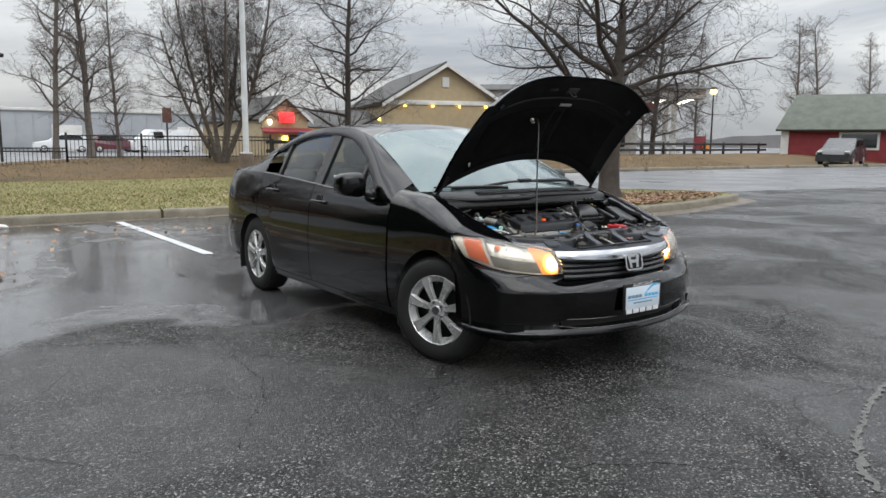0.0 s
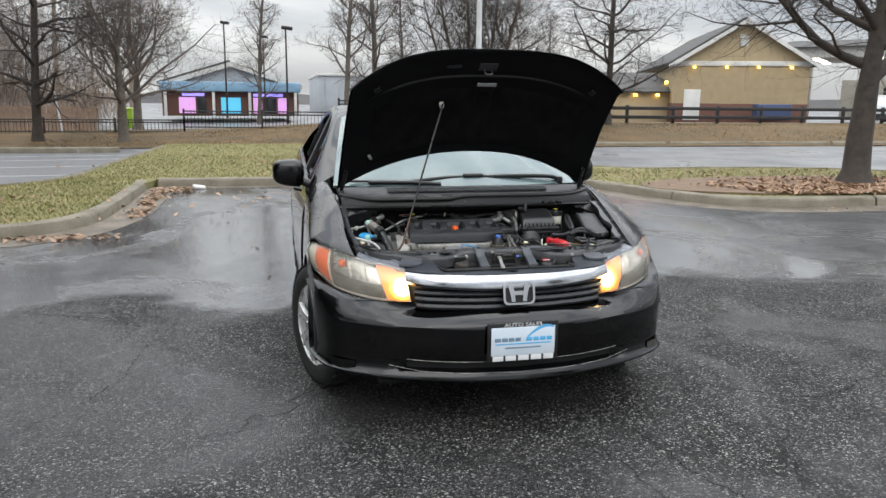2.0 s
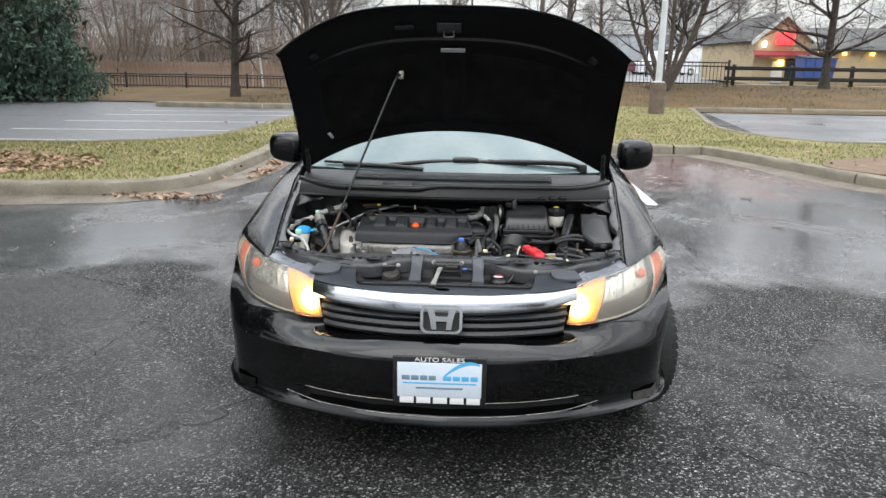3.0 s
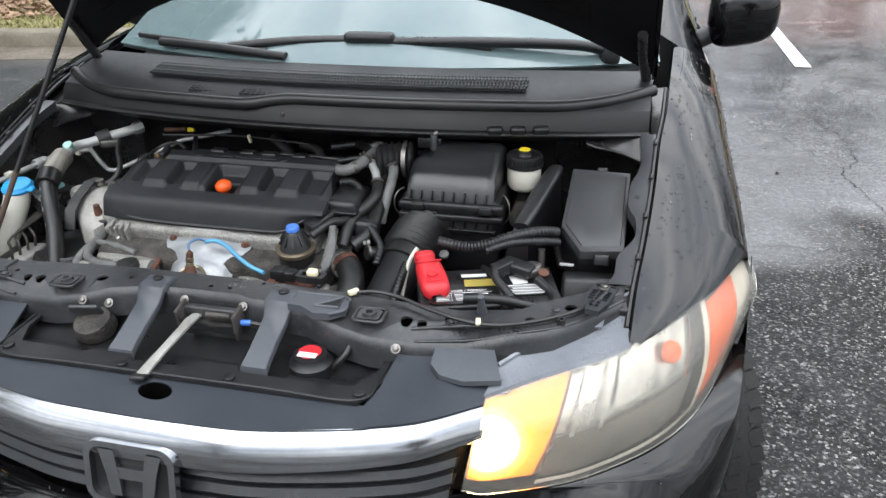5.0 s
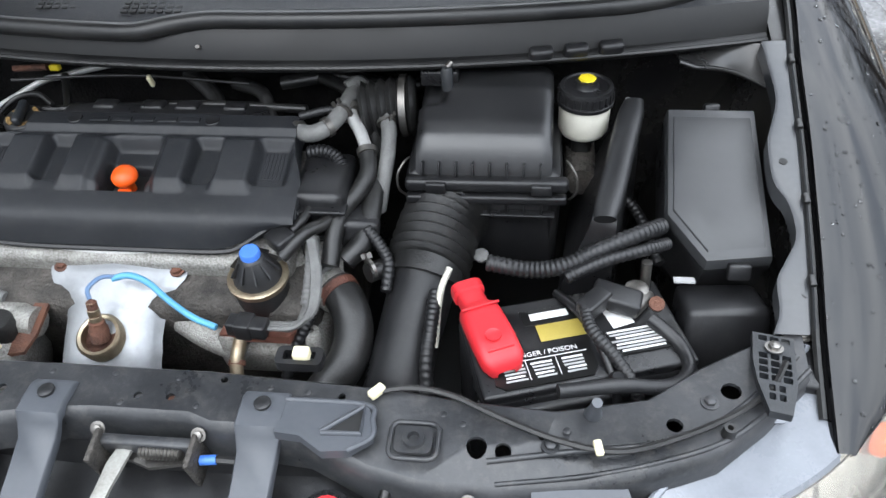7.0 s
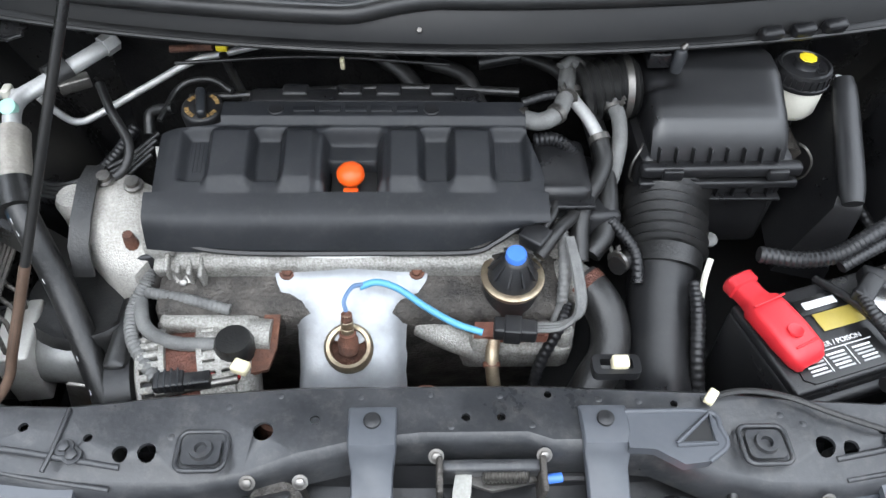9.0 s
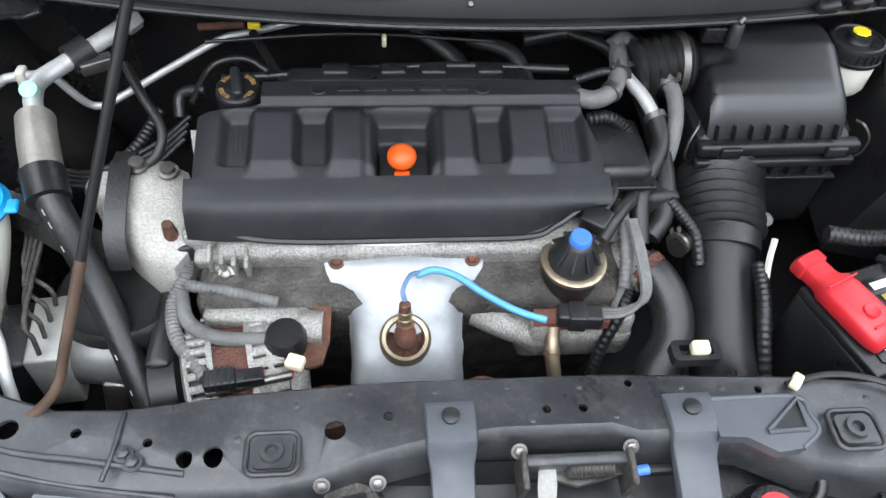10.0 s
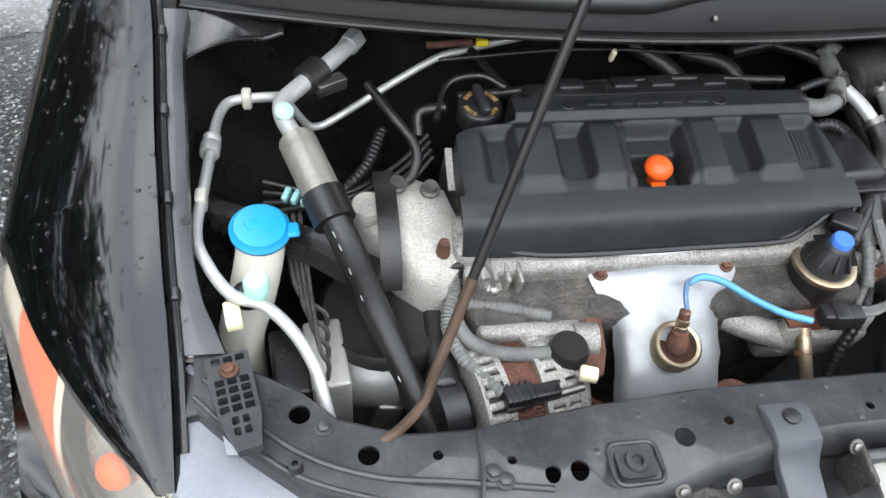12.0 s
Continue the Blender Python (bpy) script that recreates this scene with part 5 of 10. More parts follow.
for y, z, w in ((0.290, 0.746, 0.008), (0.272, 0.746, 0.009), (0.25, 0.742, 0.0075), (0.20, 0.732, 0.007), (0.165, 0.724, 0.0085), (0.150, 0.720, 0.0095)):
    x = -0.018 - 0.05 * (0.29 - y) / 0.14 * 0.4
    rows.append([(x - w, y, z - 0.004), (x - w, y, z), (x, y, z + 0.0015), (x + w, y, z), (x + w, y, z - 0.004)])
part("release_lever", loft(rows), mat("pale_lever", (0.40, 0.40, 0.37), (0.22, 0.21, 0.19), 25, 0.4, 0.55, metal=0.3), latch, "pale metal release lever")
part("lever_pad", rbox((0.024, 0.022, 0.008), (-0.039, 0.148, 0.718), (-16, 0, 8), 0.003), PLASTIC, latch)
part("latch_cable", tube([(0.065, 0.285, 0.742), (0.08, 0.286, 0.742), (0.1, 0.287, 0.74)], 0.004, 10, 6), RUBBER, latch)
part("cable_sleeve", tube([(0.062, 0.284, 0.742), (0.078, 0.286, 0.742)], 0.0052, 6, 8), BLUEDOT, latch)
part("horn", turned([(0.03, 0), (0.035, 0.008), (0.03, 0.03), (0, 0.034)], pose(-0.20, 0.27, 0.70, 20, 0, 0), None, 18), GRIME, car)
part("horn_bracket", rbox((0.05, 0.008, 0.045), (-0.21, 0.268, 0.738), (35, 0, 12), 0.003), CORE, car)
cap = part("radiator_cap", turned([(0.034, -0.02), (0.034, 0.0), (0.028, 0.004), (0.026, 0.014), (0, 0.016)], pose(0.195, 0.245, 0.714), None, 24), PLASTIC, car, "black radiator cap with a red and white label")
part("cap_label", turned([(0.018, 0), (0.018, 0.001), (0, 0.001)], pose(0.195, 0.245, 0.7302), None, 24), RED, cap)
part("cap_stripe", rbox((0.03, 0.012, 0.001), (0.195, 0.235, 0.7318), (0, 0, 0), 0), WHITE, cap)
part("filler_neck", rod((0.195, 0.245, 0.64), (0.195, 0.245, 0.70), 0.03), PLASTIC, cap)
part("overflow_hose", tube([(0.225, 0.25, 0.70), (0.245, 0.262, 0.72), (0.25, 0.285, 0.735)], 0.006, 10, 8), RUBBER, cap)

# smooth cover between grille and core support
def cover_back(x):
    return max(0.162 + 0.131 * bump_box(abs(x), 0.325, 9, 0.03), grille_y(x) + 0.03)


def cover_lift(x, y):
    side_ = bump_box(abs(x), 0.325, 9, 0.03)
    return 0.7125 + 0.030 * side_ * max(0.0, min(1.0, (y - grille_y(x)) / 0.18)) - 0.002 * (1 - side_)


slot = [(-0.004 + 0.028 * math.cos(a) - 0.006 * math.sin(a), 0.131 + 0.020 * math.sin(a)) for a in [2 * math.pi * i / 20 for i in range(20)]]
fine_x = [-0.475 + 0.95 * i / 80 for i in range(81)]
outline = [(x, grille_y(x) + 0.0175) for x in fine_x] + [(x, cover_back(x)) for x in reversed(fine_x)]
grille_cover = part("grille_cover", plate(outline, [slot], 0.004, cover_lift), mat("satin_cover_plastic", (0.026, 0.030, 0.038), (0.038, 0.043, 0.052), 8, 0.42, 0.54, bump=0.08, bscale=900, spec=0.4), car, "smooth dark grey cover behind the chrome bar")
# the slot's deep shade is put into the black of its walls and floor
VOID = mat("unlit_hollow_black", (0.002, 0.002, 0.002), (0.004, 0.004, 0.004), 20, 0.8, 0.95, spec=0.02)
part("slot_wall", loft([[(x, y, 0.709) for x, y in slot + slot[:1]], [(x, y, 0.59) for x, y in slot + slot[:1]]]), VOID, grille_cover)
part("slot_floor", rbox((0.09, 0.06, 0.004), (0, 0.131, 0.585), (0, 0, 0), 0.001), VOID, grille_cover)
bm = plate([(-0.325, 0.300), (-0.312, 0.300), (-0.305, 0.235), (-0.285, 0.196), (-0.17, 0.190), (-0.15, 0.202), (-0.09, 0.202), (-0.075, 0.186), (0.02, 0.186), (0.035, 0.205), (0.09, 0.205), (0.105, 0.190), (0.28, 0.192), (0.306, 0.235), (0.312, 0.300), (0.327, 0.300), (0.322, 0.215), (0.300, 0.158), (-0.300, 0.156), (-0.322, 0.215)], thick=0.006, lift=lambda x, y: 0.7175)
part("cover_flange", bm, PLASTIC, grille_cover, "black moulded rim of the grille cover")
part("flange_bead", tube([(-0.318, 0.295, 0.718), (-0.315, 0.22, 0.718), (-0.296, 0.161, 0.718), (-0.15, 0.160, 0.718), (0.15, 0.162, 0.718), (0.296, 0.163, 0.718), (0.316, 0.22, 0.718), (0.320, 0.295, 0.718)], 0.0022, 60, 6), PLASTIC, grille_cover)
for s in (-1, 1):
    bm = plate([(s * 0.387, 0.305), (s * 0.462, 0.297), (s * 0.474, 0.285), (s * 0.495, 0.226), (s * 0.44, 0.216), (s * 0.405, 0.222), (s * 0.388, 0.24)], thick=0.008, lift=lambda x, y: 0.757 - (0.30 - y) * 0.27)
    part("end_pad", bm, strap, grille_cover, "slate grey pad at the end of the grille cover")
    part("push_pin", turned([(0.009, 0), (0.009, 0.003), (0.007, 0.004), (0, 0.0035)], pose(s * 0.365, 0.285, 0.742), None, 16), PLASTIC, grille_cover)
    part("corner_filler", plate([(s * 0.33, 0.30), (s * 0.47, 0.30), (s * 0.56, 0.37), (s * 0.64, 0.42), (s * 0.60, 0.33), (s * 0.50, 0.24), (s * 0.36, 0.20)], thick=0.004, lift=lambda x, y: 0.705), DARK, car)

# engine: block, head and cover
part("engine_block", rbox((0.50, 0.26, 0.3), (-0.13, 0.66, 0.60), (12, 0, 0), 0.02), GRIME, car, "grimy engine block")
part("cylinder_head", rbox((0.44, 0.20, 0.09), (-0.135, 0.655, 0.735), (12, 0, 0), 0.012), ALU, car, "rough cast aluminium cylinder head")
for x, y, z in ((-0.345, 0.552, 0.722), (-0.285, 0.548, 0.706), (-0.02, 0.552, 0.715), (0.085, 0.545, 0.70)):
    boss = part("head_boss", turned([(0.016, -0.03), (0.015, 0.004), (0.012, 0.008), (0, 0.008)], pose(x, y, z, 38, 0, 0), None, 16), ALU, car)
    bolt((0, 0, 0), 0.006, boss, STEEL, m=pose(x, y, z, 38, 0, 0) @ pose(0, 0, 0.008))
for k in range(4):
    part("case_rib", rbox((0.006, 0.03, 0.12), (-0.362 + 0.014 * k, 0.572 - 0.003 * k, 0.70), (14, 0, 3), 0.0025), ALU, car)
part("alternator_bracket", plate([(-0.262, 0.440), (-0.236, 0.446), (-0.228, 0.47), (-0.226, 0.515), (-0.240, 0.525), (-0.250, 0.49)], thick=0.005, lift=lambda x, y: 0.69 + (y - 0.44) * 0.35), RUST, car)
part("head_flange", rbox((0.2, 0.02, 0.03), (-0.28, 0.565, 0.735), (20, 0, 0), 0.005), ALU, car)
part("front_casting", loft([[(x, y - 0.012 * math.sin(x * 31), z + 0.006 * math.sin(x * 47)) for x in [-0.36 + 0.135 * i / 8 for i in range(9)]] for y, z in ((0.595, 0.752), (0.568, 0.735), (0.55, 0.70), (0.545, 0.66), (0.52, 0.62))]), ALU, car)
part("front_casting", loft([[(x, y - 0.010 * math.sin(x * 37), z + 0.005 * math.sin(x * 41)) for x in [-0.055 + 0.2 * i / 12 for i in range(13)]] for y, z in ((0.60, 0.752), (0.572, 0.738), (0.556, 0.70), (0.548, 0.66), (0.53, 0.60))]), ALU, car)
part("cover_gasket_strip", tube([(-0.27, 0.562, 0.757), (-0.15, 0.561, 0.758), (0.0, 0.563, 0.757)], 0.004, 12, 6), PIPE, car)

COVER_TOP = [(0.585, 0.800), (0.592, 0.812), (0.600, 0.818), (0.614, 0.823), (0.64, 0.831), (0.686, 0.844), (0.700, 0.846), (0.704, 0.850), (0.708, 0.8545), (0.733, 0.857), (0.742, 0.850)]


def cover_z(x, y):
    z = lerp(COVER_TOP, y)
    ribs = max(bump_box(x, a, b, 0.012) for a, b in ((-0.314, -0.262), (-0.226, -0.174), (-0.108, -0.058), (-0.022, 0.028)))
    valley = bump_box(x, -0.345, 0.070, 0.014) * bump_box(y, 0.626, 0.692, 0.012)
    z -= 0.014 * valley * (1 - ribs)
    z += 0.0085 * ribs * bump_box(y, 0.614, 0.690, 0.018)
    z -= 0.034 * bump_box(x, -0.171, -0.113, 0.006) * bump_box(y, 0.611, 0.662, 0.007)
    z -= 0.007 * bump_box(x, -0.187, -0.098, 0.010) * bump_box(y, 0.604, 0.69, 0.010)
    z -= 0.008 * max(0, (abs(x + 0.143) - 0.205) / 0.03) ** 2
    return z


cover = part("engine_cover", moulded(lambda y: -0.376 + 0.072 * bump_box(y, 0.697, 9, 0.012), lambda y: 0.092 - 0.02 * bump_box(y, 0.66, 9, 0.08), spaced(0.588, 0.742, 110), cover_z, 0.035, 260), COVER, car, "matt dark grey plastic engine cover with four ribs")
rows = []
for y, z in ((0.6075, 0.8206), (0.602, 0.8190), (0.595, 0.8166), (0.588, 0.8142), (0.581, 0.8116), (0.575, 0.8080), (0.570, 0.8010), (0.567, 0.7920), (0.563, 0.7800), (0.560, 0.768), (0.566, 0.762)):
    row = []
    for i in range(41):
        x = -0.377 + 0.47 * i / 40
        t = max(0, (x + 0.01) / 0.10)
        row.append((x * (1 + 0.0) - (0.006 if i == 0 else 0), y + 0.022 * min(1, t) * max(0, 0.806 - z) / 0.036 + (0.006 * max(0, (-0.33 - x) / 0.05) ** 2 if z < 0.815 else 0), z + max(0, 0.806 - z) * 0.70 * min(1.0, t)))
    rows.append(row)
part("cover_front", loft(rows, thick=0.003), COVER, cover)
part("cover_lip", tube([(-0.372, 0.590, 0.785), (-0.34, 0.568, 0.775), (-0.27, 0.558, 0.769), (-0.1, 0.5575, 0.768), (0.0, 0.558, 0.769), (0.03, 0.565, 0.778), (0.06, 0.578, 0.793), (0.093, 0.60, 0.80)], 0.0035, 40, 6), PLASTIC, cover)
for i in range(5):
    part("embossed_bar", rbox((0.026, 0.010, 0.002), (-0.203 + 0.032 * i, 0.7195, 0.8562), (3, 0, 0), 0.0008), COVER, cover)
for x in (-0.238, -0.045):
    part("cover_nut", turned([(0.010, 0), (0.009, 0.0015), (0.006, 0.001), (0, 0.0005)], pose(x, 0.719, 0.8556, 3, 0, 0), None, 16), PLASTIC, cover)
for x0, x1 in ((-0.340, -0.318), (0.034, 0.066)):
    for i in range(int((x1 - x0) / 0.005)):
        part("grip_rib", rbox((0.002, 0.042, 0.002), (x0 + 0.005 * i, 0.664, 0.8235), (16, 0, 0), 0), COVER, cover)
part("dipstick", turned([(0.006, -0.03), (0.006, -0.006), (0.012, -0.002), (0.0168, 0.004), (0.0168, 0.010), (0.012, 0.016), (0.004, 0.019), (0, 0.019)], pose(-0.143, 0.638, 0.816, 14, 0, 0), None, 26), ORANGE, cover, "bright orange round dipstick handle")
part("dipstick_tab", rbox((0.018, 0.018, 0.006), (-0.143, 0.619, 0.805), (20, 0, 0), 0.002), ORANGE, cover)
part("pocket_floor", rbox((0.06, 0.06, 0.004), (-0.139, 0.65, 0.797), (14, 0, 0), 0.001), DARK, cover)
GOLDPRINT = mat("gold_print", (0.30, 0.19, 0.07), (0.16, 0.10, 0.04), 140, 0.5)
oil = part("oil_cap", turned([(0.027, -0.02), (0.028, 0.0), (0.0265, 0.006), (0.024, 0.008), (0, 0.008)], pose(-0.337, 0.747, 0.832, 8, 0, 0), None, 26), PLASTIC, car, "black oil filler cap with faded yellow print")
part("cap_grip", rbox((0.012, 0.046, 0.014), (-0.337, 0.745, 0.846), (8, 0, 10), 0.004), GREY, oil)
for a in range(0, 360, 15):
    if a % 90 not in (75, 0):
        q = pose(-0.337, 0.747, 0.832, 8, 0, 0) @ pose(0, 0, 0, 0, 0, a) @ pose(0.0195, 0, 0.0086)
        bm = rbox((0.0055, 0.004, 0.0008), (0, 0, 0), (0, 0, 0), 0)
        bm.transform(q)
        part("print_bar", bm, GOLDPRINT, oil)

# rear of the engine: rails, wires and hoses in the shade
for pts, r, m in (([(-0.38, 0.81, 0.860), (-0.2, 0.818, 0.866), (-0.02, 0.81, 0.860)], 0.0025, RUBBER), ([(-0.36, 0.775, 0.83), (-0.1, 0.785, 0.84), (0.07, 0.77, 0.845)], 0.006, RUBBER), ([(-0.05, 0.83, 0.85), (0.0, 0.80, 0.85), (0.02, 0.76, 0.83)], 0.010, RUBBER), ([(0.08, 0.83, 0.86), (0.12, 0.80, 0.86), (0.14, 0.77, 0.85)], 0.009, RUBBER), ([(-0.12, 0.84, 0.86), (-0.07, 0.80, 0.84), (-0.06, 0.76, 0.82)], 0.012, RUBBER), ([(-0.33, 0.86, 0.84), (-0.3, 0.80, 0.83), (-0.28, 0.76, 0.83)], 0.006, RUBBER)):
    part("rear_hose", tube(pts, r, 20, 8), m, car)
part("yellow_tag", rbox((0.016, 0.009, 0.009), (-0.322, 0.835, 0.868), (0, 0, 0), 0.002), YELLOW, car)
part("rusty_stub", tube([(-0.392, 0.84, 0.862), (-0.334, 0.836, 0.868)], 0.005, 8, 8), RUST, car)
part("wire_clip", rbox((0.006, 0.008, 0.020), (-0.16, 0.80, 0.868), (20, 0, 0), 0.002), CREAM, car)
part("ignition_rail", rbox((0.30, 0.035, 0.03), (-0.13, 0.762, 0.832), (0, 0, 0), 0.008), PLASTIC, car)
for x in (-0.22, -0.15, -0.1, -0.03):
    part("coil_connector", rbox((0.034, 0.022, 0.02), (x, 0.770, 0.841), (0, 0, 0), 0.004), PLASTIC, car)

# exhaust heat shield with its sensor
HS = [[(-0.236, 0.566, 0.742), (-0.215, 0.568, 0.744), (-0.145, 0.570, 0.746), (-0.075, 0.568, 0.744), (-0.050, 0.566, 0.742)], [(-0.234, 0.545, 0.735), (-0.205, 0.548, 0.742), (-0.145, 0.551, 0.747), (-0.085, 0.548, 0.742), (-0.053, 0.545, 0.735)],
      [(-0.225, 0.528, 0.722), (-0.198, 0.530, 0.732), (-0.145, 0.533, 0.740), (-0.092, 0.530, 0.732), (-0.066, 0.527, 0.722)], [(-0.208, 0.505, 0.692), (-0.196, 0.508, 0.714), (-0.145, 0.510, 0.724), (-0.094, 0.507, 0.714), (-0.076, 0.504, 0.692)],
      [(-0.206, 0.475, 0.662), (-0.195, 0.480, 0.694), (-0.145, 0.484, 0.704), (-0.095, 0.480, 0.694), (-0.078, 0.474, 0.662)], [(-0.210, 0.43, 0.605), (-0.196, 0.432, 0.640), (-0.145, 0.434, 0.652), (-0.094, 0.432, 0.640), (-0.074, 0.43, 0.605)],
      [(-0.210, 0.40, 0.54), (-0.196, 0.40, 0.56), (-0.145, 0.40, 0.57), (-0.094, 0.40, 0.56), (-0.074, 0.40, 0.54)]]
cols = [crv(r, 16) for r in HS]
rows = [crv([c[i] for c in cols], 40) for i in range(17)]
for i, r in enumerate(rows):
    for p in r:
        k = abs(i - 8) / 8
        p += Vector((0.003 * (k ** 3) * noise.noise(p * 70) * 2, -0.6, 0.8)) * 0.0035 * (noise.noise(p * 26) + 0.5 * noise.noise(p * 60))
        p.x += 0.004 * k ** 4 * noise.noise(Vector((i // 9 * 9.0, p.y * 55, p.z * 20)))
shield = part("heat_shield", loft(rows, thick=0.0015), SHIELD, car, "pale pressed heat shield with rusty bolts")
for x in (-0.226, -0.058):
    bolt((0, 0, 0), 0.0065, shield, RUST, m=pose(x + (0.006 if x < -0.1 else -0.006), 0.552, 0.739, 15, 0, 0))
m = pose(-0.144, 0.470, 0.700, 22, 0, 0)
part("shield_collar", turned([(0.029, -0.012), (0.029, 0.004), (0.026, 0.007), (0.022, 0.006), (0.020, -0.008)], m, None, 26), BRASS, shield)
part("collar_hole", turned([(0.021, -0.004), (0, -0.004)], m, None, 20), RUST, shield)
o2 = part("oxygen_sensor", turned([(0.012, -0.004), (0.012, 0.012), (0.010, 0.014), (0.010, 0.022), (0.0065, 0.024), (0.0065, 0.050), (0.004, 0.052), (0, 0.056)], m @ pose(0, 0, 0, -36, 0, 0), None, 16), RUST, car, "rusty oxygen sensor with a blue-sleeved wire")
part("sensor_tip", turned([(0.0075, 0.024), (0.0075, 0.030), (0.006, 0.031), (0.0075, 0.033), (0.0075, 0.04), (0.006, 0.041), (0.0065, 0.05), (0, 0.055)], m @ pose(0, 0, 0, -36, 0, 0), None, 14), BRASS, o2)
part("sensor_wire", tube([(-0.144, 0.482, 0.754), (-0.146, 0.490, 0.764), (-0.138, 0.508, 0.765), (-0.127, 0.518, 0.758)], 0.0028, 14, 6), mat("blue_grey_wire", (0.12, 0.2, 0.34), None, rough=0.4), o2)
part("blue_sleeve", tube([(-0.130, 0.516, 0.756), (-0.110, 0.522, 0.757), (-0.085, 0.516, 0.752), (-0.055, 0.498, 0.742), (-0.02, 0.480, 0.733), (0.012, 0.470, 0.728)], 0.0042, 26, 8), LOOM, o2, "light blue wire sleeve")
part("connector", rbox((0.05, 0.022, 0.02), (0.05, 0.474, 0.728), (0, 0, -6), 0.003), PLASTIC, o2)
part("connector_ribs", rbox((0.02, 0.026, 0.024), (0.047, 0.474, 0.728), (0, 0, -6), 0.002), PLASTIC, o2)
for k in range(3):
    part("connector_wire", tube([(0.074, 0.473 + 0.004 * k, 0.727), (0.105, 0.477 + 0.003 * k, 0.727), (0.123 + 0.003 * k, 0.490, 0.742), (0.122 + 0.004 * k, 0.528, 0.762), (0.113 + 0.003 * k, 0.563, 0.79)], 0.0035, 24, 6), LOOMGREY, o2)
part("exhaust_stub", turned([(0.032, -0.05), (0.034, 0), (0.03, 0.02), (0.0, 0.02)], pose(-0.235, 0.445, 0.58), None, 18), RUST, car)
part("exhaust_stub", turned([(0.03, -0.05), (0.032, 0), (0.028, 0.02), (0.0, 0.02)], pose(-0.052, 0.44, 0.60), None, 18), RUST, car)
part("exhaust_pipe", tube([(-0.06, 0.52, 0.68), (-0.02, 0.50, 0.675), (0.03, 0.49, 0.66)], 0.017, 14, 12), ALU, car)
part("coolant_pipe", tube([(0.028, 0.487, 0.69), (0.026, 0.462, 0.67), (0.03, 0.440, 0.64), (0.028, 0.42, 0.60)], 0.0085, 18, 10), BRASS, car)
part("pipe_ring", turned([(0.0105, 0), (0.0105, 0.006), (0.009, 0.007)], pose(0.026, 0.462, 0.668, -60, 0, 0), None, 12), RUST, car)

# recirculation valve with a blue cap
egr_m = pose(0.050, 0.540, 0.700, 6, 0, 0)
egr = part("exhaust_valve", turned([(0.0335, -0.01), (0.0335, 0.045), (0.036, 0.047)], egr_m, None, 26), PLASTIC, car, "black round valve with a blue cap on a rusty flange")
part("valve_ring", turned([(0.036, 0.046), (0.038, 0.050), (0.038, 0.055), (0.034, 0.057), (0.030, 0.056)], egr_m, None, 26), BRASS, egr)
part("valve_cone", turned([(0.031, 0.054), (0.028, 0.062), (0.016, 0.088), (0.012, 0.092), (0, 0.092)], egr_m, None, 20), PLASTIC, egr)
for a in range(0, 360, 36):
    bm = rbox((0.022, 0.002, 0.008), (0.021, 0, 0.076), (0, 52, 0), 0)
    bm.transform(egr_m @ pose(0, 0, 0, 0, 0, a))
    part("cone_rib", bm, PLASTIC, egr)
part("blue_cap", turned([(0.0125, 0.09), (0.0125, 0.098), (0.011, 0.100), (0, 0.100)], egr_m, None, 18), BLUEDOT, egr, "blue cap")
part("valve_flange", plate([(0.004, 0.484), (0.092, 0.484), (0.104, 0.505), (0.09, 0.56), (0.06, 0.575), (0.012, 0.56)], thick=0.012, lift=lambda x, y: 0.700), mat("red_brown_flange", (0.20, 0.075, 0.05), (0.12, 0.05, 0.035), 45, 0.6, 0.8, bump=0.3, bscale=250), egr)
bolt((0.088, 0.502, 0.700), 0.007, egr, STEEL)
part("valve_housing", rbox((0.14, 0.13, 0.06), (0.06, 0.55, 0.655), (10, 0, 0), 0.014), ALU, egr)
for x, y in ((0.012, 0.49), (0.115, 0.50), (0.02, 0.585), (0.12, 0.58)):
    part("housing_lug", turned([(0.013, -0.04), (0.013, 0.0), (0.010, 0.004), (0.004, 0.004), (0.003, -0.004), (0, -0.004)], pose(x, y, 0.692), None, 14), ALU, egr)
part("valve_connector", rbox((0.032, 0.028, 0.022), (0.077, 0.567, 0.785), (10, 0, -38), 0.003), PLASTIC, egr)
part("valve_lead", tube([(0.088, 0.578, 0.79), (0.10, 0.595, 0.797), (0.105, 0.62, 0.80)], 0.006, 10, 8), RUBBER, egr)

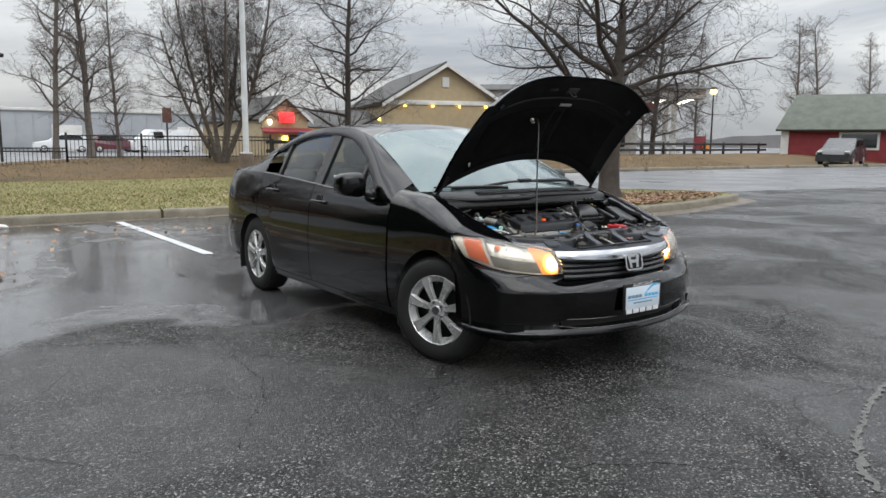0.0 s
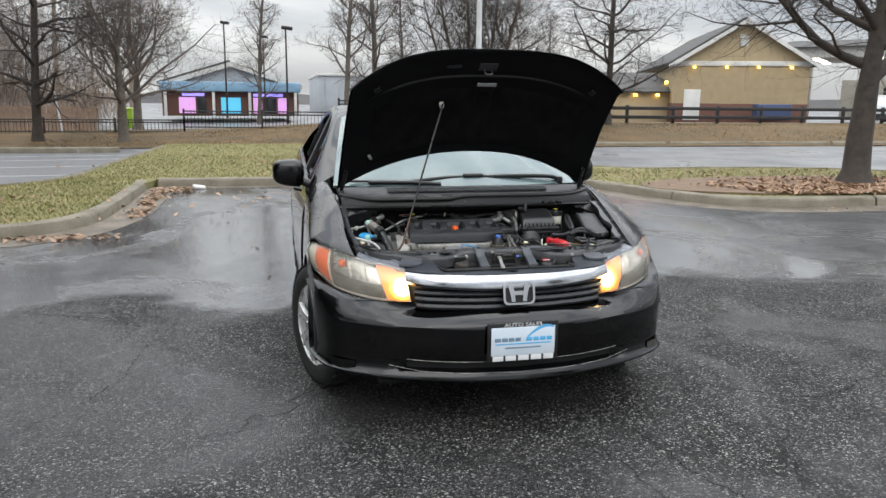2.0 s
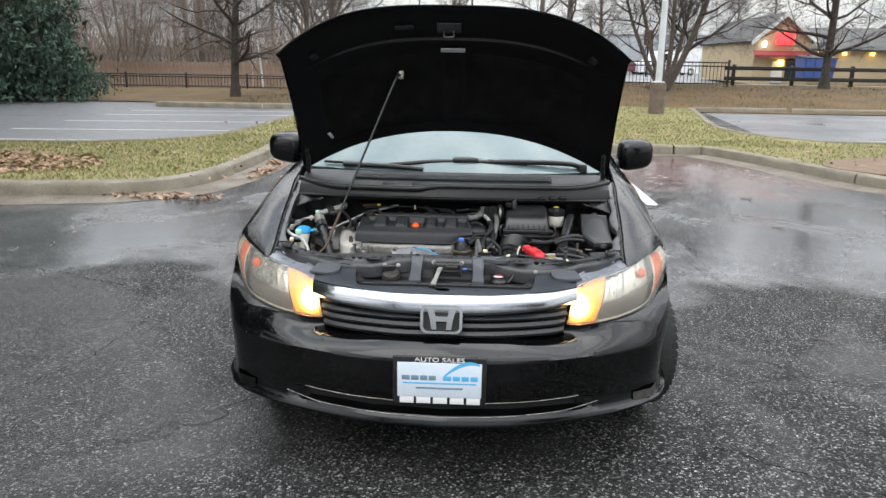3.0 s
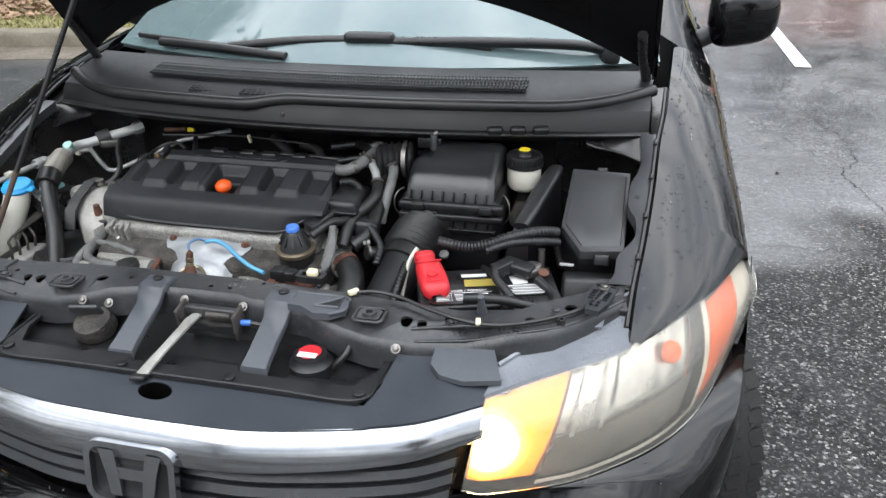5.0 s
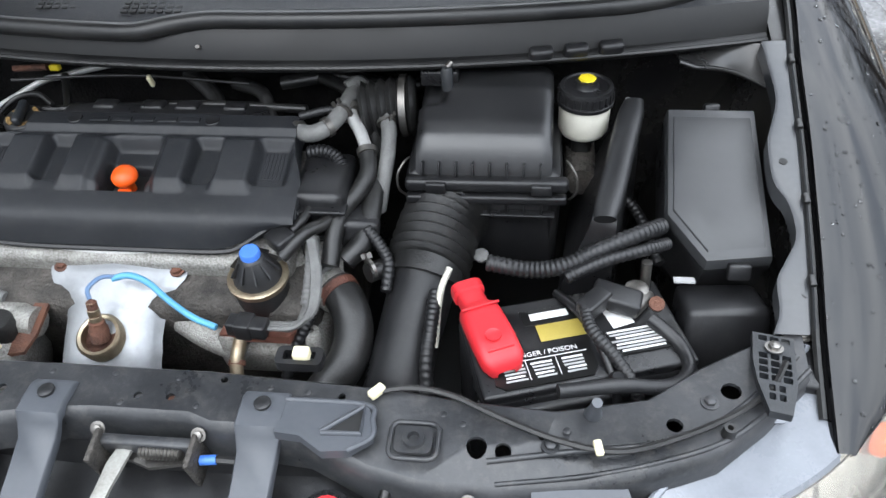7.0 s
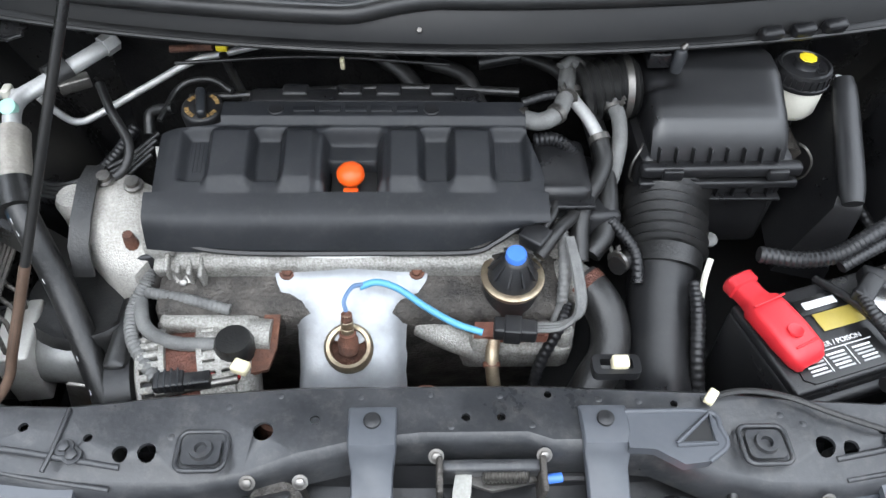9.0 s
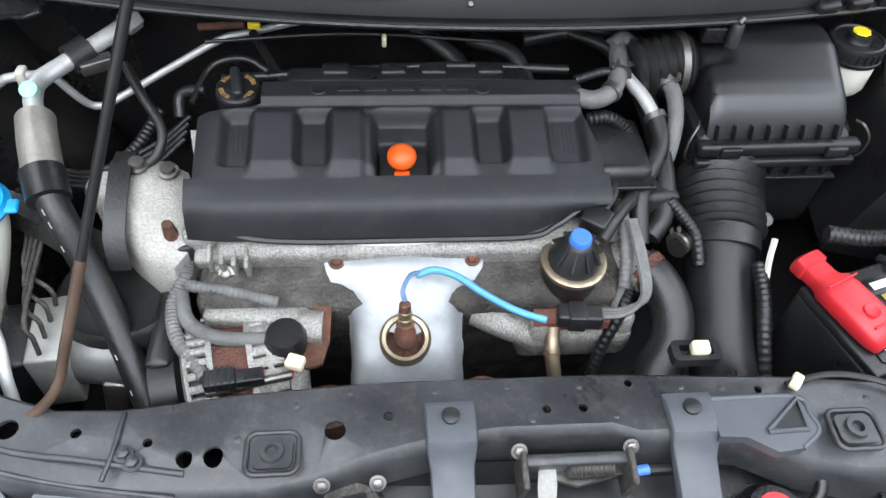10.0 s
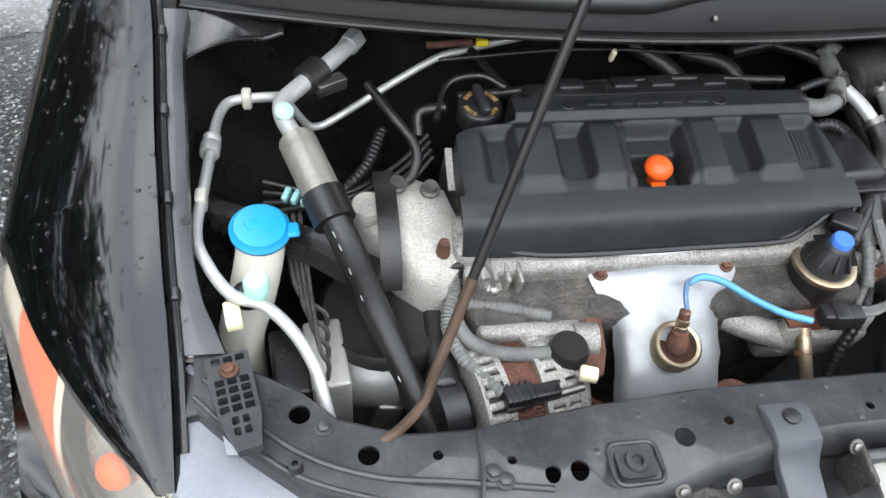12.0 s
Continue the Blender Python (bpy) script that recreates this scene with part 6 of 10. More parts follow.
# hoses and plumbing between engine and air box
for pts, r, m, ribs in (([(0.066, 0.722, 0.842), (0.09, 0.708, 0.846), (0.112, 0.716, 0.852), (0.126, 0.745, 0.858), (0.134, 0.79, 0.862)], 0.0115, LOOMGREY, 0),
                        ([(0.138, 0.80, 0.865), (0.132, 0.785, 0.862), (0.136, 0.752, 0.852), (0.154, 0.72, 0.842), (0.166, 0.694, 0.83)], 0.0085, PIPE, 0),
                        ([(0.167, 0.692, 0.828), (0.170, 0.668, 0.815), (0.160, 0.645, 0.802), (0.143, 0.622, 0.79), (0.136, 0.595, 0.775), (0.134, 0.56, 0.75)], 0.0115, RUBBER, 0),
                        ([(0.085, 0.700, 0.822), (0.108, 0.698, 0.826), (0.126, 0.690, 0.82), (0.138, 0.678, 0.81)], 0.0095, PLASTIC, 12),
                        ([(0.15, 0.79, 0.85), (0.172, 0.72, 0.81), (0.176, 0.65, 0.785), (0.170, 0.60, 0.76), (0.150, 0.575, 0.745)], 0.014, RUBBER, 0),
                        ([(0.108, 0.59, 0.79), (0.112, 0.57, 0.775), (0.113, 0.54, 0.75), (0.110, 0.515, 0.725)], 0.0075, LOOMGREY, 16),
                        ([(0.118, 0.52, 0.72), (0.108, 0.497, 0.70), (0.088, 0.475, 0.66), (0.08, 0.46, 0.62)], 0.008, PLASTIC, 18),
                        ([(0.07, 0.735, 0.855), (0.11, 0.745, 0.86), (0.13, 0.738, 0.856)], 0.006, PLASTIC, 10)):
    part("engine_hose", tube(pts, r, None, 10, ribs), m, car)
for x, y, z, d in ((0.112, 0.716, 0.852, (1, 1, 0.2)), (0.070, 0.720, 0.843, (1, -0.4, 0.1)), (0.166, 0.694, 0.83, (0.3, -1, -0.5)), (0.138, 0.757, 0.853, (0.4, -1, -0.4))):
    c = Vector((x, y, z))
    part("hose_clamp", turned([(0.0125, -0.004), (0.0135, -0.004), (0.0135, 0.004), (0.0125, 0.004)], along(c, c + Vector(d)), None, 14), STEEL, car)
part("breather", tube([(0.125, 0.79, 0.868), (0.14, 0.80, 0.872), (0.155, 0.785, 0.866), (0.158, 0.765, 0.855)], 0.009, 14, 10), LOOMGREY, car)
part("throttle_body", rbox((0.07, 0.1, 0.09), (0.115, 0.66, 0.775), (0, 0, 0), 0.012), PLASTIC, car)
for z in (0.80, 0.78, 0.76):
    part("throttle_rib", rbox((0.074, 0.02, 0.006), (0.115, 0.61, z), (0, 0, 0), 0.002), PLASTIC, car)
part("wiring_block", rbox((0.05, 0.12, 0.05), (0.155, 0.66, 0.76), (0, 10, 10), 0.01), PLASTIC, car)
part("thermostat", turned([(0.026, -0.03), (0.026, 0.01), (0.022, 0.02), (0.0, 0.02)], along((0.135, 0.552, 0.715), (0.15, 0.53, 0.72)), None, 16), ALU, car)
part("radiator_hose", tube([(0.138, 0.552, 0.722), (0.158, 0.53, 0.715), (0.170, 0.50, 0.700), (0.166, 0.468, 0.682), (0.145, 0.44, 0.664), (0.125, 0.41, 0.65)], 0.0245, 30, 16), RUBBER, car, "thick black radiator hose")
part("hose_clamp", turned([(0.0255, -0.006), (0.0268, -0.006), (0.0268, 0.006), (0.0255, 0.006)], along((0.145, 0.545, 0.719), (0.16, 0.528, 0.714)), None, 18), COPPER, car)
part("clip_bracket", plate(rounded(0.118, 0.168, 0.378, 0.402, 0.006), [rounded(0.126, 0.160, 0.384, 0.396, 0.002)], 0.012, lambda x, y: 0.783), PLASTIC, car)
part("white_clip", rbox((0.018, 0.014, 0.014), (0.146, 0.390, 0.785), (8, 0, 0), 0.003), CREAM, car)

for pts, r, m, ribs in (([(0.165, 0.773, 0.86), (0.189, 0.731, 0.85), (0.193, 0.698, 0.83), (0.188, 0.674, 0.80), (0.18, 0.66, 0.76)], 0.010, LOOMGREY, 0),
                        ([(0.181, 0.56, 0.74), (0.208, 0.587, 0.735), (0.218, 0.63, 0.73), (0.214, 0.70, 0.715)], 0.0125, RUBBER, 0),
                        ([(0.175, 0.606, 0.775), (0.192, 0.591, 0.762), (0.206, 0.572, 0.748), (0.206, 0.54, 0.73)], 0.008, PLASTIC, 14),
                        ([(0.080, 0.545, 0.775), (0.106, 0.576, 0.79), (0.125, 0.600, 0.787), (0.145, 0.645, 0.79)], 0.0085, RUBBER, 0),
                        ([(0.120, 0.56, 0.735), (0.135, 0.58, 0.745), (0.14, 0.62, 0.75), (0.15, 0.66, 0.74)], 0.006, LOOMGREY, 12),
                        ([(0.10, 0.50, 0.70), (0.115, 0.53, 0.735), (0.118, 0.555, 0.76), (0.112, 0.59, 0.77)], 0.005, LOOMGREY, 0),
                        ([(-0.471, 0.777, 0.85), (-0.448, 0.734, 0.84), (-0.422, 0.695, 0.82), (-0.428, 0.668, 0.80), (-0.455, 0.652, 0.79)], 0.006, RUBBER, 0),
                        ([(-0.412, 0.739, 0.80), (-0.409, 0.758, 0.82), (-0.377, 0.754, 0.83)], 0.007, RUBBER, 0),
                        ([(-0.392, 0.735, 0.825), (-0.372, 0.784, 0.842), (-0.332, 0.786, 0.852), (-0.302, 0.770, 0.845)], 0.004, RUBBER, 0),
                        ([(-0.58, 0.70, 0.72), (-0.53, 0.70, 0.73), (-0.48, 0.735, 0.75), (-0.45, 0.79, 0.77)], 0.009, PLASTIC, 30),
                        ([(0.02, 0.83, 0.85), (0.10, 0.835, 0.86), (0.18, 0.83, 0.85), (0.27, 0.86, 0.84)], 0.010, RUBBER, 0),
                        ([(0.42, 0.83, 0.78), (0.47, 0.75, 0.76), (0.52, 0.70, 0.74), (0.545, 0.62, 0.72)], 0.008, PLASTIC, 30)):
    part("engine_hose", tube(pts, r, None, 10, ribs), m, car)
for x, y, z, d, r in ((0.187, 0.733, 0.85, (0.3, -1, -0.5), 0.0115), (0.184, 0.566, 0.742, (1, 0.8, 0), 0.014), (0.128, 0.742, 0.857, (0.3, 1, 0), 0.0125)):
    c = Vector((x, y, z))
    m = along(c, c + Vector(d))
    clip = part("spring_clip", turned([(r, -0.0022), (r + 0.0012, -0.0022), (r + 0.0012, 0.0022), (r, 0.0022)], m, None, 16), STEEL, car)
    for k in (-1, 1):
        b = rbox((0.007, 0.002, 0.006), (r + 0.004, k * 0.0028, k * 0.003), (0, 0, 0), 0)
        b.transform(m @ pose(0, 0, 0, 0, 0, 60))
        part("clip_ear", b, STEEL, clip)

# air box


def lid_z(x, y):
    z = lerp([(0.672, 0.806), (0.678, 0.826), (0.686, 0.843), (0.698, 0.856), (0.715, 0.866), (0.765, 0.888), (0.80, 0.890), (0.83, 0.882)], y)
    e = max(0.0, abs(x - 0.317) - 0.066) / 0.022
    return z - 0.012 * e ** 3 - 0.018 * bump_box(x, 0.0, 0.262, 0.02) * bump_box(y, 0.745, 9, 0.02)


airbox = part("air_box", moulded(lambda y: 0.231, lambda y: 0.404, spaced(0.672, 0.83, 36), lid_z, 0.06, 40), mat("satin_black_lid", (0.009, 0.009, 0.010), (0.016, 0.016, 0.017), 11, 0.27, 0.40, bump=0.1, bscale=900, spec=0.75), car, "black plastic air filter box")
part("box_body", rbox((0.195, 0.16, 0.16), (0.318, 0.755, 0.735), (0, 0, 0), 0.012, taper=1.04), PLASTIC, airbox)
part("box_lip", rbox((0.208, 0.018, 0.018), (0.322, 0.668, 0.803), (0, 0, 1), 0.005), PLASTIC, airbox)
part("box_lip", rbox((0.206, 0.014, 0.012), (0.322, 0.664, 0.783), (0, 0, 1), 0.003), PLASTIC, airbox)
for i in range(8):
    part("lid_fin", rbox((0.0028, 0.012, 0.018), (0.240 + 0.0215 * i, 0.672, 0.822), (-20, 0, 0), 0.001), PLASTIC, airbox)
    part("body_fin", rbox((0.0028, 0.014, 0.024), (0.236 + 0.0225 * i, 0.668, 0.772), (0, 0, 0), 0.001), PLASTIC, airbox)
part("body_ledge", rbox((0.15, 0.012, 0.004), (0.336, 0.664, 0.758), (0, 0, 0), 0.001), PLASTIC, airbox)
for x in (0.258, 0.392):
    part("lid_latch", rbox((0.026, 0.008, 0.015), (x, 0.657, 0.803), (0, 0, 0), 0.002), PLASTIC, airbox)
for s, x in ((-1, 0.216), (1, 0.428)):
    part("wire_clip", tube([(x, 0.676, 0.775), (x + s * 0.008, 0.670, 0.79), (x + s * 0.008, 0.670, 0.812), (x, 0.678, 0.826), (x - s * 0.006, 0.69, 0.826)], 0.0016, 20, 6), STEEL, airbox)
sensor = part("air_sensor", rbox((0.05, 0.03, 0.022), (0.255, 0.785, 0.893), (0, 0, 0), 0.003), PLASTIC, airbox)
part("sensor_barrel", turned([(0.008, -0.01), (0.008, 0.02), (0.006, 0.022), (0, 0.022)], pose(0.266, 0.765, 0.893), None, 14), GREY, airbox)
part("sensor_pin", rod((0.266, 0.765, 0.914), (0.272, 0.77, 0.918), 0.004), STEEL, airbox)
part("throttle_duct", tube([(0.150, 0.765, 0.845), (0.185, 0.770, 0.85), (0.222, 0.774, 0.852)], 0.041, seg=22, ribs=6, depth=0.16), RUBBER, car, "corrugated black throttle duct")
part("duct_clamp", turned([(0.040, -0.0045), (0.0418, -0.0045), (0.0418, 0.0045), (0.040, 0.0045)], along((0.206, 0.773, 0.852), (0.24, 0.775, 0.853)), None, 26), STEEL, car, "bright steel hose clamp")
duct = part("intake_duct", tube([(0.275, 0.69, 0.742), (0.262, 0.655, 0.740), (0.25, 0.59, 0.722)], 0.056, seg=26, ribs=10, depth=0.13), RUBBER, car, "wide ribbed black intake duct")
part("duct_lower", tube([(0.252, 0.605, 0.726), (0.245, 0.565, 0.708), (0.236, 0.51, 0.685), (0.226, 0.44, 0.662), (0.222, 0.38, 0.66)], 0.044, 24, 22, r2=0.036), PLASTIC, duct)
part("duct_cuff", tube([(0.252, 0.60, 0.724), (0.247, 0.575, 0.713)], 0.049, 6, 24), RUBBER, duct)
part("box_grommet", turned([(0.009, -0.004), (0.010, 0.003), (0.006, 0.006), (0, 0.006)], pose(0.318, 0.62, 0.722, 20, 0, 0), None, 16), LOOMGREY, car)

# brake reservoir
br = part("brake_reservoir", turned([(0.020, -0.008), (0.030, -0.002), (0.034, 0.006), (0.0345, 0.040), (0.0335, 0.046)], pose(0.447, 0.792, 0.808), None, 30), MILK, car, "milky brake fluid reservoir with a black cap")
part("reservoir_cap", turned([(0.0345, 0.042), (0.0375, 0.044), (0.038, 0.049), (0.0355, 0.0505), (0.0355, 0.064), (0.0345, 0.068), (0.031, 0.069), (0.029, 0.0665), (0.017, 0.067), (0.0155, 0.069), (0.015, 0.076), (0.0, 0.077)], pose(0.447, 0.792, 0.808), None, 34), PLASTIC, br)
for a in range(0, 360, 15):
    part("cap_ridge", rbox((0.003, 0.004, 0.013), (0.447 + 0.0358 * math.cos(radians(a)), 0.792 + 0.0358 * math.sin(radians(a)), 0.865), (0, 0, a), 0), PLASTIC, br)
part("yellow_label", turned([(0.0118, 0.0772), (0.0112, 0.0785), (0, 0.0785)], pose(0.447, 0.792, 0.808), None, 8), YELLOW, br, "yellow cap label")
part("reservoir_foot", rod((0.447, 0.792, 0.77), (0.447, 0.792, 0.81), 0.014), DARK, br)
part("master_cylinder", rod((0.447, 0.86, 0.76), (0.447, 0.74, 0.755), 0.022), GRIME, car)

# resonator beside the fuse box
bm = bmesh.new()
A = [(0.452, 0.612, 0.800), (0.482, 0.600, 0.800), (0.522, 0.785, 0.842), (0.497, 0.800, 0.846)]
low = [(0.420, 0.62, 0.66), (0.485, 0.60, 0.66), (0.53, 0.79, 0.68), (0.44, 0.80, 0.68)]
top_loop = [Vector(p) for p in A]
rows = [[Vector(p) for p in low], [Vector(p) - Vector((0, 0, 0.012)) for p in A], [p + (sum(top_loop, Vector()) / 4 - p) * 0.10 for p in top_loop], [p + (sum(top_loop, Vector()) / 4 - p) * 0.3 for p in top_loop]]
loft(rows, bm, close=True)
bm.faces.new([v for v in list(bm.verts)[-4:]])
resonator = part("resonator", bm, PLASTIC, car, "slanted black plastic resonator")
rows = []
for k in range(13):
    t = k / 12
    c = Vector((0.467, 0.603, 0.800)).lerp(Vector((0.511, 0.797, 0.845)), t)
    w = 0.0165 * (1 - 0.25 * abs(2 * t - 1) ** 6)
    rows.append([c + Vector((w * 1.08 * math.copysign(abs(math.cos(a)) ** 0.75, math.cos(a)), -0.2 * w * math.sin(a), w * 0.62 * math.sin(a) + 0.004)) for a in [2 * math.pi * i / 16 for i in range(16)]])
bm = loft(rows, close=True)
bmesh.ops.contextual_create(bm, geom=list(bm.verts)[:16])
part("resonator_beam", bm, mat("satin_beam_black", (0.014, 0.014, 0.015), (0.024, 0.024, 0.025), 14, 0.3, 0.42, bump=0.1, bscale=700), resonator, "rounded satin black top edge")
part("resonator_screw", turned([(0.006, 0), (0.005, 0.006), (0, 0.006)], pose(0.505, 0.80, 0.845), None, 12), PIPE, car)

# fuse box with its lid
FB = [(0.548, 0.747, 0.868), (0.655, 0.757, 0.862), (0.653, 0.562, 0.792), (0.580, 0.552, 0.790), (0.541, 0.612, 0.808)]
mid = sum((Vector(p) for p in FB), Vector()) / 5


def fuse_loop(k, dz):
    return [Vector(p) + (mid - Vector(p)) * k + Vector((0, -0.3, 1)).normalized() * dz for p in FB]


bm = loft([fuse_loop(0.02, -0.10), fuse_loop(0.0, -0.028), fuse_loop(-0.035, -0.028), fuse_loop(-0.035, -0.016)], close=True)
fuse = part("fuse_box", bm, PLASTIC, car, "black fuse box with a smooth lid and a cut corner")
bm = loft([fuse_loop(-0.03, -0.016), fuse_loop(-0.02, -0.004), fuse_loop(0.0, 0.0), fuse_loop(0.04, 0.001), fuse_loop(0.10, 0.001), fuse_loop(0.12, 0.003), fuse_loop(0.5, 0.0035)], close=True)
bm.faces.new(list(bm.verts)[-5:])
part("fuse_lid", bm, mat("lid_plastic", (0.035, 0.036, 0.038), (0.046, 0.047, 0.049), 6, 0.36, 0.46, bump=0.1, bscale=900), fuse)
part("lid_clip", rbox((0.026, 0.012, 0.02), (0.617, 0.549, 0.778), (-20, 0, 0), 0.003), PLASTIC, fuse)
part("lid_clip", rbox((0.02, 0.012, 0.016), (0.603, 0.758, 0.862), (-20, 0, 5), 0.003), PLASTIC, fuse)
part("side_tray", rbox((0.10, 0.075, 0.09), (0.60, 0.515, 0.715), (-18, 0, 4), 0.008, taper=0.92), PLASTIC, car)
part("tray_label", rbox((0.024, 0.010, 0.002), (0.558, 0.545, 0.765), (-10, 0, 0), 0), PRINT, car)

# battery
bt = pose(0.432, 0.463, 0, 0, 0, 17)
battery = part("battery", rbox((0.238, 0.128, 0.19), (0, 0, 0.648), (0, 0, 0), 0.006), PLASTIC, car, "black car battery with white and gold labels")
battery.matrix_basis = bt
part("battery_lid", rbox((0.236, 0.126, 0.014), (0, 0, 0.746), (0, 0, 0), 0.004), PLASTIC, battery)
part("battery_ledge", rbox((0.246, 0.03, 0.02), (0.0, -0.058, 0.722), (0, 0, 0), 0.005), PLASTIC, battery)
part("label_panel", plate([(-0.092, -0.058), (0.002, -0.058), (0.010, -0.048), (0.010, -0.012), (-0.098, -0.012), (-0.102, -0.05)], thick=0.002, lift=lambda x, y: 0.7555), LABEL, battery)
part("label_panel", plate([(0.03, -0.04), (0.112, -0.04), (0.112, -0.004), (0.03, -0.004)], thick=0.002, lift=lambda x, y: 0.7555), LABEL, battery)
words("lettering", "DANGER / POISON", 0.0085, pose(-0.042, -0.018, 0.7562), WHITE, battery, 0.0002, 0.075)
part("warning_mark", plate([(-0.091, -0.021), (-0.083, -0.021), (-0.087, -0.014)], thick=0.0008, lift=lambda x, y: 0.7565), WHITE, battery)
part("label_rule", rbox((0.098, 0.0008, 0.0006), (-0.045, -0.0245, 0.7562), (0, 0, 0), 0), WHITE, battery)
random.seed(5)
for k, x in enumerate((-0.088, -0.056, -0.022)):
    for j in range(5):
        part("fine_bar", rbox((0.020 + 0.004 * random.random(), 0.0022, 0.0005), (x + 0.008 + 0.002 * random.random(), -0.0305 - 0.0046 * j, 0.7562), (0, 0, 0), 0), PRINT if j % 3 else WHITE, battery)
for x in (-0.064, -0.031):
    part("label_rule", rbox((0.0007, 0.026, 0.0006), (x, -0.038, 0.7562), (0, 0, 0), 0), WHITE, battery)
for j in range(7):
    part("fine_bar", rbox((0.045 + 0.02 * random.random(), 0.0024, 0.0005), (0.066, -0.008 - 0.0046 * j, 0.7562), (0, 0, 0), 0), PRINT if j % 2 else WHITE, battery)
part("gold_label", rbox((0.062, 0.024, 0.001), (-0.008, 0.010, 0.7545), (0, 0, 0), 0.0003), GOLD, battery)
part("brand_panel", rbox((0.062, 0.022, 0.0012), (-0.02, 0.034, 0.7545), (0, 0, 0), 0.0003), LABEL, battery)
part("brand_bar", rbox((0.044, 0.010, 0.0008), (-0.02, 0.034, 0.7556), (0, 0, 0), 0.0003), WHITE, battery)
part("white_sticker", rbox((0.026, 0.030, 0.001), (0.055, 0.015, 0.7545), (0, 0, 8), 0.0003), WHITE, battery)
rows = []
for y, w, h in ((-0.047, 0.010, 0.010), (-0.045, 0.018, 0.020), (-0.036, 0.0235, 0.027), (-0.01, 0.0245, 0.030), (0.022, 0.0235, 0.031), (0.036, 0.0225, 0.030), (0.041, 0.017, 0.026), (0.048, 0.0155, 0.025), (0.062, 0.0155, 0.025), (0.064, 0.0185, 0.028), (0.076, 0.0185, 0.028), (0.080, 0.015, 0.022), (0.081, 0.008, 0.012)):
    ring_ = []
    for i in range(20):
        a = 2 * math.pi * i / 20
        ring_.append((w * math.copysign(abs(math.cos(a)) ** 0.55, math.cos(a)), y, h * 0.5 * math.copysign(abs(math.sin(a)) ** 0.6, math.sin(a)) + h * 0.5))
    rows.append(ring_)
bm = loft(rows, close=True)
bm.transform(pose(-0.094, 0.008, 0.754, 2, 0, 8))
red = part("terminal_cover", bm, RED, battery, "bright red plastic terminal cover")
for y, w in ((0.030, 0.044), (-0.030, 0.030)):
    b = rbox((w, 0.0025, 0.003), (0, y, 0.0315 if y > 0 else 0.0285), (0, 0, 0), 0.001)
    b.transform(pose(-0.094, 0.008, 0.754, 2, 0, 8))
    part("cover_ridge", b, RED, battery)
part("cover_ring", turned([(0.009, 0), (0.0085, 0.0015), (0.007, 0.0005), (0, 0.0005)], pose(-0.094, -0.006, 0.7845, 2, 0, 0), None, 16), RED, battery)
part("terminal_post", turned([(0.014, 0), (0.0135, 0.02), (0.010, 0.022), (0, 0.022)], pose(0.085, 0.038, 0.75), None, 16), STEEL, battery)
part("terminal_clamp", rbox((0.045, 0.028, 0.016), (0.078, 0.024, 0.764), (0, 10, 40), 0.005), STEEL, battery)
part("terminal_bolt", rod((0.102, 0.052, 0.75), (0.102, 0.056, 0.79), 0.006), STEEL, battery)
part("rusty_washer", turned([(0.009, 0), (0.009, 0.003), (0.004, 0.003)], pose(0.098, 0.012, 0.766, 20, 0, 0), None, 14), RUST, battery)
part("terminal_block", rbox((0.055, 0.03, 0.02), (0.056, 0.026, 0.772), (0, 8, -30), 0.004), PLASTIC, battery)
part("sensor_plug", rbox((0.038, 0.022, 0.022), (0.028, 0.022, 0.775), (0, -6, 30), 0.003), PLASTIC, battery)
part("hold_down", tube([(-0.0, 0.068, 0.752), (0.012, 0.02, 0.764), (0.018, -0.03, 0.764), (0.022, -0.066, 0.745), (0.024, -0.078, 0.72)], 0.0055, 24, 8), PLASTIC, battery)
part("hold_bolt", turned([(0.010, 0), (0.010, 0.008), (0.006, 0.012), (0, 0.012)], pose(0.022, -0.072, 0.752), None, 12), PLASTIC, battery)
part("battery_tray", rbox((0.27, 0.16, 0.02), (0, 0, 0.55), (0, 0, 0), 0.006), PLASTIC, battery)
for pts, r, ribs in (([(0.331, 0.530, 0.795), (0.378, 0.524, 0.792), (0.418, 0.524, 0.80), (0.456, 0.541, 0.81), (0.501, 0.568, 0.812), (0.535, 0.60, 0.80)], 0.0105, 34), ([(0.42, 0.51, 0.795), (0.46, 0.528, 0.805), (0.51, 0.556, 0.80), (0.54, 0.58, 0.79)], 0.008, 24),
                     ([(0.514, 0.482, 0.765), (0.543, 0.455, 0.755), (0.549, 0.422, 0.752), (0.523, 0.390, 0.765), (0.469, 0.374, 0.782), (0.411, 0.360, 0.786)], 0.0078, 0), ([(0.440, 0.492, 0.778), (0.447, 0.455, 0.775), (0.472, 0.425, 0.765), (0.494, 0.395, 0.745), (0.50, 0.38, 0.70)], 0.0075, 30),
                     ([(0.270, 0.53, 0.745), (0.268, 0.49, 0.73), (0.265, 0.45, 0.70), (0.27, 0.41, 0.65)], 0.009, 20)):
    part("battery_cable", tube(pts, r, 40, 10, ribs), PLASTIC, car, "ribbed black cable")
part("cable_strip", tube([(0.286, 0.545, 0.77), (0.276, 0.52, 0.75), (0.272, 0.48, 0.70)], 0.004, 10, 6), MILK, car)
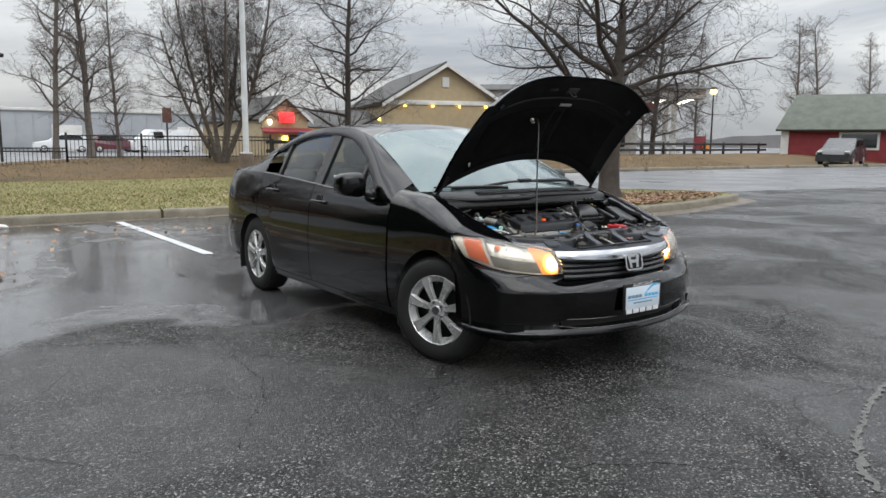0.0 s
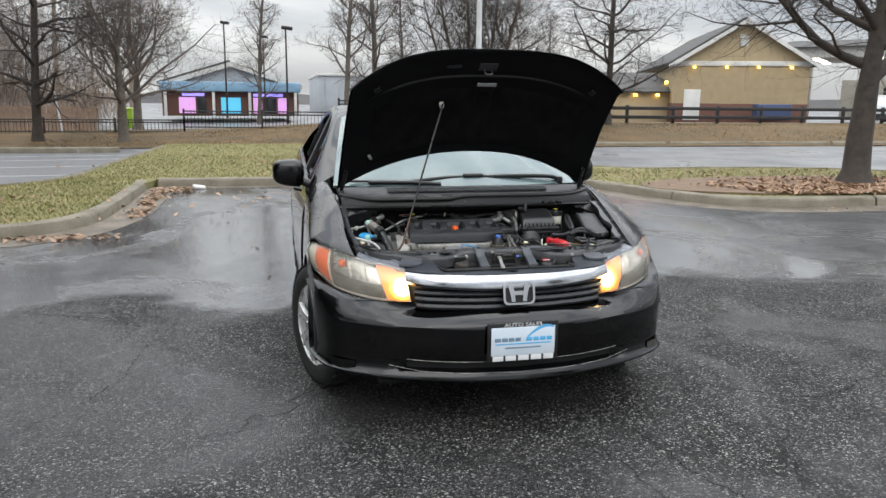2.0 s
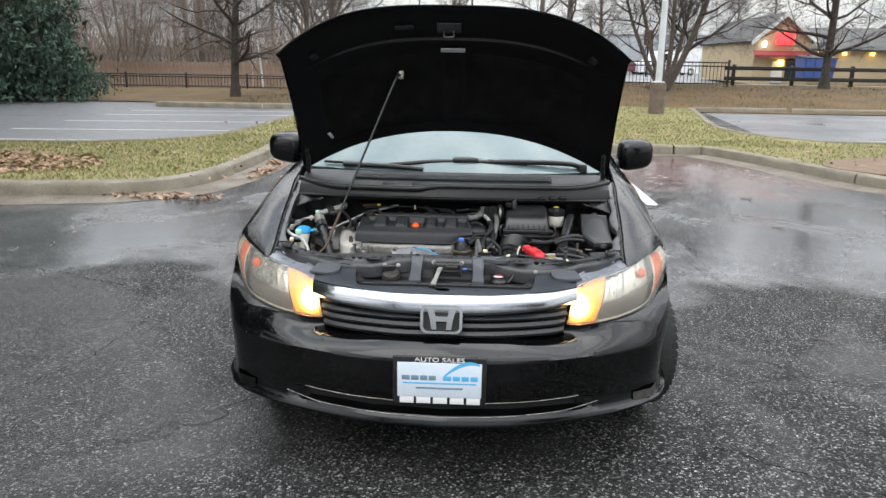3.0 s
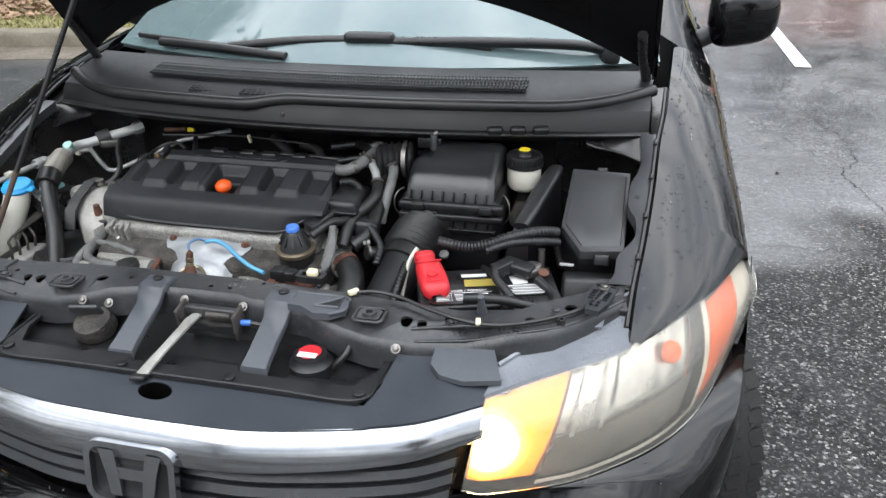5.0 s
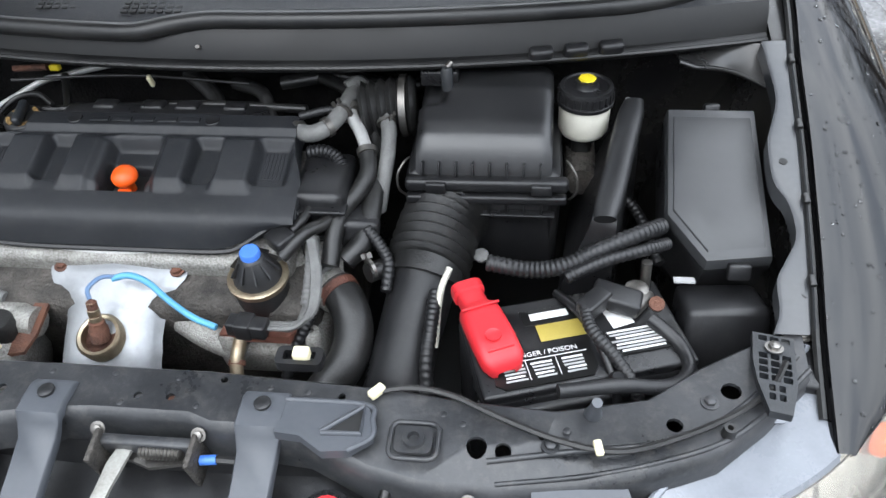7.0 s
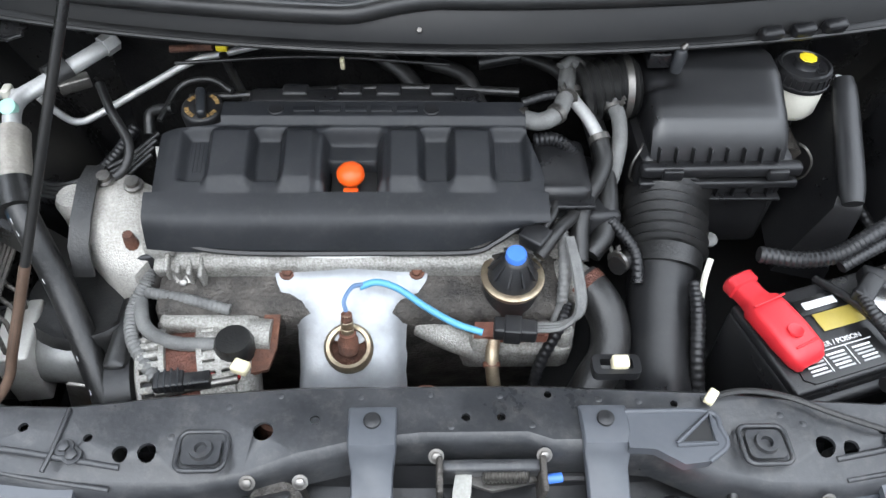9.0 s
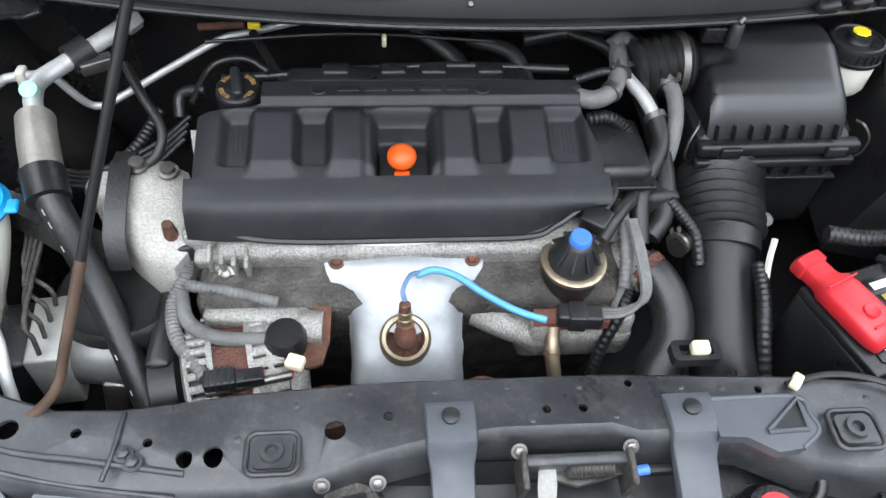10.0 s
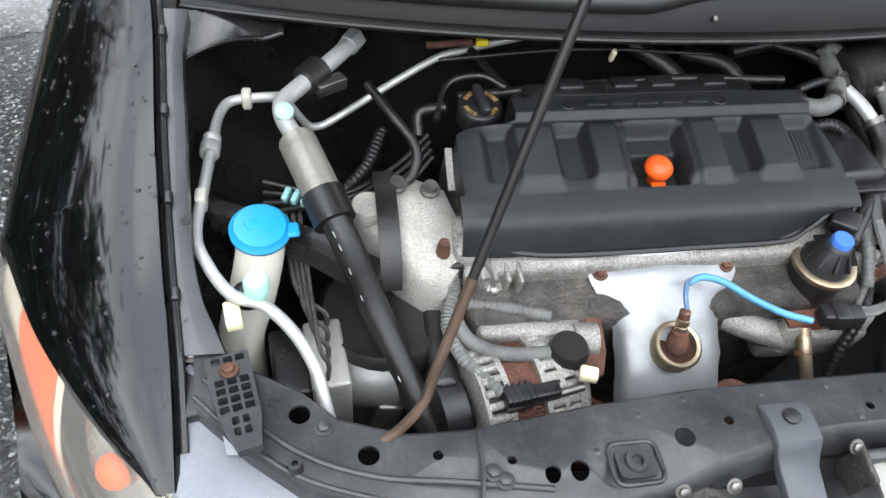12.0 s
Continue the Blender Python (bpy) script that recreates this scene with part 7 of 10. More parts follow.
part("release_cable", tube([(0.222, 0.350, 0.778), (0.265, 0.357, 0.782), (0.308, 0.351, 0.781), (0.357, 0.329, 0.780), (0.415, 0.307, 0.780), (0.468, 0.300, 0.781), (0.522, 0.318, 0.782), (0.577, 0.345, 0.788), (0.612, 0.372, 0.794), (0.63, 0.40, 0.80)], 0.0032, 60, 6), RUBBER, car, "thin black release cable along the core support")
part("cable_clip", rbox((0.010, 0.018, 0.008), (0.232, 0.351, 0.781), (0, 0, -40), 0.002), CREAM, car)
part("cable_clip", rbox((0.008, 0.016, 0.006), (0.447, 0.300, 0.784), (0, 0, 10), 0.002), CREAM, car)
part("cable_post", turned([(0.009, 0), (0.006, 0.02), (0.005, 0.04), (0, 0.04)], pose(0.445, 0.345, 0.772, 20, 0, 0), None, 12), strap, car)

# washer filler, pipes and mounts on the other side
wash = part("washer_bottle", tube([(-0.600, 0.588, 0.80), (-0.602, 0.580, 0.775), (-0.615, 0.562, 0.73), (-0.632, 0.545, 0.68), (-0.635, 0.54, 0.60)], 0.026, 20, 18), MILK, car, "milky washer filler with a blue cap")
part("washer_cap", turned([(0.028, -0.006), (0.0318, -0.002), (0.0322, 0.002), (0.029, 0.005), (0.027, 0.009), (0.015, 0.0115), (0, 0.012)], pose(-0.599, 0.590, 0.803, 10, 4, 0), None, 34), BLUE, wash, "bright blue washer cap")
part("cap_tab", rbox((0.022, 0.018, 0.006), (-0.569, 0.588, 0.802), (10, 4, 8), 0.003), BLUE, wash)
part("cap_print", rbox((0.024, 0.013, 0.003), (-0.602, 0.590, 0.814), (10, 4, 30), 0.001), BLUE, wash)
pipe = [(-0.536, 0.395, 0.72), (-0.541, 0.412, 0.742), (-0.549, 0.440, 0.762), (-0.567, 0.468, 0.782), (-0.594, 0.494, 0.795), (-0.625, 0.505, 0.802), (-0.650, 0.545, 0.803), (-0.664, 0.590, 0.803), (-0.660, 0.665, 0.803), (-0.655, 0.743, 0.803), (-0.651, 0.786, 0.803), (-0.640, 0.812, 0.804), (-0.616, 0.816, 0.806), (-0.585, 0.81, 0.812), (-0.572, 0.797, 0.82)]
ac = part("cooling_pipe", tube(pipe, 0.0064, 80, 10), PIPE, car, "bent bare aluminium cooling pipe")
part("pipe_union", turned([(0.011, 0), (0.012, 0.003), (0.012, 0.016), (0.009, 0.02), (0.011, 0.022), (0.011, 0.03), (0, 0.03)], along((-0.658, 0.715, 0.803), (-0.655, 0.76, 0.803)), None, 12), PIPE, ac)
for x, y, z in ((-0.618, 0.816, 0.806), (-0.662, 0.64, 0.803)):
    part("pipe_clip", rbox((0.012, 0.02, 0.022), (x, y, z), (0, 0, 0), 0.003), MILK, ac)
part("service_port", turned([(0.009, -0.01), (0.009, 0.008), (0.0125, 0.009), (0.0125, 0.022), (0.011, 0.0245), (0, 0.0245)], pose(-0.600, 0.503, 0.80), None, 18), MINT, ac, "mint green service port cap")
part("yellow_bracket", rbox((0.016, 0.03, 0.012), (-0.625, 0.49, 0.788), (0, 0, 10), 0.002), CREAM, ac)
part("black_plug", turned([(0.016, 0), (0.017, 0.01), (0.013, 0.014), (0, 0.014)], pose(-0.612, 0.525, 0.77), None, 16), PLASTIC, ac)
big = part("suction_pipe", tube([(-0.482, 0.868, 0.853), (-0.495, 0.850, 0.851), (-0.515, 0.826, 0.848), (-0.552, 0.790, 0.84), (-0.572, 0.762, 0.838), (-0.570, 0.73, 0.838), (-0.557, 0.695, 0.838)], 0.0108, 40, 12), PIPE, car, "thick aluminium suction pipe with a rubber hose")
part("pipe_nut", turned([(0.0145, 0), (0.0145, 0.020), (0.012, 0.022), (0, 0.022)], along((-0.489, 0.858, 0.852), (-0.473, 0.880, 0.855)), None, 6), PIPE, big)
part("pipe_collar", tube([(-0.525, 0.818, 0.846), (-0.545, 0.797, 0.842)], 0.0185, 6, 14), RUBBER, big)
part("collar_bracket", rbox((0.04, 0.018, 0.016), (-0.515, 0.800, 0.835), (0, 0, 30), 0.002), STEEL, big)
part("service_port", turned([(0.008, -0.004), (0.0105, 0.0), (0.0105, 0.010), (0.008, 0.012), (0, 0.012)], pose(-0.569, 0.731, 0.845, 30, 0, 0), None, 16), MINT, big)
part("muffler_can", tube([(-0.556, 0.690, 0.838), (-0.545, 0.655, 0.834), (-0.528, 0.605, 0.824)], 0.0215, 10, 20), mat("aged_alu", (0.42, 0.39, 0.34), (0.3, 0.28, 0.25), 20, 0.4, 0.6, metal=0.7, bump=0.2, bscale=100), big)
part("crimp_ring", tube([(-0.532, 0.615, 0.828), (-0.520, 0.583, 0.815)], 0.0232, 8, 20), RUBBER, big)
part("suction_hose", tube([(-0.522, 0.590, 0.818), (-0.507, 0.567, 0.79), (-0.485, 0.535, 0.735), (-0.455, 0.480, 0.68), (-0.425, 0.42, 0.63), (-0.41, 0.38, 0.58)], 0.0165, 30, 16), RUBBER, big, "thick black rubber hose")
for i in range(9):
    t = 0.08 + 0.09 * i
    line = crv([(-0.522, 0.590, 0.818), (-0.507, 0.567, 0.79), (-0.485, 0.535, 0.735), (-0.455, 0.480, 0.68), (-0.425, 0.42, 0.63), (-0.41, 0.38, 0.58)], 40)
    c, d = line[int(t * 40)], (line[int(t * 40) + 1] - line[int(t * 40)]).normalized()
    n = (Vector((-0.5, -0.55, 0.6)) - d * d.dot(Vector((-0.5, -0.55, 0.6)))).normalized()
    if i not in (4, 5):
        part("print_bar", rod(c + n * 0.0163, c + n * 0.0163 + d * 0.007, 0.0007, None, 6), PRINT, big)
part("thin_pipe", tube([(-0.568, 0.797, 0.815), (-0.556, 0.800, 0.790), (-0.546, 0.806, 0.770), (-0.535, 0.809, 0.764), (-0.515, 0.815, 0.768), (-0.437, 0.845, 0.800), (-0.373, 0.862, 0.829), (-0.34, 0.866, 0.836), (-0.285, 0.866, 0.850), (-0.24, 0.862, 0.862)], 0.0052, 60, 8), PIPE, car, "thin bare metal pipe")
for k in range(4):
    part("valve_body_pipe", tube([(-0.60, 0.70 - 0.012 * k, 0.77 - 0.006 * k), (-0.545, 0.675 - 0.008 * k, 0.775), (-0.50, 0.67 - 0.008 * k, 0.776), (-0.44, 0.705 - 0.014 * k, 0.785), (-0.40, 0.74 - 0.014 * k, 0.80)], 0.0034, 24, 8), RUBBER, car)
    part("teal_clip", rbox((0.007, 0.018, 0.010), (-0.572 + 0.0105 * k, 0.655 - 0.004 * k, 0.790), (10, 0, -24), 0.002), TEAL, car)
part("support_arm", loft([[(-0.66, 0.665, 0.785), (-0.60, 0.645, 0.775), (-0.54, 0.62, 0.768), (-0.47, 0.585, 0.75)], [(-0.66, 0.64, 0.787), (-0.60, 0.618, 0.777), (-0.545, 0.59, 0.768), (-0.48, 0.55, 0.75)], [(-0.655, 0.632, 0.765), (-0.60, 0.61, 0.757), (-0.545, 0.58, 0.748), (-0.48, 0.54, 0.73)]], thick=0.003), BAY, car, "black steel bracket on the inner fender")
part("mount_cup", turned([(0.075, -0.08), (0.078, -0.01), (0.07, 0.0), (0.055, -0.006), (0.03, -0.004), (0, -0.004)], pose(-0.47, 0.555, 0.70), None, 30), RUBBER, car)
# engine mount
M = [(-0.495, 0.640, 0.775), (-0.465, 0.668, 0.785), (-0.425, 0.672, 0.79), (-0.392, 0.655, 0.785), (-0.378, 0.615, 0.77), (-0.383, 0.565, 0.752), (-0.400, 0.545, 0.742), (-0.425, 0.548, 0.742), (-0.455, 0.575, 0.752), (-0.490, 0.61, 0.768)]
c = sum((Vector(p) for p in M), Vector()) / len(M)
bm = loft([[Vector(p) + Vector((0, 0, -0.055)) for p in M], [Vector(p) for p in M], [Vector(p) + (c - Vector(p)) * 0.15 + Vector((0, 0, 0.008)) for p in M], [Vector(p) + (c - Vector(p)) * 0.6 + Vector((0, 0, 0.018)) for p in M]], close=True)
bm.faces.new(list(bm.verts)[-len(M):])
mount = part("engine_mount", bm, mat("pale_cast_alu", (0.50, 0.48, 0.44), (0.30, 0.285, 0.26), 24, 0.42, 0.62, metal=0.4, bump=0.28, bscale=480, fine=0.5), car, "pale cast aluminium engine mount with a black strap")
rows = [[(-0.462 + d, y, z) for d in (-0.012, 0.012)] for y, z in ((0.68, 0.77), (0.675, 0.802), (0.64, 0.806), (0.595, 0.790), (0.565, 0.772), (0.55, 0.735))]
part("mount_strap", loft(rows, thick=0.004), RUBBER, mount)
for x, y, z, m in ((-0.403, 0.577, 0.757, RUST), (-0.41, 0.645, 0.796, STEEL), (-0.447, 0.655, 0.796, STEEL)):
    tall = 0.030 if m is RUST else 0.011
    part("mount_bolt", turned([(0.012, 0), (0.012, 0.003), (0.0085, 0.004), (0.0085, 0.010), (0.006, tall - 0.001), (0, tall)], pose(x, y, z, 8, 0, 0), None, 10), m, mount)
part("mount_boss", turned([(0.02, -0.03), (0.022, 0.0), (0.018, 0.008), (0, 0.008)], pose(-0.482, 0.632, 0.785, 6, 0, 0), None, 18), mount.data.materials[0], mount)
part("chain_case", rbox((0.04, 0.06, 0.16), (-0.372, 0.605, 0.70), (10, 0, 0), 0.012), ALU, car)
part("lift_eye", loft([[(-0.385, 0.70, 0.79), (-0.377, 0.70, 0.79)], [(-0.388, 0.69, 0.82), (-0.380, 0.69, 0.82)], [(-0.385, 0.66, 0.78), (-0.377, 0.66, 0.78)]], thick=0.004), ALU, car)
# alternator
alt_m = pose(-0.325, 0.463, 0.645, -12, 90, 0)
alt = part("alternator", turned([(0.030, -0.064), (0.058, -0.064), (0.067, -0.06), (0.068, -0.056), (0.060, -0.055)], alt_m, None, 36), ALU, car, "alternator with copper windings and a grey loom")
part("winding_ring", turned([(0.062, -0.03), (0.0625, 0.008)], alt_m, None, 30), COPPER, alt)
part("rear_case", turned([(0.060, 0.046), (0.067, 0.047), (0.066, 0.054), (0.055, 0.066), (0.0, 0.07)], alt_m, None, 30), ALU, alt)
part("case_core", turned([(0.060, -0.060), (0.060, 0.05)], alt_m, None, 30), DARK, alt)
for a in range(0, 360, 12):
    for h0, h1 in ((-0.058, -0.032), (0.012, 0.046)):
        b = rbox((0.010, 0.0085 if h0 < 0 else 0.0115, h1 - h0), (0.064, 0, (h0 + h1) / 2), (0, 0, 0), 0.0012, segments=1)
        b.transform(alt_m @ pose(0, 0, 0, 0, 0, a))
        part("case_fin", b, ALU, alt)
for h in (-0.032, 0.010, 0.030):
    part("case_band", turned([(0.061, h - 0.004), (0.0695, h - 0.003), (0.0695, h + 0.003), (0.061, h + 0.004)], alt_m, None, 36), ALU, alt)
for a in (40, 130, 220, 310):
    b = rod((0.072, 0, -0.04), (0.072, 0, 0.05), 0.005, None, 8)
    b.transform(alt_m @ pose(0, 0, 0, 0, 0, a))
    part("through_bolt", b, STEEL, alt)
part("pulley", turned([(0.030, -0.105), (0.048, -0.10), (0.048, -0.072), (0.03, -0.066)], alt_m, None, 26), PLASTIC, alt)
part("belt", rbox((0.03, 0.11, 0.24), (-0.413, 0.50, 0.58), (0, 0, 0), 0.01), RUBBER, alt)
part("alternator_lug", rbox((0.12, 0.024, 0.028), (-0.31, 0.505, 0.70), (0, 0, -4), 0.008), ALU, alt)
part("lug_end", rod((-0.262, 0.49, 0.70), (-0.235, 0.488, 0.70), 0.02), ALU, alt)
part("terminal_boot", turned([(0.022, -0.02), (0.0235, 0.006), (0.02, 0.014), (0, 0.015)], pose(-0.275, 0.468, 0.708), None, 18), RUBBER, alt)
for k in range(3):
    part("red_spot", rbox((0.010, 0.005, 0.004), (-0.33 + 0.03 * k, 0.433 + 0.006 * (k % 2), 0.696), (0, 0, 0), 0.001), RED, alt)
for pts, r, ribs in (([(-0.388, 0.625, 0.755), (-0.390, 0.575, 0.735), (-0.393, 0.55, 0.722)], 0.0105, 14), ([(-0.393, 0.552, 0.722), (-0.403, 0.515, 0.712), (-0.392, 0.472, 0.708), (-0.357, 0.425, 0.705)], 0.0085, 26), ([(-0.390, 0.54, 0.718), (-0.335, 0.525, 0.722), (-0.285, 0.512, 0.718)], 0.0075, 18), ([(-0.396, 0.53, 0.715), (-0.382, 0.492, 0.712), (-0.345, 0.470, 0.712), (-0.290, 0.468, 0.71)], 0.0085, 0)):
    part("alternator_loom", tube(pts, r, 24, 10, ribs), LOOMGREY, alt)
part("loom_holder", rbox((0.035, 0.03, 0.03), (-0.398, 0.575, 0.742), (0, 0, 10), 0.004), PLASTIC, alt)
part("plug", rbox((0.034, 0.022, 0.02), (-0.340, 0.420, 0.705), (0, 0, 8), 0.003), PLASTIC, alt)
part("plug", rbox((0.030, 0.017, 0.015), (-0.310, 0.423, 0.705), (0, 0, 8), 0.002), PLASTIC, alt)
for k in range(4):
    part("plug_rib", rbox((0.002, 0.024, 0.0215), (-0.351 + 0.007 * k, 0.419 + 0.001 * k, 0.705), (0, 0, 8), 0), GREY, alt)
part("yellow_clip", rbox((0.02, 0.016, 0.012), (-0.262, 0.434, 0.715), (0, 0, -20), 0.003), CREAM, alt)
# brake hydraulic unit
unit = part("brake_unit", rbox((0.042, 0.09, 0.09), (-0.538, 0.50, 0.655), (0, 0, 6), 0.004), mat("dull_machined_alu", (0.42, 0.41, 0.38), (0.30, 0.29, 0.27), 30, 0.45, 0.6, metal=0.5), car, "bare aluminium brake unit with a round motor")
part("unit_motor", turned([(0.03, 0), (0.034, 0.004), (0.034, 0.06), (0.028, 0.066), (0, 0.066)], along((-0.520, 0.495, 0.655), (-0.45, 0.488, 0.655)), None, 24), mat("dull_motor_grey", (0.20, 0.20, 0.195), (0.12, 0.12, 0.115), 25, 0.4, 0.55, metal=0.5), unit)
part("motor_label", rbox((0.024, 0.024, 0.001), (-0.488, 0.498, 0.6895), (0, 0, 6), 0), WHITE, unit)
part("unit_plug", rbox((0.04, 0.09, 0.08), (-0.578, 0.50, 0.65), (0, 0, 6), 0.006), PLASTIC, unit)
for k in range(4):
    y = 0.465 + 0.022 * k
    part("brake_line", tube([(-0.538, y, 0.70), (-0.536, y + 0.002, 0.725), (-0.545 - 0.006 * k, y + 0.02, 0.74), (-0.555 - 0.006 * k, 0.60, 0.745), (-0.56 - 0.008 * k, 0.66, 0.76)], 0.0028, 24, 6), GRIME, unit)
part("brake_line", tube([(-0.52, 0.525, 0.685), (-0.49, 0.53, 0.69), (-0.455, 0.515, 0.68), (-0.45, 0.47, 0.64)], 0.004, 18, 6), GRIME, unit)
part("unit_bracket", rbox((0.03, 0.02, 0.1), (-0.48, 0.462, 0.60), (0, 12, 0), 0.004), STEEL, unit)

# rain beads on the paint
random.seed(11)
drop_v, drop_f = [], []


def bead(c, n, r):
    x = n.orthogonal().normalized()
    y = n.cross(x)
    k = len(drop_v)
    for h, q in ((0.0, 1.0), (0.35, 0.86), (0.6, 0.45)):
        for i in range(7):
            a = 2 * math.pi * i / 7
            drop_v.append(c + r * q * (x * math.cos(a) + y * math.sin(a)) + n * (r * h))
    drop_v.append(c + n * r * 0.66)
    for j in range(2):
        for i in range(7):
            drop_f.append((k + 7 * j + i, k + 7 * j + (i + 1) % 7, k + 7 * j + 7 + (i + 1) % 7, k + 7 * j + 7 + i))
    for i in range(7):
        drop_f.append((k + 14 + i, k + 14 + (i + 1) % 7, k + 21))


bpy.context.view_layer.update()
for ob in [o for o in car.children if o.name.split(".")[0] in ("fender", "front_bumper", "roof")]:
    polys = [p for p in ob.data.polygons if abs(p.normal.z) > 0.3 or ob.name.startswith("fender")]
    weights = [p.area for p in polys]
    count = 900 if ob.name.startswith("fender") else 420
    for p in random.choices(polys, weights, k=count):
        vs = [ob.data.vertices[i].co for i in p.vertices]
        a, b = random.random(), random.random()
        c = vs[0].lerp(vs[1], a).lerp((vs[3] if len(vs) > 3 else vs[2]).lerp(vs[2], a), b)
        n = p.normal.copy()
        mid_car = Vector((0, c.y + 0.4, 0.4))
        if n.dot(c - mid_car) < 0:
            n = -n
        if n.z < 0.15 or c.z < 0.45:
            continue
        bead(c, n, random.choice((0.0009, 0.0012, 0.0015, 0.002, 0.0028)))
drops = raw("rain_bead", drop_v, drop_f, WATER, car, "clear rain beads on black paint")
drops["kind"] = "stuff"

# ---- the car park and what stands round it ----


def shader(name):
    m = bpy.data.materials.new(name)
    m.use_nodes = True
    nt = m.node_tree
    return m, nt, nt.nodes["Principled BSDF"]


def noise_node(nt, vec, scale, detail=4.0, rough=0.5, distort=0.0):
    n = nt.nodes.new("ShaderNodeTexNoise")
    n.inputs["Scale"].default_value, n.inputs["Detail"].default_value = scale, detail
    n.inputs["Roughness"].default_value, n.inputs["Distortion"].default_value = rough, distort
    nt.links.new(vec, n.inputs["Vector"])
    return n.outputs["Fac"]


def ranged(nt, value, a, b, c, d):
    n = nt.nodes.new("ShaderNodeMapRange")
    for k, v in zip(("From Min", "From Max", "To Min", "To Max"), (a, b, c, d)):
        n.inputs[k].default_value = v
    nt.links.new(value, n.inputs["Value"])
    return n.outputs[0]


def calc(nt, op, a, b):
    n = nt.nodes.new("ShaderNodeMath")
    n.operation = op
    for i, v in enumerate((a, b)):
        if isinstance(v, (int, float)):
            n.inputs[i].default_value = v
        else:
            nt.links.new(v, n.inputs[i])
    return n.outputs[0]


def mixed(nt, fac, a, b):
    n = nt.nodes.new("ShaderNodeMix")
    n.data_type = "RGBA"
    nt.links.new(fac, n.inputs["Factor"])
    for key, v in (("A", a), ("B", b)):
        if isinstance(v, tuple):
            n.inputs[key].default_value = (*v, 1)
        else:
            nt.links.new(v, n.inputs[key])
    return n.outputs["Result"]


def asphalt_material():
    m, nt, p = shader("worn_wet_asphalt")
    geo = nt.nodes.new("ShaderNodeNewGeometry")
    pos = geo.outputs["Position"]
    xyz = nt.nodes.new("ShaderNodeSeparateXYZ")
    nt.links.new(pos, xyz.inputs[0])
    stones = nt.nodes.new("ShaderNodeTexVoronoi")
    stones.inputs["Scale"].default_value = 132
    nt.links.new(pos, stones.inputs["Vector"])
    grey = nt.nodes.new("ShaderNodeSeparateColor")
    nt.links.new(stones.outputs["Color"], grey.inputs[0])
    ramp = nt.nodes.new("ShaderNodeValToRGB")
    e = ramp.color_ramp.elements
    e[0].position, e[0].color = 0.0, (0.010, 0.010, 0.011, 1)
    e[1].position, e[1].color = 1.0, (0.37, 0.36, 0.34, 1)
    for at, c in ((0.40, 0.012), (0.63, 0.029), (0.79, 0.068), (0.91, 0.145)):
        q = ramp.color_ramp.elements.new(at)
        q.color = (c, c, c * 0.97, 1)
    nt.links.new(grey.outputs[0], ramp.inputs[0])
    # the sealed stall surface begins along a ragged seam
    seam = calc(nt, "ADD", xyz.outputs["Y"], ranged(nt, noise_node(nt, pos, 0.5, 5), 0.3, 0.7, -0.7, 0.7))
    stall = ranged(nt, seam, 2.2, 2.5, 0.0, 1.0)
    # the drive beside the islands is rough and drained
    stall = calc(nt, "MULTIPLY", stall, ranged(nt, xyz.outputs["X"], 3.6, 4.8, 1.0, 0.15))
    blotch = noise_node(nt, pos, 0.55, 6, 0.55, 0.8)
    wet = ranged(nt, blotch, 0.42, 0.58, 0.0, 1.0)
    film = ranged(nt, noise_node(nt, pos, 0.33, 6, 0.55, 1.2), 0.36, 0.44, 0.0, 1.0)
    puddle = calc(nt, "MULTIPLY", stall, film)
    # sealed surface's paler tone, with the wet film's sky sheen added into the colour
    base = mixed(nt, calc(nt, "MULTIPLY", stall, 0.75), ramp.outputs[0], (0.12, 0.12, 0.124))
    base = mixed(nt, ranged(nt, wet, 0, 1, 0.0, 0.35), base, (0.03, 0.03, 0.031))
    tone = noise_node(nt, pos, 2.3, 5)
    base = mixed(nt, ranged(nt, tone, 0.35, 0.7, 0.0, 0.35), base, (0.035, 0.034, 0.033))
    pale = ranged(nt, noise_node(nt, pos, 0.7, 5, 0.6, 0.5), 0.56, 0.72, 0.0, 0.55)
    base = mixed(nt, pale, base, (0.075, 0.075, 0.074))
    # the other lot is paler
    lot = calc(nt, "MULTIPLY", ranged(nt, xyz.outputs["X"], -4.5, -4.3, 1.0, 0.0), ranged(nt, xyz.outputs["Y"], 8.4, 8.8, 0.0, 0.75))
    base = mixed(nt, lot, base, (0.15, 0.15, 0.156))
    # soft-edged reddish patch in a stall
    off = nt.nodes.new("ShaderNodeVectorMath")
    off.operation = "DISTANCE"
    off.inputs[1].default_value = (3.0, 8.0, 0)
    nt.links.new(pos, off.inputs[0])
    red_patch = ranged(nt, calc(nt, "ADD", off.outputs["Value"], ranged(nt, noise_node(nt, pos, 0.9), 0.3, 0.7, -0.8, 0.8)), 1.0, 2.0, 0.6, 0.0)
    base = mixed(nt, red_patch, base, (0.19, 0.11, 0.10))
    # cracks
    bend = nt.nodes.new("ShaderNodeMix")
    bend.data_type = "VECTOR"
    bend.inputs["Factor"].default_value = 0.30
    warp = nt.nodes.new("ShaderNodeTexNoise")
    warp.inputs["Scale"].default_value, warp.inputs["Detail"].default_value = 2.6, 9
    nt.links.new(pos, warp.inputs["Vector"])
    nt.links.new(pos, bend.inputs["A"])
    nt.links.new(warp.outputs["Color"], bend.inputs["B"])
    cells = nt.nodes.new("ShaderNodeTexVoronoi")
    cells.feature = "DISTANCE_TO_EDGE"
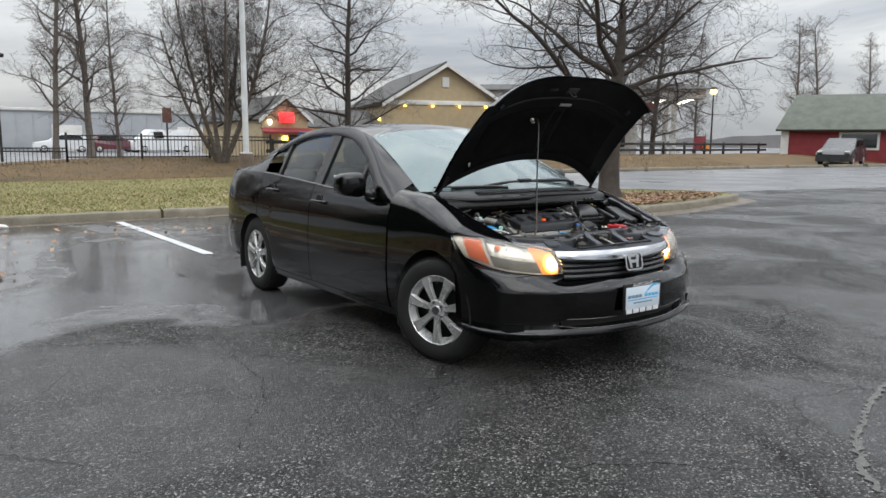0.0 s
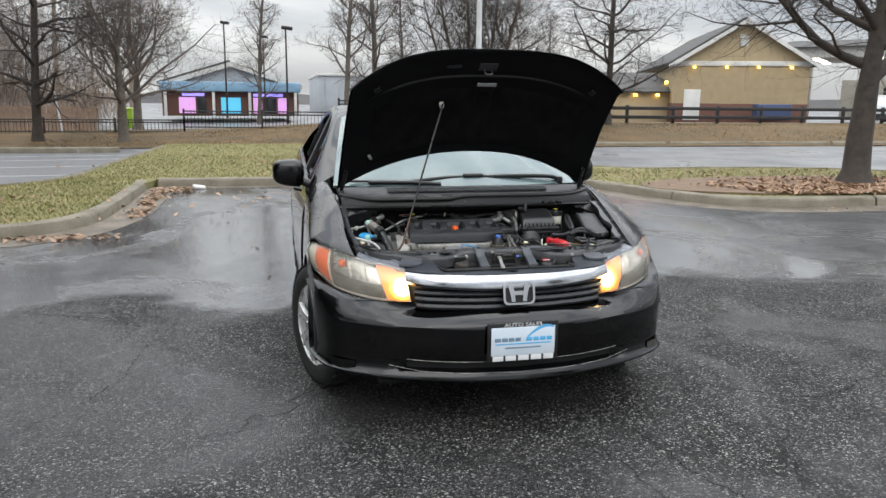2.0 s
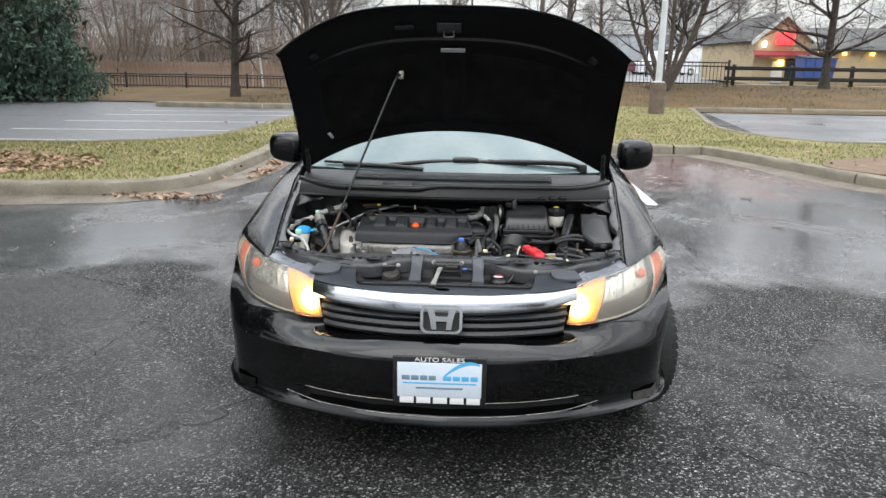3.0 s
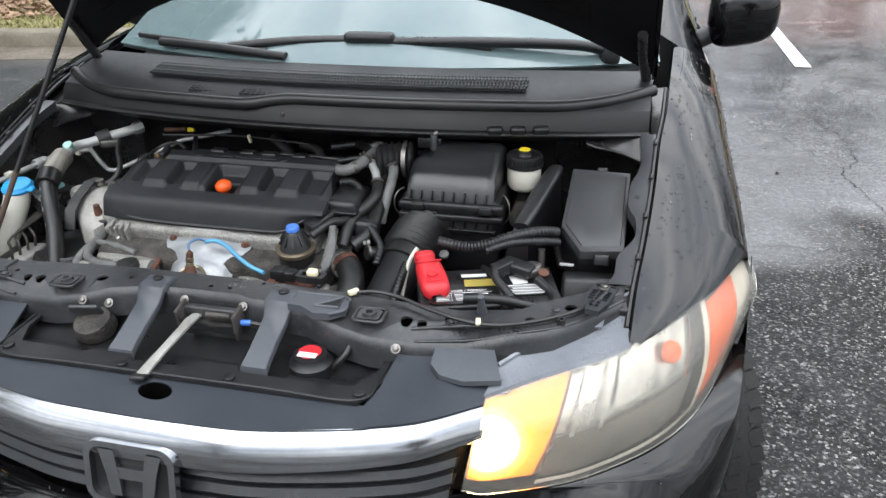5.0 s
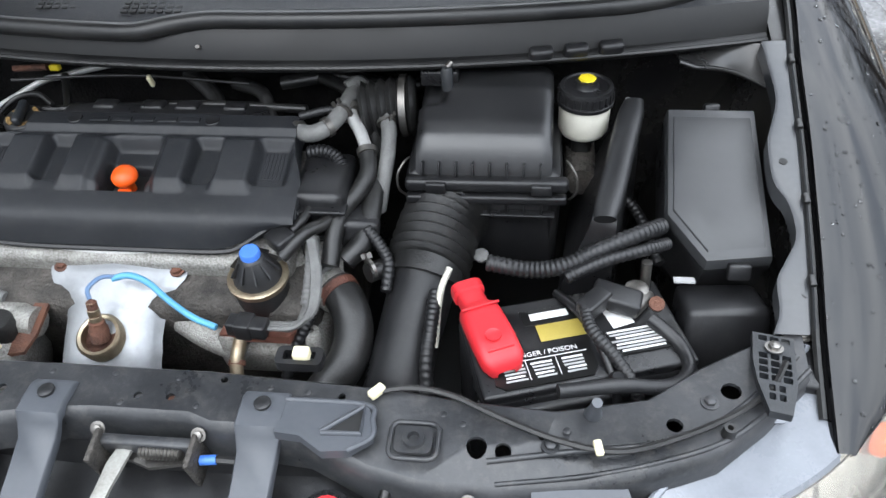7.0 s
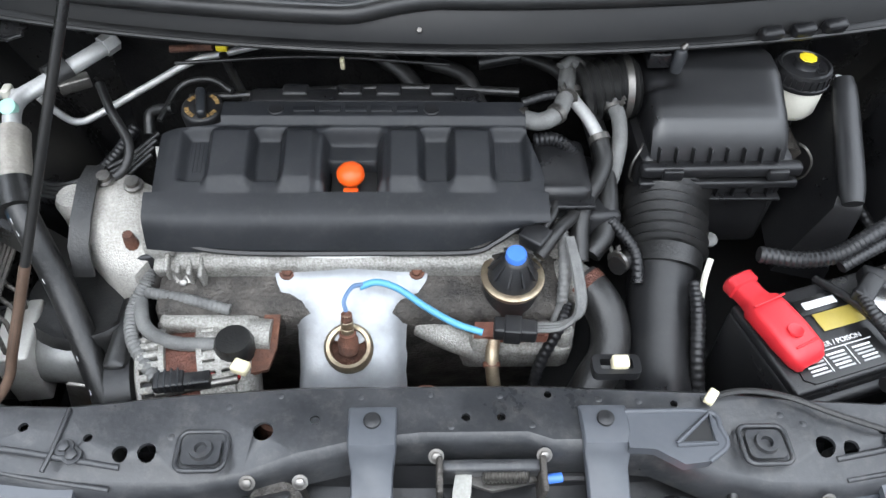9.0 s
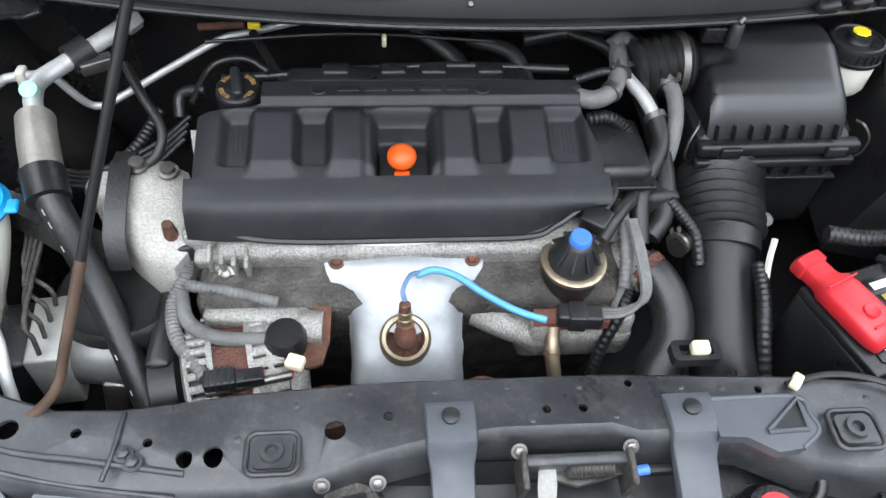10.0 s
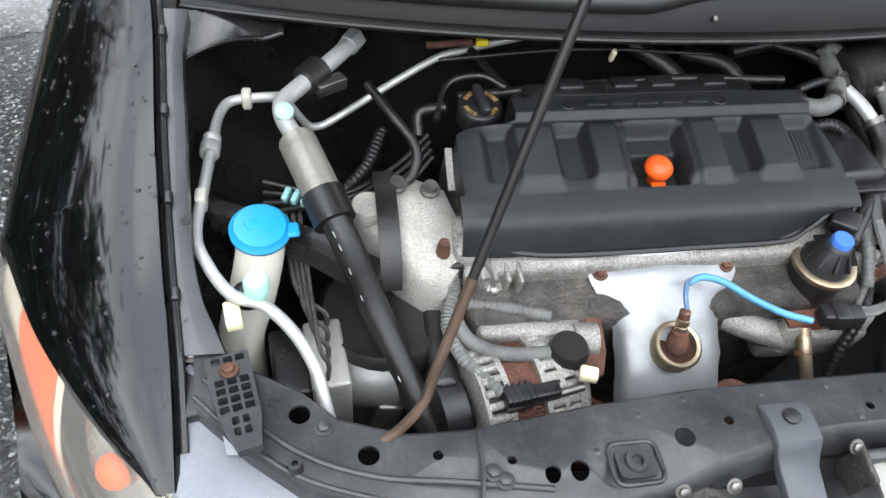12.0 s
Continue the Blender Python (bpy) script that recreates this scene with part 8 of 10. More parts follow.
    cells.inputs["Scale"].default_value = 0.62
    nt.links.new(bend.outputs["Result"], cells.inputs["Vector"])
    crack = ranged(nt, cells.outputs["Distance"], 0.001, 0.0042, 1.0, 0.0)
    crack = calc(nt, "MULTIPLY", crack, ranged(nt, noise_node(nt, pos, 0.6, 4), 0.46, 0.56, 0.0, 1.0))
    base = mixed(nt, ranged(nt, crack, 0, 1, 0, 0.8), base, (0.012, 0.012, 0.012))
    # worn binder between the stones, in hand-sized blotches
    worn = calc(nt, "MULTIPLY", ranged(nt, noise_node(nt, pos, 38, 7, 0.72), 0.36, 0.66, 0.60, 1.45), ranged(nt, noise_node(nt, pos, 4.5, 6, 0.65, 0.4), 0.34, 0.68, 0.72, 1.22))
    shade = nt.nodes.new("ShaderNodeVectorMath")
    shade.operation = "SCALE"
    nt.links.new(base, shade.inputs[0])
    nt.links.new(worn, shade.inputs["Scale"])
    nt.links.new(shade.outputs[0], p.inputs["Base Color"])
    rough = ranged(nt, wet, 0, 1, 0.56, 0.32)
    rough = calc(nt, "SUBTRACT", rough, calc(nt, "MULTIPLY", puddle, 0.36))
    nt.links.new(calc(nt, "MAXIMUM", rough, ranged(nt, lot, 0, 0.75, 0.07, 0.45)), p.inputs["Roughness"])
    gloss = calc(nt, "MAXIMUM", ranged(nt, wet, 0, 1, 0.07, 0.26), calc(nt, "MULTIPLY", stall, 0.55))
    nt.links.new(gloss, p.inputs["Specular IOR Level"])
    bump = nt.nodes.new("ShaderNodeBump")
    bump.inputs["Distance"].default_value = 0.004
    height = calc(nt, "SUBTRACT", calc(nt, "MULTIPLY", stones.outputs["Distance"], -1.2), calc(nt, "MULTIPLY", crack, 2.0))
    nt.links.new(height, bump.inputs["Height"])
    nt.links.new(ranged(nt, puddle, 0, 1, 0.55, 0.05), bump.inputs["Strength"])
    nt.links.new(bump.outputs[0], p.inputs["Normal"])
    return m


ASPHALT = asphalt_material()
GRASS = mat("winter_grass", (0.125, 0.13, 0.04), (0.26, 0.22, 0.10), 1.1, 0.85, 0.95, bump=0.8, bscale=40, fine=0.45)
BLADE = mat("grass_blade", (0.16, 0.17, 0.05), (0.34, 0.29, 0.14), 3.0, 0.7, 0.8, island=0.35)
BERM = mat("brown_winter_slope", (0.060, 0.046, 0.018), (0.155, 0.092, 0.040), 0.9, 0.9, 0.97, bump=0.9, bscale=25, fine=0.45)
STRAW = mat("dead_grass_blade", (0.10, 0.075, 0.028), (0.22, 0.135, 0.06), 0.8, 0.8, 0.9, island=0.4)
MULCH = mat("leaf_mulch", (0.13, 0.085, 0.055), (0.24, 0.165, 0.115), 4, 0.85, 0.95, bump=1.0, bscale=60, fine=0.5)
LEAF = mat("dry_leaf", (0.26, 0.15, 0.085), (0.36, 0.25, 0.17), 6, 0.7, 0.85, island=0.4)
KERB = mat("weathered_kerb_concrete", (0.235, 0.21, 0.16), (0.14, 0.12, 0.088), 3.5, 0.75, 0.9, bump=0.5, bscale=90, fine=0.35)
GUTTER = mat("stained_gutter", (0.18, 0.15, 0.115), (0.095, 0.078, 0.058), 2.5, 0.5, 0.8, bump=0.4, bscale=90, fine=0.35)
LINE = mat("road_paint", (0.56, 0.57, 0.58), (0.26, 0.26, 0.26), 6, 0.5, 0.7, bump=0.3, bscale=150, spread=(0.5, 0.72), fine=0.4)
ROAD = mat("pale_wet_road", (0.16, 0.16, 0.165), (0.09, 0.09, 0.094), 0.5, 0.25, 0.5, fine=0.2)
BARK = mat("grey_bark", (0.08, 0.067, 0.057), (0.18, 0.15, 0.125), 9, 0.85, 0.95, bump=1.0, bscale=45, fine=0.4)
TWIG = mat("dark_twig", (0.075, 0.061, 0.053), (0.145, 0.12, 0.105), 3, 0.8, 0.9)
# a darker pair for some of the nearer trees
DARKBARK = mat("dark_bark", (0.038, 0.031, 0.026), (0.085, 0.07, 0.058), 9, 0.8, 0.95, bump=1.0, bscale=45, fine=0.4)
DARKTWIG = mat("darker_twig", (0.035, 0.028, 0.024), (0.07, 0.056, 0.048), 3, 0.8, 0.9)
# a paler pair for the woods
PALEBARK = mat("pale_brown_bark", (0.17, 0.135, 0.11), (0.34, 0.28, 0.23), 9, 0.85, 0.95, bump=1.0, bscale=45, fine=0.4)
PALETWIG = mat("pale_brown_twig", (0.19, 0.15, 0.125), (0.31, 0.255, 0.215), 3, 0.8, 0.9)
BRUSH = mat("brown_brush", (0.21, 0.16, 0.125), (0.36, 0.285, 0.225), 2, 0.85, 0.95, island=0.4)
POLE = mat("white_pole_paint", (0.66, 0.68, 0.70), (0.5, 0.51, 0.52), 2, 0.45, 0.6)
IRON = mat("black_iron", (0.012, 0.012, 0.013), (0.03, 0.028, 0.026), 6, 0.5, 0.65)
TAN = mat("tan_siding", (0.44, 0.345, 0.21), (0.385, 0.30, 0.18), 2.5, 0.7, 0.8)
TRIM = mat("white_trim", (0.66, 0.65, 0.62), (0.56, 0.55, 0.52), 2, 0.6, 0.7)
SHINGLE = mat("dark_shingle", (0.06, 0.057, 0.056), (0.10, 0.097, 0.093), 8, 0.85, 0.95, bump=0.5, bscale=30)
BRICKRED = mat("brown_brick", (0.16, 0.075, 0.055), (0.11, 0.055, 0.043), 10, 0.85, 0.95)
GREYWALL = mat("grey_metal_wall", (0.38, 0.40, 0.42), (0.32, 0.34, 0.36), 0.8, 0.6, 0.75)
REDWALL = mat("barn_red_wall", (0.24, 0.03, 0.035), (0.18, 0.025, 0.03), 2, 0.7, 0.8)
GREENROOF = mat("grey_green_roof", (0.105, 0.115, 0.095), (0.08, 0.09, 0.075), 2, 0.7, 0.85)
WOODF = mat("weathered_fence_wood", (0.36, 0.25, 0.18), (0.22, 0.155, 0.12), 3, 0.8, 0.92, island=0.3)
WINDOW = mat("dark_window", (0.02, 0.022, 0.025), (0.035, 0.037, 0.04), 1, 0.08, 0.15)
BLUEBAND = mat("blue_fascia", (0.20, 0.36, 0.52), (0.27, 0.43, 0.57), 1.5, 0.5, 0.6)
NEEDLE = mat("dark_evergreen", (0.03, 0.06, 0.042), (0.07, 0.11, 0.075), 2, 0.7, 0.85, island=0.45)
WARM = mat("warm_wall_lamp", (0.9, 0.7, 0.2), None, rough=0.4, emit=(1.0, 0.66, 0.10), power=7.0)
REDGLOW = mat("red_lit_sign", (0.9, 0.05, 0.04), None, rough=0.4, emit=(1.0, 0.03, 0.04), power=2.2)
PINK = mat("pink_lit_window", (0.7, 0.3, 0.7), None, rough=0.4, emit=(0.62, 0.36, 0.66), power=0.7)
CYANLIT = mat("cyan_lit_window", (0.1, 0.5, 0.7), None, rough=0.4, emit=(0.08, 0.40, 0.62), power=0.8)
WHITELAMP = mat("white_canopy_lamp", (0.9, 0.9, 0.85), None, rough=0.4, emit=(1.0, 0.95, 0.8), power=7.0)
AMBERLAMP = mat("sodium_lamp", (0.9, 0.6, 0.2), None, rough=0.4, emit=(1.0, 0.55, 0.15), power=8.0)

# ground: one sheet to the horizon
bm = bmesh.new()
bmesh.ops.create_grid(bm, x_segments=4, y_segments=4, size=600)
tagged(part("ground", bm, ASPHALT), "worn wet asphalt of a car park", "car park", kind="structure")


def height_at(y, x=10.0):
    """The height of the slope and of the yards behind it, lower towards the woods."""
    k = lerp([(-14, 0.12), (-4, 0.30), (3, 1.0)], x)
    return k * lerp([(20.3, 0.0), (20.8, 0.10), (22.5, 0.28), (25.0, 0.52), (27.5, 0.56), (32, 0.48), (46, 0.06), (700, 0.06)], y)


def lawn(name, outline, holes, material, label, category, lift=0.13):
    bm = plate(outline, holes, thick=0.12, lift=lambda x, y: lift)
    bmesh.ops.subdivide_edges(bm, edges=bm.edges, cuts=2, use_grid_fill=True)
    ob = part(name, bm, material)
    return tagged(ob, label, category, kind="structure")


LEFT = [(-3.08, 9.9), (-3.06, 9.0), (-3.06, 7.2), (-3.12, 6.4), (-3.3, 5.85), (-3.7, 5.5), (-4.3, 5.34), (-6.0, 5.2), (-14.0, 5.1)]
RIGHT = [(3.75, 10.06), (4.05, 9.5), (4.45, 8.5), (4.9, 7.3), (5.3, 6.7), (6.0, 6.35), (7.6, 6.28), (9.2, 6.45), (10.8, 6.85), (12.1, 7.25), (12.5, 7.7), (12.4, 8.6), (11.2, 10.1), (9.6, 10.95), (7.8, 11.15), (6.2, 11.3), (5.3, 12.4), (5.1, 14.0), (5.6, 17.0), (6.2, 20.2)]
LOTEDGE = [(-14.0, 8.5), (-7.0, 8.85), (-5.4, 9.3), (-4.6, 10.0), (-4.35, 11.0), (-4.2, 14.0), (-4.0, 19.4)]
BACKKERB = [(-2.85, 10.06), (-1.0, 10.06), (1.5, 10.06), (3.65, 10.06)]
LAWN = [(-2.9, 10.12)] + LEFT[1:] + LOTEDGE + [(-4.0, 20.35), (6.2, 20.35)] + RIGHT[::-1][:-1] + [(3.7, 10.12)]
lawn("lawn", LAWN, (), GRASS, "patchy olive winter grass", "grass")

# slope behind, with a road and yards beyond
rows = []
for y in (20.2, 20.6, 21.5, 22.5, 24, 25, 26, 27.5, 30):
    rows.append([(x, y, height_at(y, x) + 0.03 + 0.05 * noise.noise(Vector((x * 0.3, y * 0.5, 0)))) for x in [-60 + 3 * i for i in range(54)]])
tagged(part("slope", loft(rows), BERM), "brown dead grass and needles on a low slope", "slope", kind="structure")
rows = [[(x, y, height_at(y, x) + 0.02) for x in (-400, -60, -20, -14, -9, -4, 0, 3, 20, 60, 400)] for y in (29.8, 32, 36, 41, 46, 60, 590)]
tagged(part("upper_ground", loft(rows), ROAD), "pale wet asphalt beyond the fence", "road", kind="structure")
bm = plate([(5.6, 11.6), (9.8, 11.4), (13.5, 9.5), (30, 6), (60, 2), (60, 16), (30, 19.4), (16, 20.3), (6.6, 20.3)], thick=0.004, lift=lambda x, y: 0.006)
tagged(part("back_road", bm, ROAD), "pale wet road behind the islands", "road", kind="structure")


def kerb(points, name="kerb", pitch=3.0, side_in=1, gutter=0.0):
    """A concrete kerb along points, cut into lengths; the lawn lies to side_in of it."""
    line = crv([(x, y, 0) for x, y in points], 24 * (len(points) - 1))
    run = tagged(new(name), "weathered concrete kerb with open joints", "kerb", kind="structure")
    piece, gone = [], 0.0

    def put(piece):
        if len(piece) < 3:
            return
        rows = []
        for i, p in enumerate(piece):
            d = (piece[min(i + 1, len(piece) - 1)] - piece[max(i - 1, 0)]).normalized()
            n = Vector((-d.y, d.x, 0)) * side_in
            j = 0.006 * noise.noise(p * 1.3)
            rows.append([p - n * 0.10 + Vector((0, 0, -0.02)), p - n * (0.085 + j) + Vector((0, 0, 0.10)), p - n * 0.07 + Vector((0, 0, 0.135 + j)), p - n * 0.03 + Vector((0, 0, 0.15 + j)), p + n * 0.07 + Vector((0, 0, 0.15 + j)), p + n * 0.085 + Vector((0, 0, 0.13))])
        part("kerb_stone", loft(rows), KERB, run)
    for a, b in zip(line, line[1:]):
        piece.append(a)
        gone += (b - a).length
        if gone > pitch:
            put(piece)
            piece, gone = [a + (b - a) * 0.4], 0.0
    piece.append(line[-1])
    put(piece)
    if gutter:
        rows = []
        for i, p in enumerate(line):
            d = (line[min(i + 1, len(line) - 1)] - line[max(i - 1, 0)]).normalized()
            n = Vector((-d.y, d.x, 0)) * side_in
            w = gutter * (1 + 0.15 * noise.noise(p * 0.9))
            rows.append([p - n * 0.09 + Vector((0, 0, 0.02)), p - n * (0.09 + w * 0.6) + Vector((0, 0, 0.008)), p - n * (0.09 + w) + Vector((0, 0, 0.002))])
        part("gutter", loft(rows), GUTTER, run)


kerb(LEFT, side_in=-1, gutter=0.42)
kerb(BACKKERB, side_in=1, gutter=0.12)
kerb(RIGHT[:12], side_in=1, gutter=0.36)
kerb(RIGHT[11:], side_in=1)
kerb(LOTEDGE, side_in=-1)
kerb([(6.3, 20.45), (16, 20.6), (30, 19.8), (58, 16.5)], side_in=1)
kerb([(-9.0, 18.6), (-6.6, 18.55), (-5.0, 18.7)], side_in=1)


def stripe(name, a, b, w=0.12, label="worn white parking line on wet asphalt"):
    a, b = Vector((*a, 0)), Vector((*b, 0))
    d = (b - a).normalized()
    n = Vector((-d.y, d.x, 0)) * w / 2
    rows = []
    for i in range(25):
        p = a.lerp(b, i / 24)
        k = 1 + 0.12 * noise.noise(p * 6)
        rows.append([p - n * k + Vector((0, 0, 0.005)), p + n * k + Vector((0, 0, 0.005))])
    return tagged(part(name, loft(rows), LINE), label, "parking line", "parking lines", "structure")


stripe("parking_line", (-0.53, 5.72), (-0.57, 9.80))
stripe("parking_line", (1.95, 5.55), (1.93, 9.80))
for y0, y1 in ((10.2, 10.48), (12.0, 12.4), (13.9, 14.4), (15.7, 16.35), (17.1, 17.6)):
    stripe("parking_line", (-9.0, y0 - 0.1), (-4.5, y1), 0.1)
for k in range(7):
    stripe("parking_line", (7.5 + 2.3 * k, 13.0 - 0.2 * k), (7.9 + 2.3 * k, 17.2 - 0.2 * k), 0.1)

# cracks and an old patch seam in the asphalt


def crack(points, w, material=None, label="thin ragged crack in the asphalt"):
    line = crv([(x, y, 0.0) for x, y in points], 50 * (len(points) - 1))
    rows = []
    for i, p in enumerate(line):
        d = (line[min(i + 1, len(line) - 1)] - line[max(i - 1, 0)]).normalized()
        n = Vector((-d.y, d.x, 0))
        p = p + n * (0.03 * noise.noise(p * 5.0) + 0.022 * noise.noise(p * 27.0))
        k = w * (0.35 + 0.65 * abs(noise.noise(p * 17.0 + Vector((3, 1, 0)))) * 2)
        rows.append([p - n * k + Vector((0, 0, 0.004)), p + n * k + Vector((0, 0, 0.004))])
    tagged(part("crack", loft(rows), material or CRACK), label, "crack", kind="structure")


CRACK = mat("crack_black", (0.006, 0.006, 0.006), (0.014, 0.013, 0.012), 30, 0.8, 0.95, spec=0.1)
SEAM = mat("pale_patch_seam", (0.075, 0.074, 0.070), (0.13, 0.128, 0.12), 30, 0.6, 0.8, bump=0.4, bscale=160)
for pts, w in (([(-3.6, 2.75), (-2.78, 2.5), (-2.0, 2.2), (-1.07, 2.37)], 0.004), ([(-1.76, 2.08), (-1.80, 1.5), (-1.89, 0.88), (-2.3, 0.2)], 0.002), ([(0.50, -0.1), (0.56, -0.3), (0.60, -0.56), (0.8, -1.04)], 0.003),
               ([(0.9, 2.22), (1.32, 2.33), (1.62, 2.35), (2.6, 2.55)], 0.003), ([(1.87, 3.98), (1.83, 3.45), (1.73, 3.15), (1.9, 2.5)], 0.003), ([(3.2, 3.9), (4.74, 3.38), (6.57, 1.73)], 0.003), ([(-2.6, -0.6), (-1.9, -0.9), (-1.3, -0.7), (-0.6, -1.2)], 0.003), ([(1.1, 0.4), (1.6, 0.1), (2.3, 0.3), (3.2, -0.2)], 0.004)):
    crack(pts, w)
crack([(-0.45, -1.55), (-0.1, -1.30), (0.25, -1.16), (0.75, -1.0), (1.25, -0.93), (1.9, -1.0)], 0.026, SEAM, "pale worn patch seam in the asphalt")

# loose stuff on the ground
random.seed(21)


def leaves(name, spots, count, size, material, label, lift=0.14, curl=0.6):
    verts, faces = [], []
    for _ in range(count):
        cx, cy, rx, ry = random.choice(spots)
        a, q = random.random() * 6.283, random.random() ** 0.6
        x, y = cx + rx * q * math.cos(a), cy + ry * q * math.sin(a)
        s = size * random.uniform(0.6, 1.4)
        t = Euler((random.uniform(-curl, curl), random.uniform(-curl, curl), random.random() * 6.283)).to_matrix()
        z = lift + random.uniform(0.0, 0.02)
        k = len(verts)
        for px, py, pz in ((-1, 0, 0), (-0.2, 0.5, 0.2), (1, 0, 0.1), (-0.2, -0.5, 0.2)):
            verts.append(Vector((x, y, z)) + t @ Vector((px * s, py * s, pz * s)))
        faces += [(k, k + 1, k + 2), (k, k + 2, k + 3)]
    return tagged(raw(name, verts, faces, material, sharp=True), label, "leaves", kind="stuff")


tagged(part("mulch", plate([(7.3 + 2.6 * math.cos(a), 7.85 + 1.25 * math.sin(a)) for a in [i * 0.2618 for i in range(24)]], thick=0.02, lift=lambda x, y: 0.16 + 0.08 * math.exp(-((x - 8.5) ** 2 + (y - 7.8) ** 2) / 0.8)), MULCH), "brown leaf mulch round an island tree", "mulch", kind="structure")
leaves("leaf_litter", [(8.3, 7.6, 2.6, 1.2), (9.5, 7.6, 2.2, 0.9), (7.6, 7.0, 1.6, 0.6)], 5200, 0.045, LEAF, "dry tan leaves on the mulch", 0.165)
leaves("leaf_litter", [(-6.2, 6.6, 1.6, 1.0), (-7.5, 6.4, 1.8, 1.0)], 2600, 0.05, LEAF, "dry pale leaves on an island", 0.14)
leaves("leaf_litter", [(-2.55, 9.45, 0.35, 0.4), (-2.75, 8.6, 0.2, 0.7), (-2.7, 7.4, 0.15, 0.8), (-3.2, 5.3, 0.7, 0.15)], 420, 0.04, LEAF, "dead leaves washed against the kerb", 0.015)
leaves("leaf_litter", [(-2.3, 9.75, 0.9, 0.12), (0.5, 9.8, 2.4, 0.1), (7, 5.9, 2.5, 0.2)], 70, 0.03, LEAF, "dead leaves along the gutter", 0.012)
leaves("lawn_leaves", [(0, 12.5, 5, 2.3), (-5, 7, 5, 1.5), (7, 9, 3, 1.5)], 700, 0.04, LEAF, "scattered dead leaves on the grass", 0.15)
leaves("leaf_debris", [(0, 3, 6, 5), (-2, 5, 3, 3), (4, 3, 4, 4)], 120, 0.018, MULCH, "small dark leaf bits on the asphalt", 0.004, 0.2)
twigs = bmesh.new()
for _ in range(34):
    x, y, a = random.uniform(-5, 6), random.uniform(1.5, 9.5), random.random() * 3
    n = random.uniform(0.05, 0.16)
    tube([(x, y, 0.006), (x + n * 0.5 * math.cos(a), y + n * 0.5 * math.sin(a), 0.009), (x + n * math.cos(a + 0.4), y + n * math.sin(a + 0.4), 0.006)], 0.004, 4, 4, bm=twigs)
tagged(part("twigs", twigs, TWIG), "small dark twigs on the asphalt", "twigs", kind="stuff")
tagged(part("paper_scrap", rbox((0.2, 0.13, 0.05), (-2.2, 9.78, 0.03), (10, 8, 20), 0.015), TRIM), "crumpled white litter against the kerb", "litter")


def blades(name, spots, count, tall, material, label, ground=None):
    verts, faces = [], []
    for _ in range(count):
        x0, x1, y0, y1, ok = random.choice(spots)
        x, y = random.uniform(x0, x1), random.uniform(y0, y1)
        if not ok(x, y):
            continue
        h, a, b = tall * random.uniform(0.5, 1.5), random.random() * 6.283, random.random() * 6.283
        w = 0.006 + 0.006 * random.random()
        k = len(verts)
        z = ground(y, x) if ground else 0.125
        verts += [Vector((x + w * math.cos(a), y + w * math.sin(a), z)), Vector((x - w * math.cos(a), y - w * math.sin(a), z)), Vector((x + h * 0.7 * math.cos(b), y + h * 0.7 * math.sin(b), z + h))]
        faces.append((k, k + 1, k + 2))
    return tagged(raw(name, verts, faces, material, sharp=True), label, "grass", kind="stuff")


def inside(outline, x, y):
    hit = False
    for (x0, y0), (x1, y1) in zip(outline, outline[1:] + outline[:1]):
        if (y0 > y) != (y1 > y) and x < x0 + (x1 - x0) * (y - y0) / (y1 - y0):
            hit = not hit
    return hit


anywhere = lambda x, y: True
on_lawn = lambda x, y: inside(LAWN, x, y)
on_island = lambda x, y: inside(LAWN, x, y) and y > 6.6 + max(0, x - 8) * 0.22
blades("grass_blades", [(-14, -9, 5.2, 9.0, on_lawn), (-9, -3.1, 5.2, 10.5, on_lawn), (-9, -3.1, 5.2, 10.5, on_lawn), (-4.5, 5.4, 10.2, 15.5, on_lawn), (-4.5, 5.4, 10.2, 15.5, on_lawn), (-4.2, 6, 15.5, 20.3, on_lawn), (3.8, 12.4, 6.4, 11.2, on_island)], 120000, 0.032, BLADE, "short olive and straw-coloured grass blades")

blades("dead_grass", [(-8, 34, 20.5, 27, anywhere)], 26000, 0.06, STRAW, "rough dead grass on the slope", lambda y, x: height_at(y, x) + 0.02)

# bare trees


